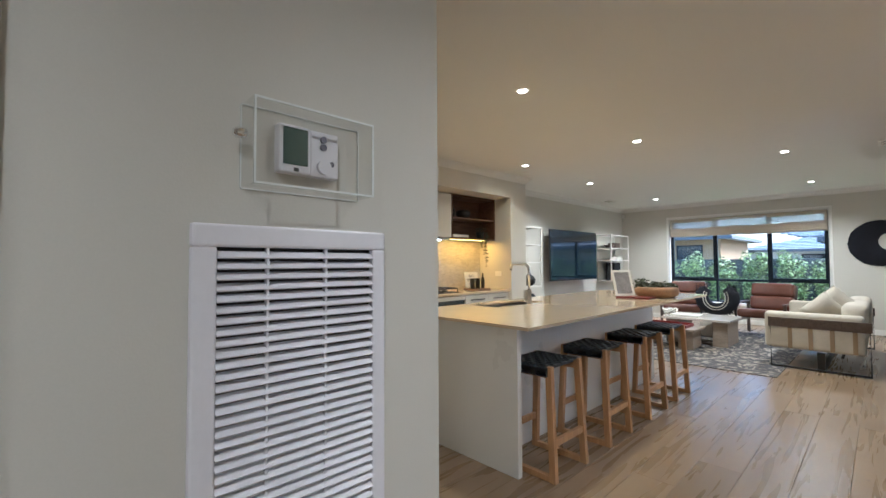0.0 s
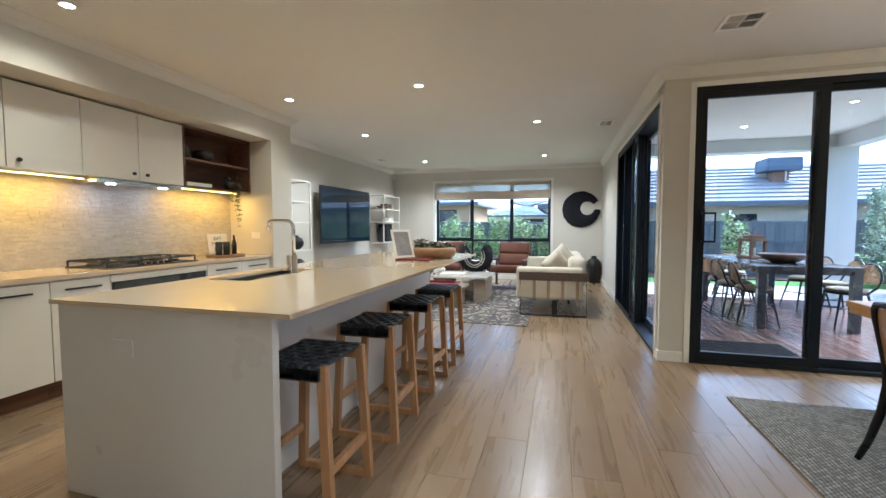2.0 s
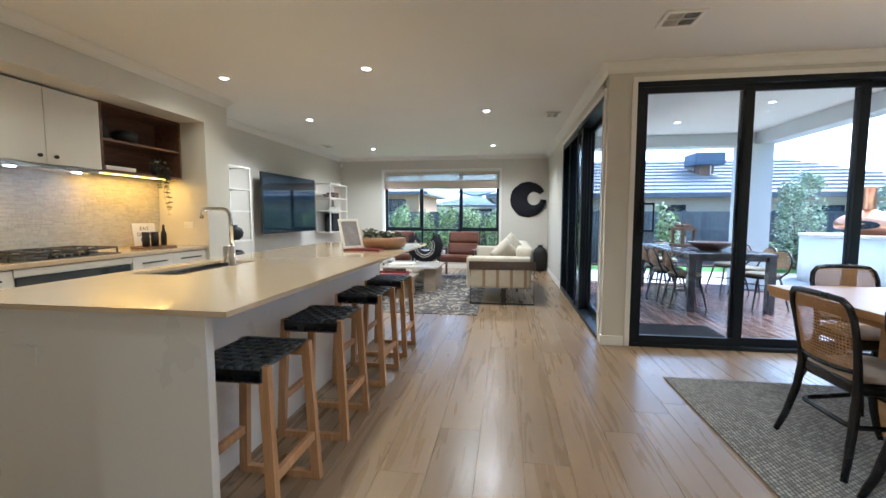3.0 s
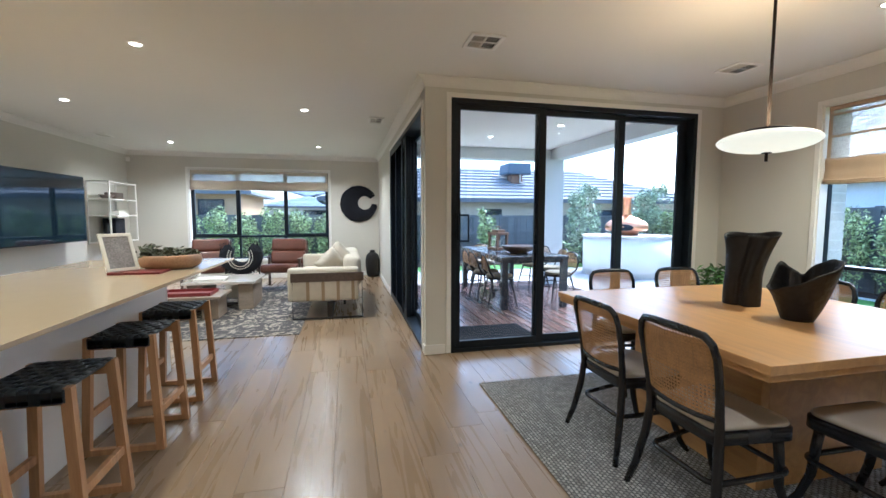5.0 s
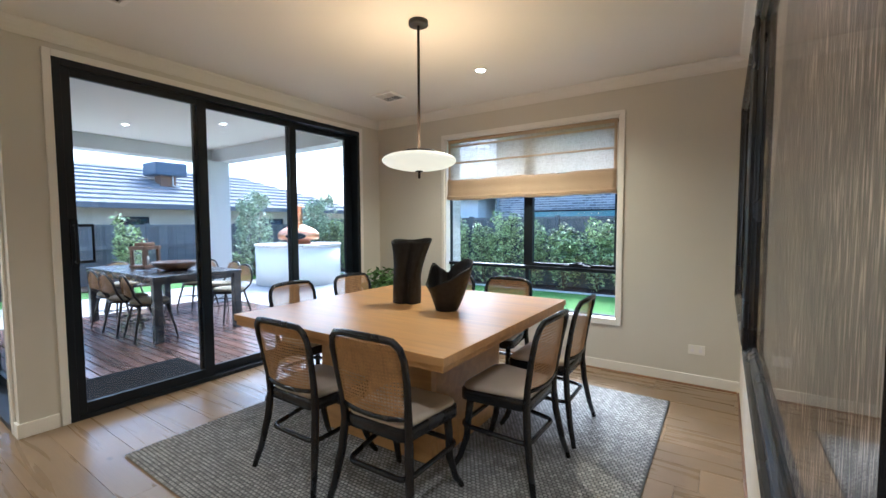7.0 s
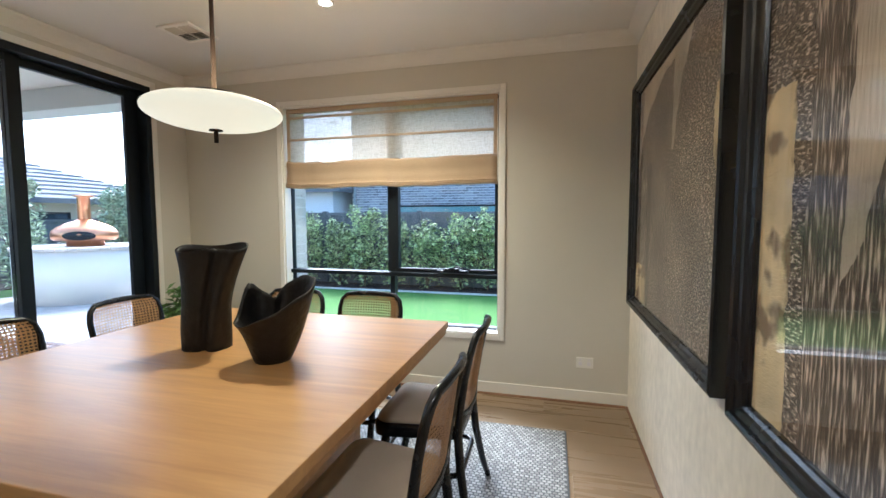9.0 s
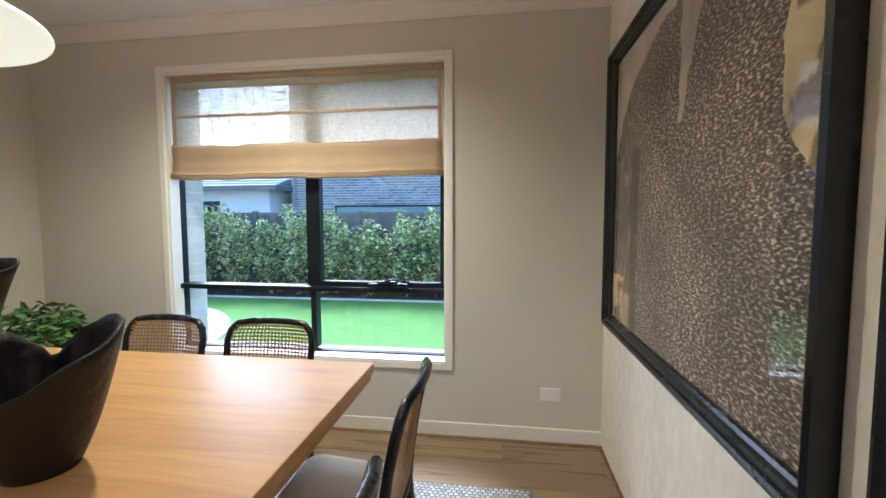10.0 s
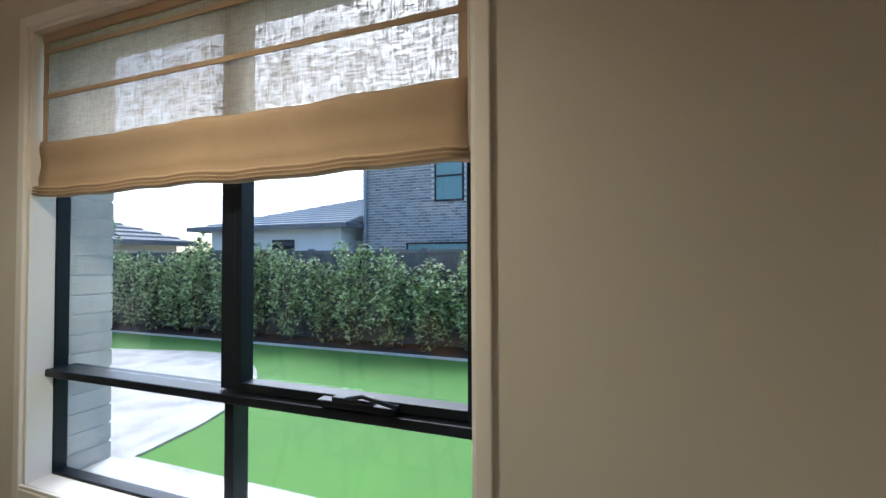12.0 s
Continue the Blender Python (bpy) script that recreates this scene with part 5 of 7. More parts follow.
    for mask, src in ((pale_mask, pale.outputs["Color"]), (gold_mask, gold.outputs["Color"])):
        mx = n.new("ShaderNodeMix")
        mx.data_type = "RGBA"
        l.new(mask, mx.inputs["Factor"])
        l.new(col, mx.inputs["A"])
        l.new(src, mx.inputs["B"])
        col = mx.outputs["Result"]
    broad, tone, sc = n.new("ShaderNodeTexNoise"), n.new("ShaderNodeMapRange"), n.new("ShaderNodeVectorMath")
    broad.inputs["Scale"].default_value, broad.inputs["Detail"].default_value = 3.5, 5
    tone.inputs["From Min"].default_value, tone.inputs["From Max"].default_value = 0.35, 0.65
    tone.inputs["To Min"].default_value, tone.inputs["To Max"].default_value = 0.72, 1.35
    sc.operation = "SCALE"
    l.new(tc.outputs["Object"], broad.inputs["Vector"])
    l.new(broad.outputs["Fac"], tone.inputs["Value"])
    band = math_("SUBTRACT", 1.0, math_("MULTIPLY", box_mask(-0.41, -0.31, -0.74, 0.22), 0.6 if seed == 0 else 0.0))
    l.new(col, sc.inputs[0])
    l.new(math_("MULTIPLY", tone.outputs["Result"], band), sc.inputs["Scale"])
    l.new(sc.outputs["Vector"], b.inputs["Base Color"])
    b.inputs["Roughness"].default_value = 0.55
    bp = n.new("ShaderNodeBump")
    bp.inputs["Strength"].default_value, bp.inputs["Distance"].default_value = 0.8, 0.004
    l.new(mix.outputs[0], bp.inputs["Height"])
    l.new(bp.outputs["Normal"], b.inputs["Normal"])
    return m


def painting(yc, w, zc, h, seed, label):
    p = thing("painting", label, "painting", pose(2.672, yc, zc))
    pbox("picture", (0.002, 0.010, -w / 2 + 0.03, w / 2 - 0.03, -h / 2 + 0.03, h / 2 - 0.03), painting_material("painting_%s" % "ab"[seed], seed), p)
    g = pbox("glass", (0.0185, 0.0205, -w / 2 + 0.04, w / 2 - 0.04, -h / 2 + 0.04, h / 2 - 0.04), M_PICGLASS, p)
    g.visible_shadow = False
    prof = [(0.0, 0.0), (0.0, 0.052), (0.012, 0.057), (0.022, 0.052), (0.026, 0.042), (0.040, 0.038), (0.046, 0.030), (0.055, 0.024), (0.058, 0.014), (0.058, 0.0)]
    for k in range(4):
        bm = bmesh.new()
        loops = []
        for s in (-1, 1):
            ring = []
            for o, d in prof:
                if k == 0:
                    q = (d, s * (w / 2 - o), h / 2 - o)
                elif k == 1:
                    q = (d, -s * (w / 2 - o), -h / 2 + o)
                elif k == 2:
                    q = (d, -w / 2 + o, s * (h / 2 - o))
                else:
                    q = (d, w / 2 - o, -s * (h / 2 - o))
                ring.append(Vector(q))
            loops.append(ring)
        rings(bm, loops, True, False, False)
        part("frame_rail", bm, M_CHAIRBLACK, p, "black stepped picture frame rail")
    return p


painting(-2.325, 1.55, 1.505, 1.41, 0, "large black framed abstract painting of dark texture with pale arches")
painting(-0.50, 1.86, 1.505, 1.41, 1, "large black framed abstract painting with gold leaf, under glass")

po = thing("power_outlet", "white double power outlet above the skirting board", "power outlet")
pbox("plate", (2.91, 3.03, -3.285, -3.278, 0.265, 0.345), M_TRIM, po, 0.003)
for x in (2.94, 3.0):
    pbox("socket", (x - 0.012, x + 0.012, -3.2785, -3.2775, 0.285, 0.312), M_GRILLE, po)
    pbox("switch", (x - 0.006, x + 0.006, -3.2785, -3.276, 0.322, 0.336), M_GRILLE, po, 0.001)
po2 = thing("power_outlet", "white power outlet on the kitchen wall", "power outlet")
pbox("plate", (6.702, 6.71, 4.62, 4.74, 1.10, 1.175), M_TRIM, po2, 0.002)

# indoor plant in the dining corner
def leafy(bm, c, rx, ry, rz, n, size, seed, drop=0.0, shell=0.55):
    """Leaves scattered through an uneven crown."""
    rnd = random.Random(seed)
    for _ in range(n):
        while True:
            p = Vector((rnd.uniform(-1, 1), rnd.uniform(-1, 1), rnd.uniform(-1, 1)))
            if shell < p.length < 1:
                break
        nz = noise.noise(p * 2.1 + Vector((seed, 0, 0)))
        p *= 1 + 0.35 * nz
        if noise.noise(p * 3.0 + Vector((0, seed, 0))) < -0.12:
            continue
        q = Vector((c[0] + p.x * rx, c[1] + p.y * ry, c[2] + p.z * rz))
        s = size * rnd.uniform(0.6, 1.3)
        rot = Euler((rnd.uniform(-1.0, 1.0), rnd.uniform(-1.0, 1.0), rnd.uniform(0, 6.28))).to_matrix()
        a = [q + rot @ Vector(v) * s for v in ((0, -1, 0), (0.42, 0, 0.12), (0, 1, -0.1), (-0.42, 0, 0.12))]
        vs = [bm.verts.new(v) for v in a]
        bm.faces.new(vs)


plant = thing("potted_plant", "green leafy plant in a dark pot in the dining corner", "plant", pose(6.12, -2.95, 0))
bm = bmesh.new()
lathe(bm, [(0.0, 0.0), (0.13, 0.0), (0.17, 0.30), (0.175, 0.36), (0.16, 0.36), (0.15, 0.33), (0.0, 0.33)], 24)
part("pot", bm, M_CERAMIC, plant)
bm = bmesh.new()
leafy(bm, (0, 0, 0.62), 0.26, 0.24, 0.22, 900, 0.045, 3, shell=0.2)
part("foliage", bm, M_LEAF, plant)
bm = bmesh.new()
for k in range(7):
    tube(bm, [(0, 0, 0.33), (0.07 * math.cos(k), 0.07 * math.sin(k), 0.5), (0.16 * math.cos(k), 0.16 * math.sin(k), 0.68)], 0.005, 5)
part("stem", bm, M_LEAF, plant)

# ---- things on the kitchen worktop ----
def turned(name, label, cat_, m, profile, material, n=24, wob=0.0):
    bm = bmesh.new()
    lathe(bm, profile, n, wob=wob)
    ob = tagged(part(name, bm, material), label, cat_)
    ob.matrix_basis = m
    return ob


mortar = thing("mortar_and_pestle", "dark stone mortar and pestle on the worktop", "mortar", pose(4.10, 4.72, 0.905))
bm = bmesh.new()
lathe(bm, [(0, 0), (0.055, 0), (0.06, 0.015), (0.09, 0.05), (0.105, 0.10), (0.09, 0.10), (0.07, 0.055), (0, 0.035)], 28)
part("mortar_bowl", bm, M_CERAMIC, mortar)
bm = bmesh.new()
tube(bm, [(0.0, 0.0, 0.05), (-0.03, 0.02, 0.16)], [0.022, 0.013], 12)
part("pestle", bm, M_CERAMIC, mortar)
turned("black_vase", "tall matt black vase on the worktop", "vase", pose(3.92, 4.78, 0.905), [(0, 0), (0.045, 0), (0.048, 0.22), (0.03, 0.27), (0.022, 0.30), (0.0, 0.30)], M_BLACK)
turned("footed_bowl", "black footed bowl with dark berries", "bowl", pose(4.05, 4.95, 0.905), [(0, 0), (0.05, 0), (0.02, 0.05), (0.02, 0.24), (0.10, 0.31), (0.115, 0.36), (0.10, 0.36), (0.03, 0.28), (0, 0.27)], M_BLACK)
turned("serving_board", "round dark wood serving board on the worktop", "serving board", pose(6.25, 4.72, 0.905), [(0, 0), (0.20, 0), (0.205, 0.008), (0.205, 0.018), (0.20, 0.022), (0, 0.022)], M_WALNUT, 36)
for x, y, r, h in ((6.13, 4.70, 0.035, 0.15), (6.22, 4.68, 0.035, 0.15)):
    turned("canister", "matt black lidded canister on the serving board", "canister", pose(x, y, 0.927), [(0, 0), (r, 0), (r, h * 0.82), (r * 0.9, h * 0.84), (r, h * 0.86), (r, h), (0, h)], M_BLACK)
turned("pepper_mill", "tall dark pepper mill on the serving board", "mill", pose(6.38, 4.72, 0.927), [(0, 0), (0.026, 0), (0.028, 0.12), (0.02, 0.15), (0.012, 0.17), (0.012, 0.22), (0, 0.225)], M_BLACK)
sign = thing("kitchen_sign", "small pale sign with black lettering standing on the worktop", "sign", pose(6.30, 4.86, 0.927, 80, 0, -12))
pbox("sign_board", (-0.12, 0.12, 0.0, 0.24, -0.006, 0.006), M_CABINET, sign, 0.002)
for k, word in enumerate(("EAT", "DRINK", "NAP")):
    cu = bpy.data.curves.new("sign_text", "FONT")
    cu.body, cu.size, cu.extrude, cu.align_x = word, 0.055, 0.0006, "CENTER"
    t_ = new("lettering", cu)
    t_.parent = sign
    t_.matrix_basis = pose(0.0, 0.165 - 0.062 * k, 0.0068)
    cu.materials.append(M_BLACK)
# shelf contents
turned("black_jug", "matt black jug on the upper shelf", "jug", pose(5.86, 4.86, 1.974), [(0, 0), (0.045, 0), (0.06, 0.06), (0.05, 0.11), (0.03, 0.15), (0.035, 0.19), (0.028, 0.19), (0, 0.15)], M_BLACK)
turned("black_bowl", "round black bowl on the upper shelf", "bowl", pose(6.13, 4.88, 1.974), [(0, 0), (0.06, 0), (0.11, 0.05), (0.11, 0.10), (0.07, 0.13), (0.06, 0.13), (0, 0.09)], M_BLACK, wob=0.04)
tagged(pbox("book", (5.80, 6.12, 4.76, 4.92, 1.684, 1.722), M_PAPER, None, 0.003), "stack of pale books on the lower shelf", "book")
trail = thing("trailing_plant", "trailing plant in a dark pot hanging over the shelf", "plant", pose(6.42, 4.80, 1.682))
bm = bmesh.new()
lathe(bm, [(0, 0), (0.05, 0), (0.065, 0.10), (0.06, 0.10), (0, 0.08)], 20)
part("pot", bm, M_BLACK, trail)
bm = bmesh.new()
rnd = random.Random(5)
for k in range(5):
    x, y = rnd.uniform(-0.05, 0.06), -0.075 - 0.012 * rnd.random()
    ln = (0.50, 0.42, 0.30, 0.22, 0.12)[k]
    pts = [(x * 0.5, -0.03, 0.11), (x, y, 0.08)] + [(x + 0.02 * math.sin(j * 1.1 + k), y - 0.01 * math.sin(j), 0.08 - ln * j / 8) for j in range(1, 9)]
    tube(bm, pts, 0.002, 4)
    for p in pts[1:]:
        for s in (-1, 1):
            leafy(bm, (p[0] + s * 0.014, p[1] - 0.004, p[2]), 0.012, 0.008, 0.012, 3, 0.017, k + 2, shell=0.0)
leafy(bm, (0, 0, 0.13), 0.09, 0.08, 0.06, 60, 0.024, 8, shell=0.0)
part("foliage", bm, mat("dark_leaf", (0.05, 0.055, 0.03), 0.5, vary=0.4, rand_island=0.5), trail)

# ---- things on the island ----
pf = thing("photo_frame", "white framed picture leaning on a dark red book", "picture frame", pose(6.13, 2.46, 0.938, 70, 0, -38))
bm = bmesh.new()
for a, b, c_, d in ((-0.11, 0.11, 0.27, 0.295), (-0.11, 0.11, 0, 0.025), (-0.11, -0.085, 0.025, 0.27), (0.085, 0.11, 0.025, 0.27)):
    bx(bm, a, b, c_, d, -0.006, 0.006, 0.002)
part("frame", bm, M_TRIM, pf)
pbox("print", (-0.085, 0.085, 0.025, 0.27, -0.004, 0.001), mat("grey_print", (0.30, 0.29, 0.31), 0.3, vary=0.4, scale=9), pf)
tagged(pbox("book", (6.02, 6.22, 2.18, 2.52, 0.921, 0.937), M_RED, None, 0.003), "dark red book lying on the island", "book")
bowl = thing("planter_bowl", "round turned wood bowl planted with succulents on the island", "planter", pose(6.43, 2.25, 0.92))
bm = bmesh.new()
lathe(bm, [(0, 0), (0.16, 0), (0.205, 0.02), (0.225, 0.065), (0.215, 0.105), (0.20, 0.115), (0.185, 0.11), (0.18, 0.09), (0, 0.085)], 40)
part("bowl", bm, M_TERRACOTTA, bowl)
bm = bmesh.new()
leafy(bm, (0, 0, 0.115), 0.20, 0.20, 0.05, 900, 0.022, 11, shell=0.0)
leafy(bm, (-0.05, 0.14, 0.13), 0.10, 0.08, 0.07, 200, 0.03, 12, shell=0.0)
part("succulent_clump", bm, M_SUCC, bowl)

# ---- living room ----
lrug = tagged(pbox("living_rug", (7.50, 10.95, 1.375, 4.45, 0.0, 0.009), mat("faded_persian_wool", (0.20, 0.18, 0.165), 0.95, vary=0.3, scale=3, fine=200, bump=0.6), None, 0.003), "faded dark grey and cream patterned rug under the sofa", "rug")
n_, l_ = bpy.data.materials["faded_persian_wool"].node_tree.nodes, bpy.data.materials["faded_persian_wool"].node_tree.links
vo, vr, tc_, mx_ = n_.new("ShaderNodeTexNoise"), n_.new("ShaderNodeValToRGB"), n_.new("ShaderNodeTexCoord"), n_.new("ShaderNodeMix")
vo.inputs["Scale"].default_value, vo.inputs["Detail"].default_value, vo.inputs["Distortion"].default_value = 6.0, 6, 2.2
vr.color_ramp.elements[0].position, vr.color_ramp.elements[1].position = 0.50, 0.60
vr.color_ramp.elements[0].color, vr.color_ramp.elements[1].color = (0.065, 0.06, 0.062, 1), (0.36, 0.32, 0.27, 1)
l_.new(tc_.outputs["Object"], vo.inputs["Vector"])
l_.new(vo.outputs["Fac"], vr.inputs["Fac"])
l_.new(vr.outputs["Color"], n_["Principled BSDF"].inputs["Base Color"])

sofa = thing("sofa", "cream boucle sofa with strapped arm and a black tubular frame", "sofa", pose(8.15, 0.62, 0))
def soft(name, x0, x1, y0, y1, z0, z1, r, material, parent, label="", m=None):
    bm = bmesh.new()
    bx(bm, x0, x1, y0, y1, z0, z1, 0, m)
    bmesh.ops.bevel(bm, geom=bm.edges[:], offset=r, segments=4, affect="EDGES", profile=0.6)
    for f in bm.faces:
        f.smooth = True
    return part(name, bm, material, parent, label)


for x in (0.0, 2.18):
    bm = bmesh.new()
    tube(bm, [(x + 0.02, 0.02, 0.02), (x + 0.02, 0.90, 0.02), (x + 0.02, 0.90, 0.60), (x + 0.02, 0.02, 0.60)], 0.014, 8, True)
    part("frame_loop", bm, M_BLACK, sofa)
    pbox("arm_board", (x - 0.002, x + 0.012, -0.0, 0.92, 0.50, 0.615), M_SOFAWOOD, sofa, 0.004)
    soft("arm_cushion", x + 0.015 if x == 0 else x - 0.12, x + 0.16 if x == 0 else x + 0.02, 0.06, 0.96, 0.24, 0.68, 0.05, M_SOFA, sofa)
    if x == 0:
        for k in range(4):
            pbox("strap", (x + 0.004, x + 0.0135, 0.12 + k * 0.19, 0.16 + k * 0.19, 0.25, 0.51), M_STRAP, sofa)
bm = bmesh.new()
tube(bm, [(0.02, 0.25, 0.20), (2.20, 0.25, 0.20)], 0.014, 8)
tube(bm, [(0.02, 0.46, 0.02), (2.20, 0.46, 0.02)], 0.012, 8)
part("cross_bar", bm, M_BLACK, sofa)
pbox("centre_skid", (0.03, 2.17, 0.40, 0.47, 0.002, 0.010), M_BLACK, sofa)
pbox("centre_post", (0.03, 0.10, 0.40, 0.47, 0.010, 0.22), M_BLACK, sofa)
soft("seat_base", 0.12, 2.08, 0.06, 0.92, 0.22, 0.34, 0.04, M_SOFA, sofa)
for k in range(2):
    soft("seat_cushion", 0.17 + k * 0.93, 1.09 + k * 0.93, 0.22, 0.94, 0.33, 0.48, 0.06, M_SOFA, sofa)
    soft("back_cushion", 0.17 + k * 0.93, 1.09 + k * 0.93, 0.02, 0.26, 0.40, 0.80, 0.09, M_SOFA, sofa)
for k, (x, y, r, h) in enumerate(((0.42, 0.43, 25, 0.35), (0.68, 0.35, 10, 0.40), (0.90, 0.30, -5, 0.36))):
    bm = bmesh.new()
    nn = 12
    for s in (-1, 1):
        g = [[None] * (nn + 1) for _ in range(nn + 1)]
        for i in range(nn + 1):
            for j in range(nn + 1):
                u, v = 2 * i / nn - 1, 2 * j / nn - 1
                t_ = (1 - u ** 4) * (1 - v ** 4)
                g[i][j] = bm.verts.new((u * h / 2 * (1 - 0.06 * (1 - v * v)), s * 0.075 * t_ ** 0.6, v * h / 2 * (1 - 0.06 * (1 - u * u))))
        for i in range(nn):
            for j in range(nn):
                bm.faces.new((g[i][j], g[i + 1][j], g[i + 1][j + 1], g[i][j + 1])).smooth = True
    bmesh.ops.remove_doubles(bm, verts=bm.verts, dist=0.0005)
    cu = tagged(part("throw_cushion", bm, M_SOFA), "cream square throw cushion set on its corner on the sofa", "cushion")
    cu.matrix_basis = pose(8.15 + x, 0.62 + y, 0.48 + h * 0.62) @ pose(0, 0, 0, -12, 0, 90 + r) @ pose(0, 0, 0, 0, 45, 0)

turned("floor_vase", "large matt black floor vase by the wall", "vase", pose(12.0, 0.268, 0), [(0, 0), (0.10, 0), (0.135, 0.08), (0.152, 0.22), (0.155, 0.38), (0.14, 0.47), (0.10, 0.52), (0.06, 0.54), (0.055, 0.575), (0.065, 0.59), (0.045, 0.59), (0, 0.55)], M_CERAMIC, 32)

# wall art: a black fringed ring with an opening
def crescent(a):
    """Reach of the disc's rim from the centre of its hole, at angle a; right and up are positive."""
    ox, oy, big = 0.135, 0.025, 0.405
    b = ox * math.cos(a) + oy * math.sin(a)
    return -b + math.sqrt(b * b + big * big - ox * ox - oy * oy)


bm = bmesh.new()
rnd = random.Random(9)
N_ = 90
loops = []
for i in range(N_ + 1):
    a = radians(36 + 316 * i / N_)
    rin, rout = 0.15, crescent(a) + rnd.uniform(-0.007, 0.007)
    loops.append([Vector((-d, -(0.135 + r * math.cos(a)), 0.025 + r * math.sin(a))) for r, d in ((rin, 0.01), (rin + 0.02, 0.045), ((rin + rout) / 2, 0.07), (rout - 0.02, 0.045), (rout, 0.01))])
rings(bm, loops, True)
for _ in range(3200):
    a = radians(rnd.uniform(36, 352))
    f_ = rnd.uniform(0.05, 0.97)
    r0 = 0.15 + f_ * (crescent(a) - 0.15)
    p = Vector((-0.012 - 0.055 * math.sin(math.pi * f_), -(0.135 + r0 * math.cos(a)), 0.025 + r0 * math.sin(a)))
    o = Vector((-0.006, -math.cos(a) * 0.024 + rnd.uniform(-0.008, 0.008), math.sin(a) * 0.024 + rnd.uniform(-0.008, 0.008)))
    tng = Vector((0, math.sin(a), math.cos(a))) * 0.003
    bm.faces.new([bm.verts.new(p - tng), bm.verts.new(p + tng), bm.verts.new(p + o)])
art = tagged(part("wall_art", bm, M_WOOLBLACK), "round black fringed textile ring with an opening hung on the wall", "wall art")
art.matrix_basis = pose(X_END - 0.002, 0.548, 1.620)

# television
tv = thing("television", "large wall mounted flat television, switched off, with dark bezel", "television", pose(9.40, 4.85, 1.450, 0, 0, -1.5))
pbox("bezel", (-0.885, 0.885, 0.0, 0.035, -0.500, 0.500), M_BLACK, tv, 0.004)
pbox("screen", (-0.872, 0.872, -0.004, -0.0005, -0.482, 0.488), M_SCREEN, tv)
pbox("wall_bracket", (-0.2, 0.2, 0.036, 0.21, -0.15, 0.15), M_BLACK, tv, 0.004)


def metal_shelf(x0, x1, ztop, label, levels):
    s = thing("metal_shelf", label, "shelf", pose(x0, 4.72, 0))
    w, d, r = x1 - x0, 0.348, 0.011
    for x in (0, w - 2 * r):
        for y in (0, d - 2 * r):
            pbox("post", (x, x + 2 * r, y, y + 2 * r, 0.87, ztop), M_WHITEMETAL, s)
    for z in levels + (ztop,):
        bm = bmesh.new()
        bx(bm, 2 * r, w - 2 * r, 0, 2 * r, z - 2 * r, z)
        bx(bm, 2 * r, w - 2 * r, d - 2 * r, d, z - 2 * r, z)
        bx(bm, 0.001, 2 * r - 0.001, 2 * r, d - 2 * r, z - 2 * r, z)
        bx(bm, w - 2 * r + 0.001, w - 0.001, 2 * r, d - 2 * r, z - 2 * r, z)
        part("shelf_frame", bm, M_WHITEMETAL, s)
        if z != ztop:
            g = pbox("shelf_board", (2 * r, w - 2 * r, 2 * r, d - 2 * r, z - 0.012, z - 0.002), M_WHITEMETAL, s)
    return s


metal_shelf(7.18, 7.99, 1.94, "white metal open wall shelf with black vases", (0.90, 1.32, 1.63))
metal_shelf(10.78, 11.72, 1.94, "white metal open wall shelf with vases and books", (0.90, 1.36, 1.64))
turned("round_vase", "round black vase on the white shelf", "vase", pose(7.80, 4.86, 0.90), [(0, 0), (0.05, 0), (0.10, 0.05), (0.11, 0.11), (0.08, 0.17), (0.03, 0.19), (0.035, 0.215), (0, 0.19)], M_CERAMIC)
stand = thing("side_table", "low white timber side table under the wall shelf", "side table", pose(7.30, 4.66, 0))
pbox("tabletop", (0, 0.66, 0, 0.38, 0.58, 0.605), M_CABINET, stand, 0.003)
for x in (0.0, 0.62):
    for y in (0.0, 0.34):
        pbox("leg", (x, x + 0.04, y, y + 0.04, 0, 0.579), M_CABINET, stand)
turned("round_vase", "squat black vase on the low side table", "vase", pose(7.80, 4.86, 0.605), [(0, 0), (0.06, 0), (0.12, 0.05), (0.12, 0.10), (0.07, 0.15), (0, 0.14)], M_CERAMIC)
turned("slim_vase", "slim dark bottle vase on the white shelf", "vase", pose(7.56, 4.86, 0.90), [(0, 0), (0.03, 0), (0.03, 0.18), (0.015, 0.25), (0.015, 0.33), (0, 0.33)], M_BLACK)
bm = bmesh.new()
tube(bm, [(0, 0, 0), (0.05, 0, 0.10), (0.01, 0, 0.20), (0.06, 0, 0.24)], [0.03, 0.02, 0.03, 0.015], 10)
sc = tagged(part("sculpture", bm, M_SOFAWOOD), "small dark twisted wooden sculpture on the top shelf", "sculpture")
sc.matrix_basis = pose(7.62, 4.88, 1.63)
turned("bowl", "dark bowl on the upper white shelf", "bowl", pose(11.02, 4.88, 1.64), [(0, 0), (0.06, 0), (0.12, 0.07), (0.11, 0.07), (0, 0.02)], M_SOFAWOOD)
tagged(pbox("box", (11.16, 11.42, 4.80, 4.98, 1.64, 1.76), M_SOFAWOOD, None, 0.006), "dark timber keepsake box on the upper white shelf", "box")
tagged(pbox("book", (11.22, 11.46, 4.79, 4.93, 1.40, 1.435), M_PAPER, None, 0.003), "second pale book on the white shelf stack", "book")
tagged(pbox("book", (11.2, 11.5, 4.78, 4.95, 1.36, 1.40), M_PAPER, None, 0.003), "pale books lying on the white shelf", "book")
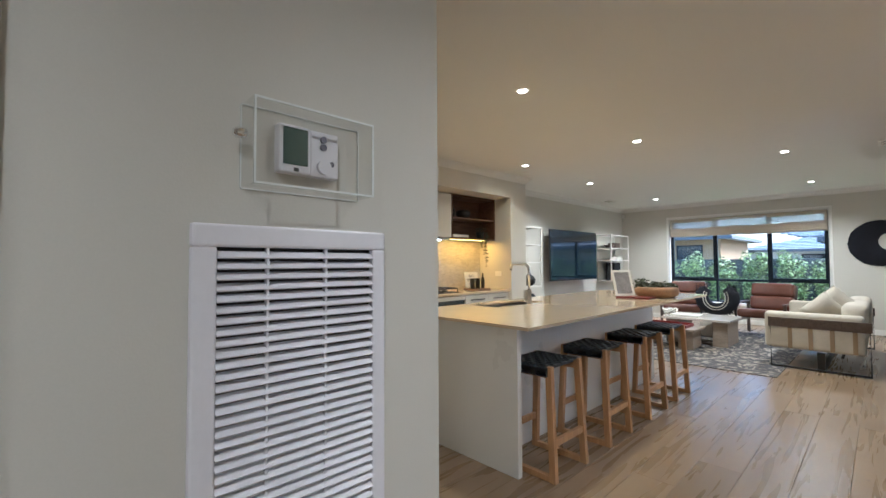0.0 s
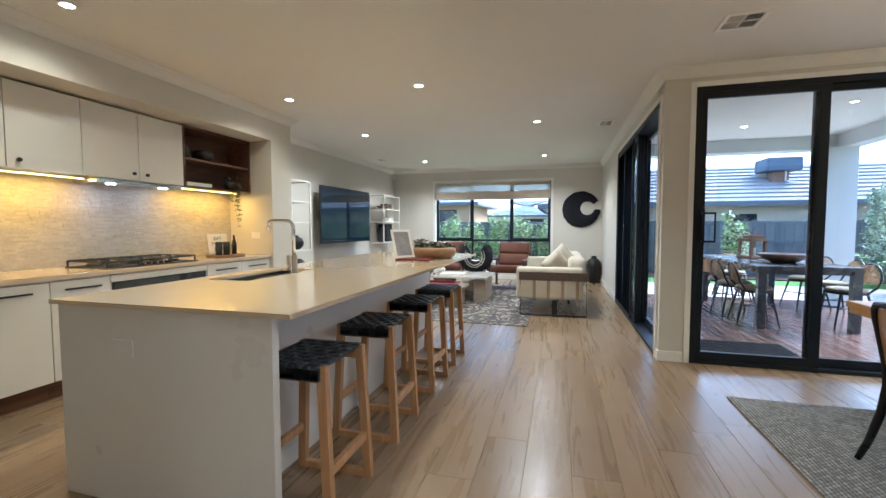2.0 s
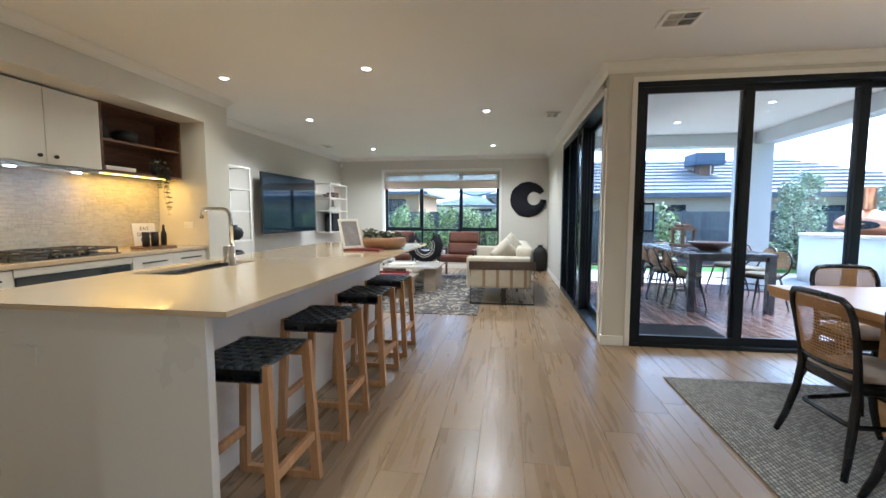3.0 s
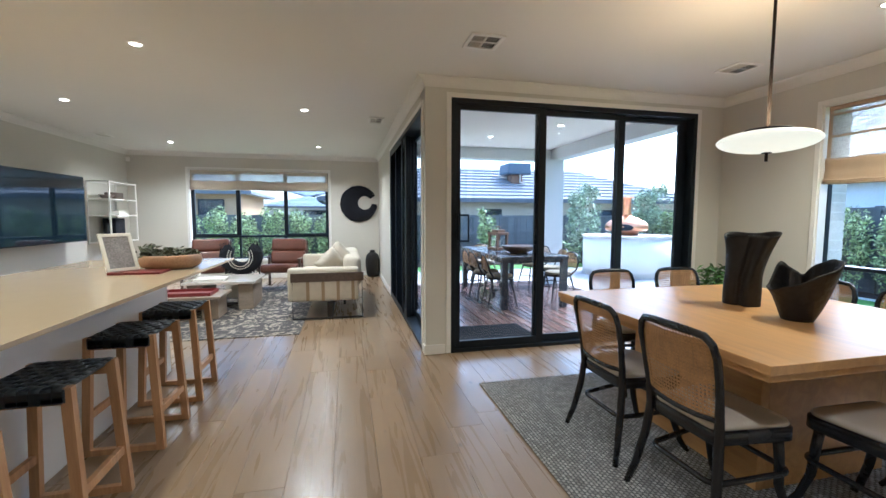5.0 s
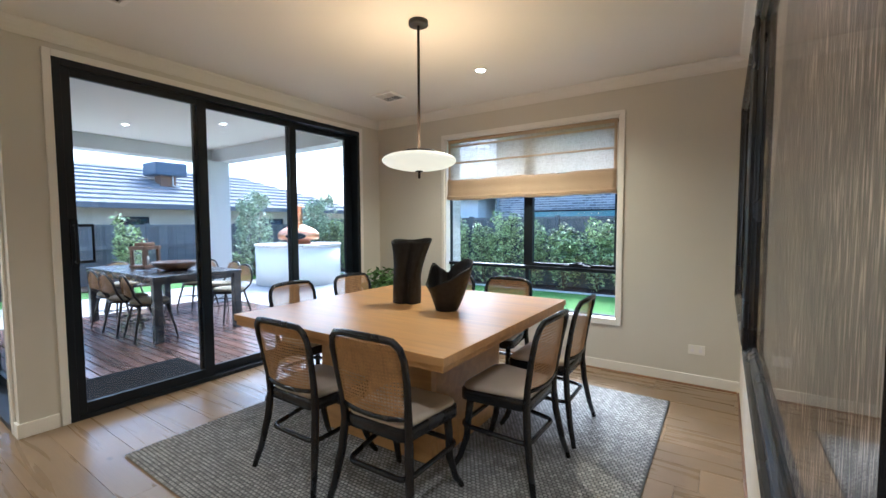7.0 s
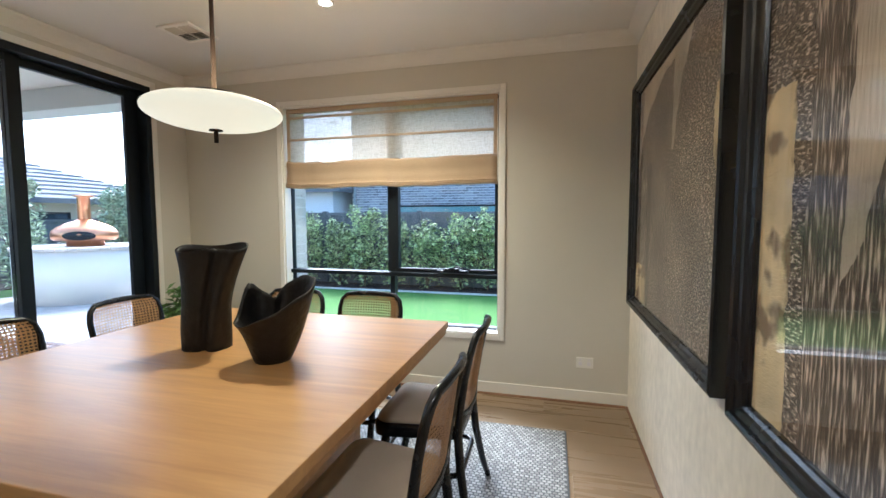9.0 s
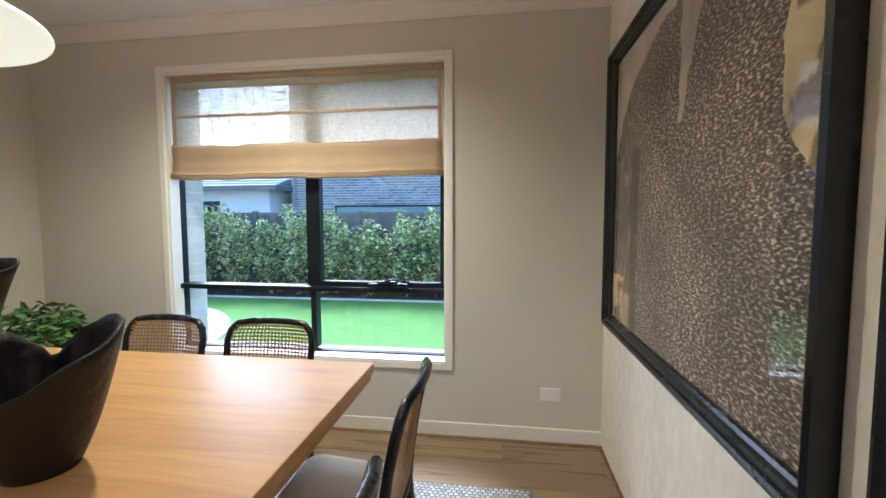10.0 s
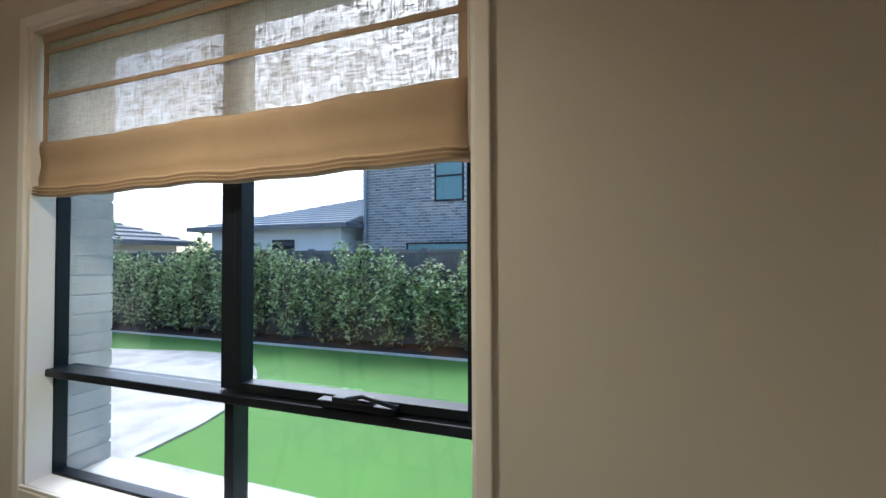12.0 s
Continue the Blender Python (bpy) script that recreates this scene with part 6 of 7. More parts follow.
turned("bottle", "slim green black bottle on the white shelf", "bottle", pose(10.95, 4.86, 0.90), [(0, 0), (0.045, 0), (0.05, 0.16), (0.02, 0.24), (0.02, 0.32), (0, 0.32)], M_BLACK)
tagged(pbox("box", (11.10, 11.42, 4.80, 5.0, 0.90, 1.30), M_WOOLBLACK, None, 0.006), "dark storage box on the white shelf", "box")

# coffee tables
ct = thing("coffee_table", "marble topped coffee table on travertine blocks", "coffee table", pose(8.95, 2.12, 0.009))
pbox("top", (0, 0.80, 0, 0.95, 0.375, 0.41), M_MARBLE, ct, 0.004)
pbox("block", (0.06, 0.74, 0.04, 0.24, 0, 0.374), M_TRAVERTINE, ct, 0.006)
pbox("block", (0.06, 0.74, 0.70, 0.90, 0, 0.374), M_TRAVERTINE, ct, 0.006)
ct2 = thing("coffee_table", "lower travertine coffee table with a tray", "coffee table", pose(8.35, 2.42, 0.009))
pbox("top", (0, 0.58, 0, 0.95, 0.275, 0.31), M_TRAVERTINE, ct2, 0.004)
pbox("block", (0.10, 0.50, 0.05, 0.25, 0, 0.274), M_TRAVERTINE, ct2, 0.006)
pbox("block", (0.10, 0.50, 0.68, 0.88, 0, 0.274), M_TRAVERTINE, ct2, 0.006)
tray = thing("tray", "dark red leather tray on the low coffee table", "tray", pose(8.42, 2.55, 0.32))
pbox("base", (0, 0.38, 0, 0.62, 0, 0.010), M_RED, tray)
bm = bmesh.new()
for d in ((0, 0.38, 0, 0.014), (0, 0.38, 0.606, 0.62), (0, 0.014, 0.014, 0.606), (0.366, 0.38, 0.014, 0.606)):
    bx(bm, *d, 0.010, 0.045, 0.002)
part("rim", bm, M_RED, tray)
tagged(pbox("book", (9.02, 9.30, 2.55, 2.95, 0.420, 0.455), M_PAPER, None, 0.003), "pale book stack on the marble coffee table", "book")
bm = bmesh.new()
rnd = random.Random(2)
for k in range(6):
    c0 = Vector((9.15 + rnd.uniform(-0.09, 0.09), 2.98 + rnd.uniform(-0.08, 0.08), 0.48 + rnd.uniform(-0.02, 0.06)))
    tube(bm, [c0 + Vector((0.05 * math.cos(a + k), 0.05 * math.sin(a + k), 0.02 * math.sin(2 * a))) for a in [2 * math.pi * i / 10 for i in range(10)]], 0.014, 6, True)
tagged(part("chain_ornament", bm, M_PAPER), "pale carved wooden chain ornament on the coffee table", "ornament")


def armchair():
    a = thing("armchair", "low cognac leather armchair with a dark timber frame", "armchair", None, "armchairs")
    for sx in (-1, 1):
        for y0, z1 in ((-0.30, 0.60), (0.30, 0.56)):
            pbox("leg", (sx * 0.36 - 0.02, sx * 0.36 + 0.02, y0 - 0.025, y0 + 0.025, 0, z1), M_SOFAWOOD, a, 0.004)
        pbox("armrest", (sx * 0.36 - 0.03, sx * 0.36 + 0.03, -0.36, 0.36, 0.56 if sx else 0, 0.585), M_SOFAWOOD, a, 0.006)
        pbox("side_rail", (sx * 0.36 - 0.015, sx * 0.36 + 0.015, -0.29, 0.29, 0.24, 0.29), M_SOFAWOOD, a, 0.003)
    soft("seat_cushion", -0.33, 0.33, -0.25, 0.38, 0.30, 0.45, 0.06, M_COGNAC, a, m=pose(0, 0, 0, 4))
    for k in range(2):
        soft("back_cushion", -0.32, 0.32, -0.09, 0.09, 0.0, 0.25, 0.06, M_COGNAC, a, m=pose(0, -0.30 - 0.07 * k, 0.42 + 0.235 * k, 14))
    bm = bmesh.new()
    bx(bm, -0.34, 0.34, -0.012, 0.012, 0, 0.5, 0.004, pose(0, -0.37, 0.38, 14))
    part("back_frame", bm, M_SOFAWOOD, a)
    return a


ac = armchair()
ac.matrix_basis = pose(10.85, 1.98, 0.0, 0, 0, 82)
copy_thing(ac, pose(11.0, 3.32, 0.0, 0, 0, 96))

# beaded collar on a stool
st = thing("beaded_collar", "black fringed collar with pale shell beads on a cream stool", "ornament", pose(10.15, 2.54, 0.0))
bm = bmesh.new()
lathe(bm, [(0, 0), (0.26, 0), (0.28, 0.04), (0.28, 0.34), (0.26, 0.38), (0, 0.38)], 32)
part("stool", bm, M_SOFA, st, "cream upholstered round stool")
bm = bmesh.new()
U = [(0.185 * math.cos(radians(a)), 0.68 + 0.20 * math.sin(radians(a))) for a in range(150, 391, 8)]
U = [(U[0][0] - 0.015, 0.87)] + U + [(U[-1][0] + 0.015, 0.87)]
tube(bm, [(-0.06, y * 1.25, z) for y, z in U], [0.06] + [0.105] * (len(U) - 2) + [0.045], 10)
rnd = random.Random(7)
for _ in range(1900):
    y, z = U[rnd.randrange(len(U))]
    p = Vector((-0.07 + rnd.uniform(-0.07, 0.05), y * 1.25 + rnd.uniform(-0.08, 0.08), z + rnd.uniform(-0.08, 0.06)))
    bm.faces.new([bm.verts.new(p + Vector((0, -0.004, 0))), bm.verts.new(p + Vector((0, 0.004, 0))), bm.verts.new(p + Vector((-0.01, y * 0.15, -0.075)))])
part("fringed_collar", bm, M_WOOLBLACK, st, "black fringed collar")
bm = bmesh.new()
lathe(bm, [(0, -0.011), (0.008, -0.007), (0.011, 0.0), (0.008, 0.007), (0, 0.011)], 8)
bead = part("shell_bead", bm, M_BEAD, st, "round pale shell bead")
first = True
for off in (-0.035, 0.005):
    for y, z in U[1:-1]:
        v = Vector((y, z - 0.68))
        v = v * (1 + off / v.length)
        b_ = bead if first else new("shell_bead", bead.data)
        first = False
        b_.parent = st
        b_.matrix_basis = pose(-0.165, v.x, 0.68 + v.y)
        tagged(b_, label="round pale shell bead")
for y in (-0.26, 0.26):
    pbox("stand_post", (-0.02, 0.01, y - 0.012, y + 0.012, 0.0, 0.70), M_BLACK, st, label="black metal stand post")

# security sensor
tagged(pbox("motion_sensor", (12.10, 12.16, 4.98, 5.04, 2.42, 2.50), M_TRIM, None, 0.008), "small white motion sensor in the living corner", "sensor")

# ---- outdoors: ground, deck, roofed terrace ----
structure(pbox("ground", (-300, 400, -350, 350, -0.36, -0.16), mat("far_ground", (0.12, 0.13, 0.08), 0.95, vary=0.3, scale=0.2, fine=6, bump=0.1)), "open ground of the suburb")
bm = bmesh.new()
bx(bm, -8, 14.45, -8.12, -3.62, -0.159, -0.125)
bx(bm, 11.0, 14.45, -3.62, 9, -0.159, -0.125)
structure(part("lawn", bm, M_LAWN), "bright green artificial lawn")
# paving with a rounded edge
def paving_edge(x):
    """Where the paving ends on its garden side."""
    if x < 6.602:
        return -4.47
    if x < 9.2:
        return -4.47 - 2.87 * math.sqrt(max(0.0, 1 - ((9.2 - x) / 2.6) ** 2))
    if x < 11.0:
        return -7.34 + 0.38 * (x - 9.2) / 1.8
    return -6.96 - 0.4 * math.sin(math.pi * min(1, (x - 11.0) / 2.0))


bm = bmesh.new()
edge = [[], [], [], []]
xs = [-4.0, 0.0, 3.0, 6.0, 6.601] + [6.602 + 0.06 * k for k in range(12)] + [7.40 + 0.125 * k for k in range(48)]
for x in xs:
    for row_, (yy, zz) in zip(edge, ((-3.60, -0.105), (paving_edge(x), -0.105), (paving_edge(x), -0.158), (-3.60, -0.158))):
        row_.append(bm.verts.new((x, yy, zz)))
for k in range(len(xs) - 1):
    for a in range(4):
        b = (a + 1) % 4
        bm.faces.new((edge[a][k], edge[a][k + 1], edge[b][k + 1], edge[b][k]))
bm.faces.new([edge[a][0] for a in range(4)])
bm.faces.new([edge[a][-1] for a in (3, 2, 1, 0)])
bx(bm, 10.96, 13.27, -3.595, 2.0, -0.158, -0.105)
structure(part("paving", bm, M_AGG), "pale exposed aggregate concrete paving")
structure(pbox("kerb", (-8, 14.48, -8.15, -8.12, -0.159, -0.09), M_RENDER), "thin pale edging between lawn and garden bed")
structure(pbox("garden_bed", (-8, 15.5, -8.9, -8.15, -0.159, -0.10), M_SOIL), "dark bark mulch bed under the hedge")
structure(pbox("garden_bed", (14.48, 15.45, -8.15, 9, -0.159, -0.10), M_SOIL), "dark bark mulch bed along the far fence")

terrace_roof = structure(pbox("ceiling_terrace", (6.75, 10.95, -3.60, -0.15, 2.72, 2.85), M_CEIL), "white ceiling of the covered deck")
structure(pbox("beam", (10.62, 10.95, -3.60, -0.15, 2.50, 2.72), M_RENDER, None, 0.004), "pale rendered beam over the terrace edge")
structure(pbox("beam", (6.75, 10.62, -3.60, -3.32, 2.50, 2.72), M_RENDER, None, 0.004), "pale rendered beam over the terrace side")
structure(pbox("column", (10.42, 10.86, -3.52, -3.08, -0.10, 2.50), M_RENDER, None, 0.006), "square pale rendered terrace column")

# neighbouring fences
def paling_fence(name, axis, at, u0, u1, top, label):
    f = thing(name, label, "fence")
    n = int(round((u1 - u0) / 2.4))
    shared = None
    for i in range(n + 1):
        u = u0 + (u1 - u0) * i / n
        d = (u - 0.05, u + 0.05, at - 0.05, at + 0.05) if axis == "y" else (at - 0.05, at + 0.05, u - 0.05, u + 0.05)
        pbox("post", (*d, -0.16, top + 0.03), M_FENCE, f, 0.004)
    for i in range(n):
        a, b = u0 + (u1 - u0) * i / n + 0.05, u0 + (u1 - u0) * (i + 1) / n - 0.05
        k = int((b - a) / 0.105)
        if shared is None:
            hw = (b - a) / k / 2 + 0.006
            shared = pbox("paling", (-hw, hw, -0.007, 0.007, -0.14, top - 0.06), M_FENCE, f).data
            bpy.data.objects.remove(f.children[-1])
        for j in range(k):
            p, o = a + (b - a) * (j + 0.5) / k, 0.008 if j % 2 else -0.008
            pal = new("paling", shared)
            pal.parent = f
            pal.matrix_basis = pose(p, at + o, 0) if axis == "y" else pose(at + o, p, 0, 0, 0, 90)
            tagged(pal)
        for z0, z1, w in ((top - 0.06, top, 0.035), (top - 0.62, top - 0.53, 0.03), (0.05, 0.14, 0.03)):
            d = (a, b, at - w, at + w) if axis == "y" else (at - w, at + w, a, b)
            pbox("rail", (*d, z0, z1), M_FENCE, f)
    return f


paling_fence("garden_fence", "y", -8.96, -7.9, 15.4, 1.53, "charcoal painted timber paling fence behind the hedge")
paling_fence("garden_fence", "x", 15.52, -8.9, 12.7, 1.38, "charcoal painted timber paling fence along the far side of the garden")

# hedge and garden plants
def shrub(name, label, h, r, n, size, material, seed, category="shrub", group=""):
    t_ = thing(name, label, category, None, group)
    bm = bmesh.new()
    rnd = random.Random(seed)
    for k in range(5):
        a = k * 1.256 + rnd.random()
        tube(bm, [(0, 0, -0.02), (0.06 * math.cos(a), 0.06 * math.sin(a), h * 0.3), (r * 0.5 * math.cos(a), r * 0.5 * math.sin(a), h * 0.75)], [0.014, 0.010, 0.004], 5)
    part("stems", bm, M_BARK, t_)
    bm = bmesh.new()
    leafy(bm, (0, 0, h * 0.52), r, r * 0.8, h * 0.50, n, size, seed, shell=0.25)
    for k in range(9):
        a = rnd.uniform(0, 6.28)
        leafy(bm, (r * 0.55 * math.cos(a), r * 0.5 * math.sin(a), h * rnd.uniform(0.35, 0.98)), 0.16, 0.14, 0.20, int(n / 14), size, seed + k, shell=0.1)
    part("crown", bm, material, t_)
    return t_


rnd = random.Random(31)
protos = [shrub("hedge_shrub", "dense mid green hedge shrub in front of the charcoal fence", 1.50, 0.40, 2000, 0.045, M_HEDGE, s, "hedge", "hedge along the fence") for s in (3, 14, 27)]
for k in range(24):
    m = pose(-2.6 + 0.70 * k + rnd.uniform(-0.08, 0.08), -8.52 + rnd.uniform(-0.06, 0.06), -0.10, 0, 0, rnd.uniform(0, 360)) @ Matrix.Diagonal((rnd.uniform(0.85, 1.15), 1, rnd.uniform(0.92, 1.16), 1))
    if k < 3:
        protos[k].matrix_basis = m
    else:
        o = copy_thing(protos[k % 3], m)
for k in range(12):
    copy_thing(protos[k % 3], pose(14.95 + rnd.uniform(-0.08, 0.08), -0.8 + 0.72 * k, -0.10, 0, 0, rnd.uniform(0, 360)))
olive = shrub("olive_tree", "grey green feathery olive tree by the fence", 2.35, 0.62, 3600, 0.055, M_OLIVE, 5, "tree")
olive.matrix_basis = pose(14.2, -6.3, -0.1)
copy_thing(olive, pose(13.6, -8.2, -0.1, 0, 0, 70))["label"] = "grey green feathery young tree beside the oven"
sh = shrub("garden_shrub", "bright green upright shrub by the fence", 1.6, 0.38, 1200, 0.06, M_HEDGE, 8)
sh.matrix_basis = pose(14.6, -3.35, -0.1)
copy_thing(sh, pose(14.6, -7.3, -0.1, 0, 0, 100) @ Matrix.Diagonal((1.5, 1.5, 0.55, 1)))
copy_thing(sh, pose(13.9, -5.3, -0.1, 0, 0, 20) @ Matrix.Diagonal((1.6, 1.6, 0.5, 1)))

# outdoor oven
ov = thing("pizza_oven", "copper domed outdoor pizza oven on a round white rendered base", "outdoor oven", pose(11.9, -6.12, -0.105))
bm = bmesh.new()
lathe(bm, [(0, 0), (1.03, 0), (1.03, 0.93), (0, 0.93)], 64)
part("base", bm, M_OVENRENDER, ov, "round white rendered base")
bm = bmesh.new()
for i in range(44):
    a0, a1 = 2 * math.pi * i / 44, 2 * math.pi * (i + 0.93) / 44
    loops = []
    for a in (a0, (a0 + a1) / 2, a1):
        c_, s_ = math.cos(a), math.sin(a)
        loops.append([Vector((r * c_, r * s_, z)) for r, z in ((0.84, 0.93), (1.055, 0.93), (1.06, 0.985), (0.84, 0.99))])
    rings(bm, loops, True, False, False)
part("cap_bricks", bm, M_CAPSTONE, ov, "pale brick capping")
bm = bmesh.new()
lathe(bm, [(0, 0.93), (0.84, 0.93), (0.84, 0.975), (0, 0.975)], 48)
part("hearth", bm, M_RENDER, ov)
bm = bmesh.new()
lathe(bm, [(0, 0.976), (0.29, 0.976), (0.28, 1.07), (0.46, 1.09), (0.50, 1.12), (0.51, 1.20), (0.485, 1.27), (0.41, 1.34), (0.28, 1.41), (0.15, 1.455), (0.105, 1.48), (0, 1.48)], 40)
part("dome", bm, M_COPPER, ov, "hammered copper dome")
bm = bmesh.new()
lathe(bm, [(0, 1.475), (0.10, 1.475), (0.098, 1.50), (0.098, 1.90), (0.16, 1.92), (0.16, 1.935), (0, 1.95)], 20)
part("chimney", bm, M_COPPER, ov, "copper chimney")
# flat black disc on the closed dome, painted shade for the opening
bm = bmesh.new()
lathe(bm, [(0, -0.01), (0.16, -0.01), (0.16, 0.02), (0, 0.02)], 20)
bmesh.ops.transform(bm, matrix=pose(-0.347, 0.347, 1.18) @ pose(0, 0, 0, 0, 0, 135) @ pose(0, 0, 0, 0, 78, 0) @ Matrix.Diagonal((0.50, 1.5, 1, 1)), verts=bm.verts)
part("oven_mouth", bm, M_SHADEBLACK, ov)

# outdoor dining set
ot = thing("outdoor_table", "long graphite metal outdoor dining table", "table", pose(8.30, -2.46, -0.04))
pbox("tabletop", (0, 2.20, 0, 1.08, 0.745, 0.79), M_OUTTABLE, ot, 0.004)
pbox("apron", (0.05, 2.15, 0.05, 1.03, 0.69, 0.744), M_OUTTABLE, ot)
for x in (0.01, 2.10):
    for y in (0.01, 0.98):
        pbox("leg", (x, x + 0.09, y, y + 0.09, 0, 0.744), M_OUTTABLE, ot, 0.003)


def outdoor_chair():
    c = thing("outdoor_chair", "black framed outdoor chair with a round cane back and khaki cushion", "chair", None, "chairs round the outdoor table")
    bm = bmesh.new()
    lathe(bm, [(0, 0.42), (0.21, 0.42), (0.225, 0.435), (0.21, 0.45), (0, 0.45)], 24)
    part("seat", bm, M_BLACK, c)
    bm = bmesh.new()
    lathe(bm, [(0, 0.45), (0.20, 0.45), (0.215, 0.47), (0.19, 0.49), (0, 0.495)], 24)
    part("cushion", bm, M_KHAKI, c, "khaki round seat cushion")
    for sx in (-1, 1):
        for sy in (-1, 1):
            bm = bmesh.new()
            tube(bm, [(sx * 0.15, sy * 0.14, 0.43), (sx * 0.19, sy * 0.19, 0.2), (sx * 0.22, sy * 0.23, 0.0)], [0.015, 0.013, 0.010], 6)
            part("leg", bm, M_BLACK, c)
    bm = bmesh.new()
    tube(bm, [(-0.18, -0.18, 0.22), (0.18, 0.18, 0.22)], 0.008, 6)
    tube(bm, [(-0.18, 0.18, 0.23), (0.18, -0.18, 0.23)], 0.008, 6)
    part("cross_stretcher", bm, M_BLACK, c)
    pts = [(-0.17, -0.12, 0.43)] + [(-0.225 * math.cos(radians(a)), -0.19 - 0.05 * math.sin(radians(a)) - 0.03, 0.60 + 0.20 * math.sin(radians(a))) for a in range(-20, 201, 14)] + [(0.17, -0.12, 0.43)]
    bm = bmesh.new()
    tube(bm, pts, 0.013, 8)
    part("back_hoop", bm, M_BLACK, c)
    bm = bmesh.new()
    for i in range(14):
        z = 0.56 + 0.225 * (i + 0.5) / 14
        hw = 0.215 * math.sqrt(max(0.05, 1 - ((z - 0.60) / 0.205) ** 2)) if z > 0.6 else 0.21
        tube(bm, [(-hw, -0.215, z), (0, -0.25, z), (hw, -0.215, z)], 0.0045, 4)
    for i in range(-5, 6):
        x = i * 0.036
        tube(bm, [(x, -0.235, 0.55), (x, -0.25, 0.60 + 0.19 * math.sqrt(max(0, 1 - (x / 0.22) ** 2)))], 0.0035, 4)
    part("cane_back", bm, M_CANE, c)
    return c


oc = outdoor_chair()
for k, (x, y, r) in enumerate(((8.72, -1.50, 174), (9.24, -1.46, 182), (9.78, -1.50, 180), (8.80, -2.55, 2), (9.50, -2.78, -5), (10.12, -2.74, 4), (10.78, -1.95, 92))):
    m = pose(x, y, -0.04, 0, 0, r)
    if k == 0:
        oc.matrix_basis = m
    else:
        copy_thing(oc, m)
turned("fruit_bowl", "wide shallow dark bowl on the outdoor table", "bowl", pose(8.95, -1.92, 0.75), [(0, 0), (0.12, 0), (0.24, 0.06), (0.29, 0.12), (0.27, 0.12), (0.12, 0.03), (0, 0.025)], M_WALNUT, 36)
lan = thing("lantern", "brown terracotta lantern on the outdoor table", "lantern", pose(9.75, -1.86, 0.75, 0, 0, 20))
for sx in (-0.13, 0.09):
    for sy in (-0.13, 0.09):
        pbox("post", (sx, sx + 0.04, sy, sy + 0.04, 0.04, 0.26), M_RUSTY, lan, 0.004)
pbox("base", (-0.14, 0.14, -0.14, 0.14, 0, 0.04), M_RUSTY, lan, 0.006)
pbox("lid", (-0.14, 0.14, -0.14, 0.14, 0.26, 0.31), M_RUSTY, lan, 0.006)
pbox("cap", (-0.09, 0.09, -0.09, 0.09, 0.311, 0.36), M_RUSTY, lan, 0.012)
bm = bmesh.new()
tube(bm, [(-0.05, 0, 0.36), (-0.045, 0, 0.41), (0.045, 0, 0.41), (0.05, 0, 0.36)], 0.008, 8)
part("carry_handle", bm, M_RUSTY, lan)
for d in ((-0.118, -0.112, -0.09, 0.09), (0.112, 0.118, -0.09, 0.09), (-0.09, 0.09, -0.118, -0.112), (-0.09, 0.09, 0.112, 0.118)):
    g = pbox("pane", (*d, 0.042, 0.258), M_PANE, lan)
    g.visible_shadow = False
bm = bmesh.new()
lathe(bm, [(0, 0.041), (0.045, 0.041), (0.045, 0.16), (0, 0.165)], 20)
part("candle", bm, M_PAPER, lan, "thick pale candle")
tagged(pbox("door_mat", (6.84, 7.52, -1.28, -0.32, -0.039, -0.022), M_MATBLACK, None, 0.004), "charcoal coir mat on the deck outside the sliding door", "door mat")

# ---- neighbouring houses ----
def hip_roof(bm, x0, x1, y0, y1, z0, z1, ridge_axis, step=0.33, hip=1.0, low_end=1.0):
    """Courses of tiles climbing to a ridge, each course a slab proud of the next."""
    run = (x1 - x0) / 2 if ridge_axis == "y" else (y1 - y0) / 2
    n = max(4, int(run / step))
    for i in range(n):
        a, b = run * i / n, run * (i + 1.15) / n
        za, zb = z0 + (z1 - z0) * i / n, z0 + (z1 - z0) * (i + 1.15) / n
        def rect(o, z):
            ox, oy = (o, o * hip) if ridge_axis == "y" else (o * hip, o)
            return [Vector((x0 + ox * low_end, y0 + oy, z)), Vector((x1 - ox, y0 + oy, z)), Vector((x1 - ox, y1 - oy, z)), Vector((x0 + ox * low_end, y1 - oy, z))]
        b = min(b, run - 0.01)
        rings(bm, [rect(a, za), rect(a, za + 0.06), rect(b, zb + 0.005), rect(b, zb - 0.03)], True, False, False)


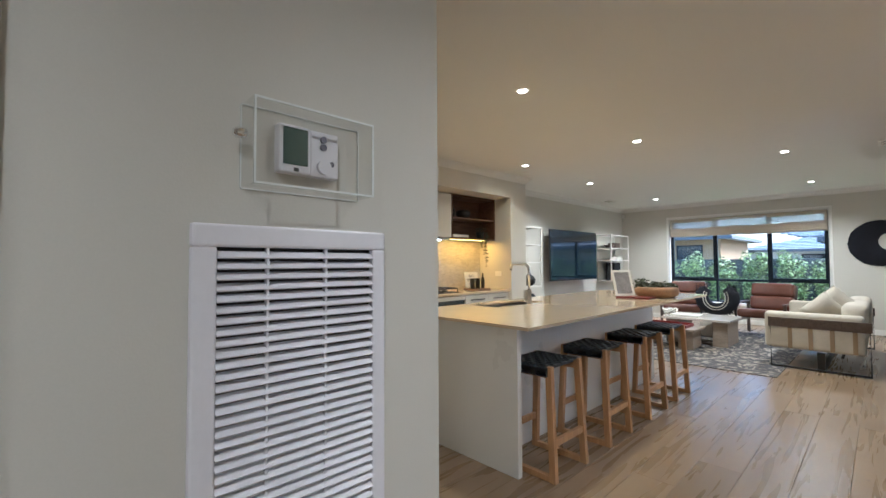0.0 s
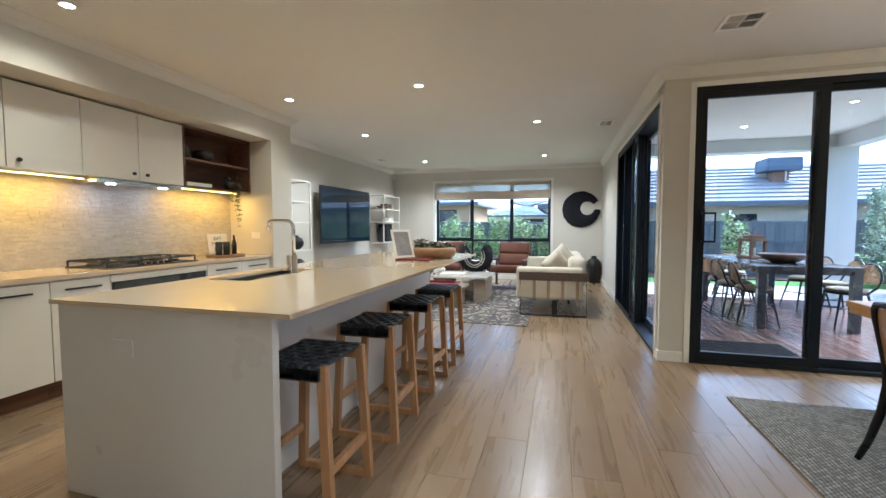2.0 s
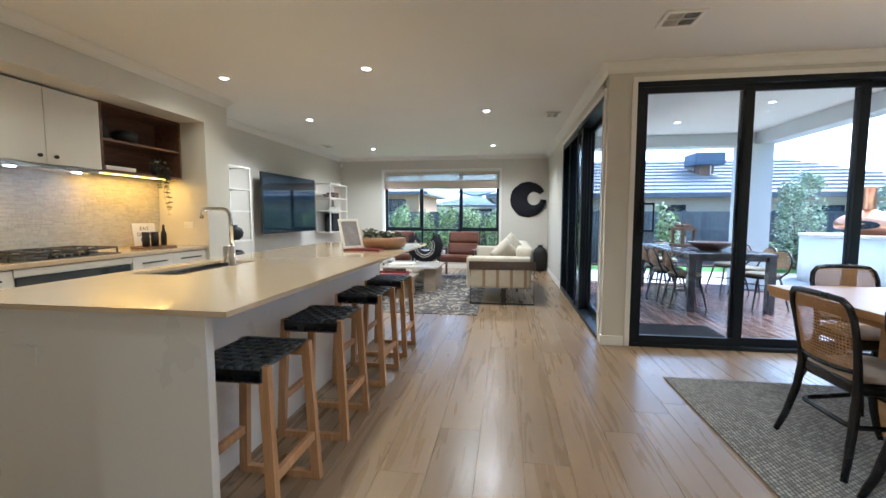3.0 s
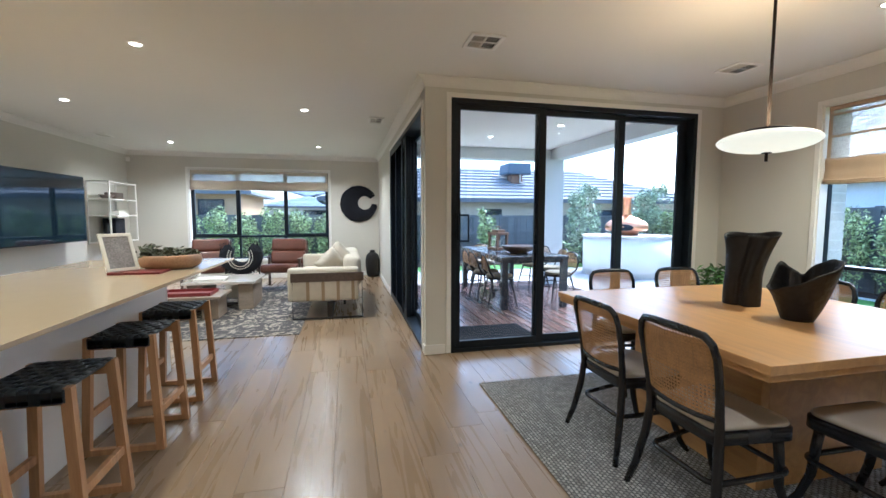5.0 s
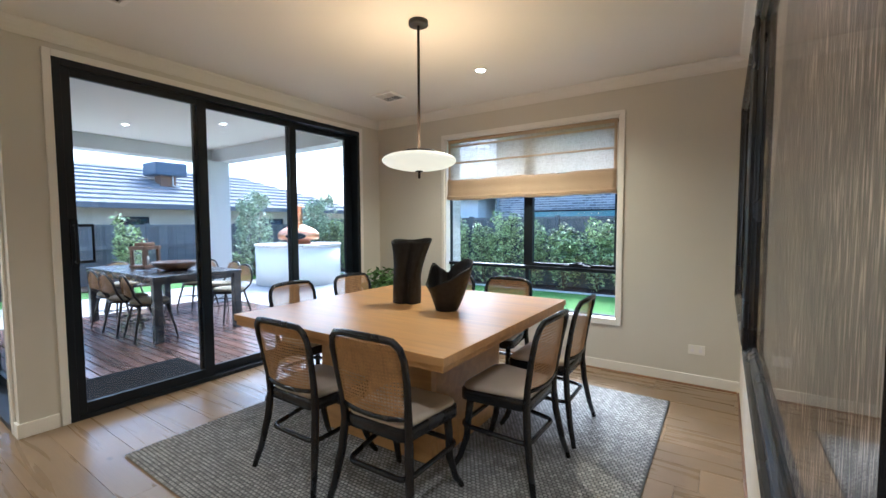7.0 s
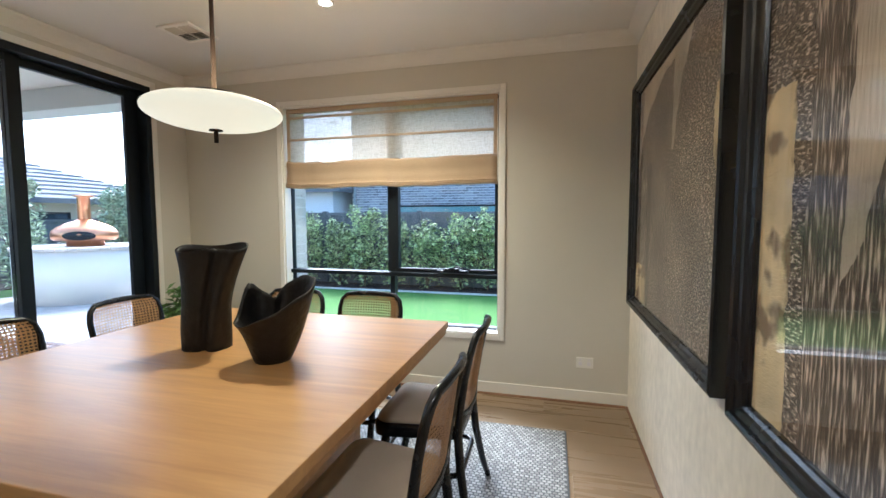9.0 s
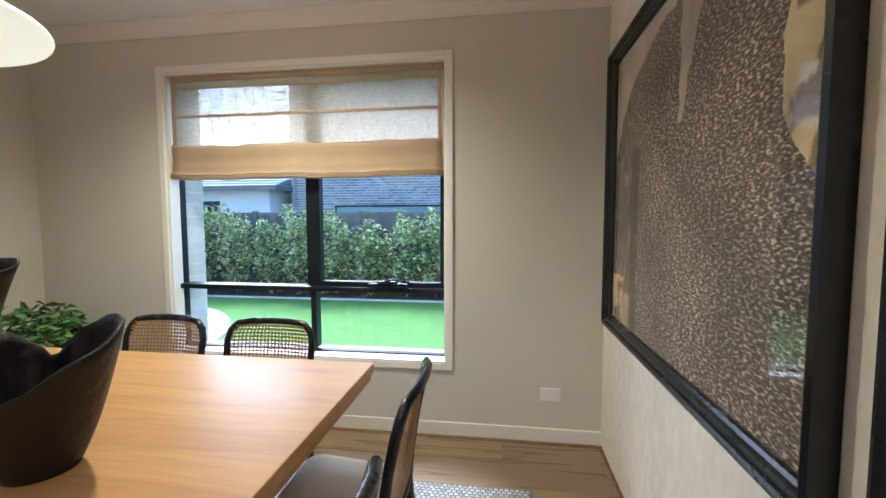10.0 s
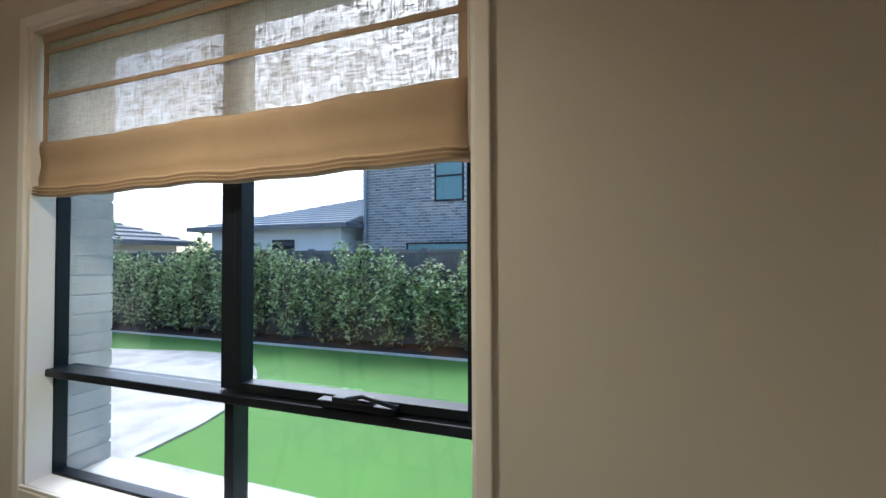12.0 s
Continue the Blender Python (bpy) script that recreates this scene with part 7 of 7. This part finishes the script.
def house(name, label, x0, x1, y0, y1, eave, ridge, axis, wall_m, roof_m, over=0.45, windows=(), base=-0.16, low_end=1.0, hip=1.0):
    h = thing(name, label, "house")
    pbox("wall", (x0, x1, y0, y1, base, eave), wall_m, h)
    bm = bmesh.new()
    hip_roof(bm, x0 - over, x1 + over, y0 - over, y1 + over, eave + 0.02, ridge, axis, low_end=low_end, hip=hip)
    part("roof", bm, roof_m, h)
    bm = bmesh.new()
    for d in ((x0 - over - 0.1, x0 - over, y0 - over - 0.1, y1 + over + 0.1), (x1 + over, x1 + over + 0.1, y0 - over - 0.1, y1 + over + 0.1), (x0 - over, x1 + over, y0 - over - 0.1, y0 - over), (x0 - over, x1 + over, y1 + over, y1 + over + 0.1)):
        bx(bm, *d, eave - 0.08, eave + 0.06)
    part("gutter", bm, M_FENCE, h)
    pbox("soffit", (x0 - over, x1 + over, y0 - over, y1 + over, eave - 0.02, eave + 0.01), M_HOUSEWHITE, h)
    for side, a, b, c_, d in windows:
        w = bmesh.new()
        if side == "w":
            frame_rect(w, "x", x0 - 0.04, x0 + 0.02, a, b, c_, d, 0.06)
            wf = part("window", w, M_FRAME, h)
            pbox("pane", (x0 - 0.02, x0 - 0.01, a + 0.05, b - 0.05, c_ + 0.05, d - 0.05), M_SCREEN, wf)
        else:
            frame_rect(w, "y", y1 - 0.02, y1 + 0.04, a, b, c_, d, 0.06)
            wf = part("window", w, M_FRAME, h)
            pbox("pane", (a + 0.05, b - 0.05, y1 + 0.01, y1 + 0.02, c_ + 0.05, d - 0.05), M_SCREEN, wf)
    return h


house("neighbour_house", "cream walled house with a long grey tiled hip roof", 17.5, 23.4, -13.25, 1.2, 1.93, 3.42, "y", M_CREAM, M_ROOF, hip=1.24, windows=(("w", -4.9, -4.1, 1.2, 1.62), ("w", -9.6, -8.6, 1.1, 1.6)))
acb = thing("roof_cooler", "blue grey evaporative cooler on a copper coloured base on the roof", "air conditioner", pose(18.9, -6.0, 2.62))
pbox("cowl", (-0.5, 0.5, -0.5, 0.5, 0.42, 0.86), M_ACUNIT, acb, 0.05)
pbox("base", (-0.22, 0.22, -0.24, 0.24, -0.12, 0.42), M_RUSTY, acb, 0.01)
bm = bmesh.new()
tube(bm, [(-0.3, -0.1, 0.45), (-0.3, -0.1, 0.1), (-0.3, -0.5, 0.02), (-0.2, -0.9, 0.0)], 0.025, 6)
part("pipe", bm, M_PAPER, acb)

house("neighbour_house", "white single storey house with a grey metal roof behind the hedge", 10.75, 16.1, -25.0, -13.5, 2.40, 4.4, "x", M_HOUSEWHITE, M_ROOFMETAL, windows=(("n", 12.5, 13.4, 1.1, 2.0),), low_end=0.0)
house("neighbour_house", "tan house with a grey roof beyond the far fence", 23.5, 29, 5.5, 11, 2.4, 4.0, "x", mat("tan_wall", (0.42, 0.28, 0.16), 0.9, bump=0.05), M_ROOFMETAL, windows=(("w", 6.2, 7.3, 1.1, 2.1), ("w", 8.6, 9.8, 1.1, 2.1)))
house("neighbour_house", "low white house with a blue grey roof in the distance", 30, 38, 1.0, 5.6, 1.9, 3.1, "y", M_HOUSEWHITE, M_ROOFMETAL, windows=(("w", 2.0, 3.4, 1.0, 1.7),))
house("neighbour_house", "pale house with a grey roof in the distance", 27, 33, -14, 0.5, 1.9, 3.0, "y", M_CREAM, M_ROOF)

bh = thing("brick_house", "two storey house of dark grey brick with pale joints", "house")
pbox("wall", (-2.0, 10.25, -22, -14.0, -0.16, 6.2), mat("pale_mortar", (0.62, 0.61, 0.58), 0.9), bh, label="pale mortar wall")
M_DARKBRICK = mat("dark_grey_brick", (0.27, 0.275, 0.295), 0.9, vary=0.25, scale=8, fine=50, bump=0.3, rand_island=0.45)
bm = bmesh.new()
WIN = ((6.86, 7.79, 3.07, 4.6), (4.6, 8.72, 0.95, 1.86))
row = 0
z = 1.1
while z < 5.9:
    x = 0.4 - (0.12 if row % 2 else 0)
    while x < 10.24:
        x1 = min(x + 0.224, 10.25)
        if x1 - x > 0.05 and not any(a < (x + x1) / 2 < b and c_ < z + 0.038 < d for a, b, c_, d in WIN):
            p = [bm.verts.new((xx, -14.0 + dd, zz)) for dd in (0, 0.012) for xx, zz in ((x, z), (x1, z), (x1, z + 0.062), (x, z + 0.062))]
            bm.faces.new(p[4:])
            for i in range(4):
                bm.faces.new((p[i], p[(i + 1) % 4], p[4 + (i + 1) % 4], p[4 + i]))
        x += 0.242
    z += 0.086
    row += 1
part("bricks", bm, M_DARKBRICK, bh, "dark grey bricks")["kind"] = "stuff"
bm = bmesh.new()
tube(bm, [(10.12, -13.93, 0.0), (10.12, -13.93, 6.0)], 0.05, 8)
part("downpipe", bm, M_ROOFMETAL, bh, "grey round downpipe")
for a, b, c_, d in WIN:
    w = bmesh.new()
    frame_rect(w, "y", -14.0, -13.97, a, b, c_, d, 0.06)
    wf = part("window", w, M_FRAME, bh)
    pbox("pane", (a + 0.05, b - 0.05, -13.995, -13.985, c_ + 0.05, d - 0.05), mat("teal_glass", (0.16, 0.30, 0.31), 0.12), wf)
    bmx = bmesh.new()
    bx(bmx, a + 0.05, b - 0.05, -13.99, -13.965, (c_ + d) / 2 - 0.03, (c_ + d) / 2 + 0.03)
    part("transom", bmx, M_FRAME, wf)
bm = bmesh.new()
hip_roof(bm, -2.5, 10.75, -22.5, -13.5, 6.2, 8.4, "x")
part("roof", bm, M_ROOF, bh)

# ---- brick reveal beside the dining window, brick by brick ----
skin = structure(thing("wall_brick_reveal", "", ""), "pale grey painted brick reveal outside the dining window")
k = 0
z = -0.15
while z < 2.62:
    off = 0.0 if k % 2 else 0.004
    b_ = pbox("brick", (5.47, 5.68 + off * 5, -3.60, -3.427, z, z + 0.076), M_BRICKGREY, skin)
    pbox("mortar_joint", (5.475, 5.68, -3.595, -3.429, z + 0.076, z + 0.086), M_RENDER, skin)
    z += 0.086
    k += 1
bm = bmesh.new()
bx(bm, 5.70, 6.75, -3.60, -3.38, -0.15, 2.64)
bx(bm, 2.4, 3.58, -3.60, -3.38, -0.15, 2.64)
bx(bm, 3.58, 5.70, -3.60, -3.462, 2.34, 2.64)
bx(bm, 3.58, 5.46, -3.60, -3.462, -0.15, 0.455)
structure(part("wall_outer_skin", bm, M_BRICKGREY), "pale grey painted outer wall")

# ---- deck boards ----
# slab under the boards is black, so their gaps hold painted shade
deck = structure(pbox("deck", (6.76, 10.90, -3.55, -0.16, -0.155, -0.062), M_SHADEBLACK), "oiled hardwood deck")
proto = None
n = 36
for i in range(n):
    y = -3.54 + (3.37) * i / n
    for x0, x1 in (((6.77, 9.1), (9.104, 10.89)) if i % 2 else ((6.77, 8.3), (8.304, 10.89))):
        pbox("deck_board", (x0, x1, y, y + 0.080, -0.0615, -0.04), M_DECK, deck, 0.002)

# ---- floor planks ----
PW = 0.235
rnd = random.Random(12)
y, row = Y_WIN - 0.02, 0
while y < 5.05:
    x = -2.2 + rnd.uniform(-1.6, 0)
    while x < 12.2:
        ln = rnd.choice((1.6, 1.9, 2.2, 2.2))
        x0, x1 = max(x, -2.2), min(x + ln, 12.2)
        y0, y1 = y, min(y + PW, 5.07)
        inside = x1 > x0 + 0.02 and (y0 > -0.05 or (x0 < 6.5)) and not (x1 < 2.5 and (y0 < -1.1 or y0 > 1.4)) and not (y0 > 4.55 and (x0 > 3.5 and x1 < 7.1))
        if inside:
            if y1 <= 0.1 and x1 > 6.50:
                x1 = 6.50
            pl_ = bmesh.new()
            bx(pl_, 0, x1 - x0 - 0.0012, 0, y1 - y0 - 0.0012, -0.012, 0.0)
            top = [e for e in pl_.edges if all(v.co.z > -0.001 for v in e.verts)]
            bmesh.ops.bevel(pl_, geom=top, offset=0.0008, segments=1, affect="EDGES")
            o = part("floor_plank", pl_, M_FLOOR, floor)
            o.matrix_basis = pose(x0, y0, 0)
        x += ln
    y += PW
    row += 1
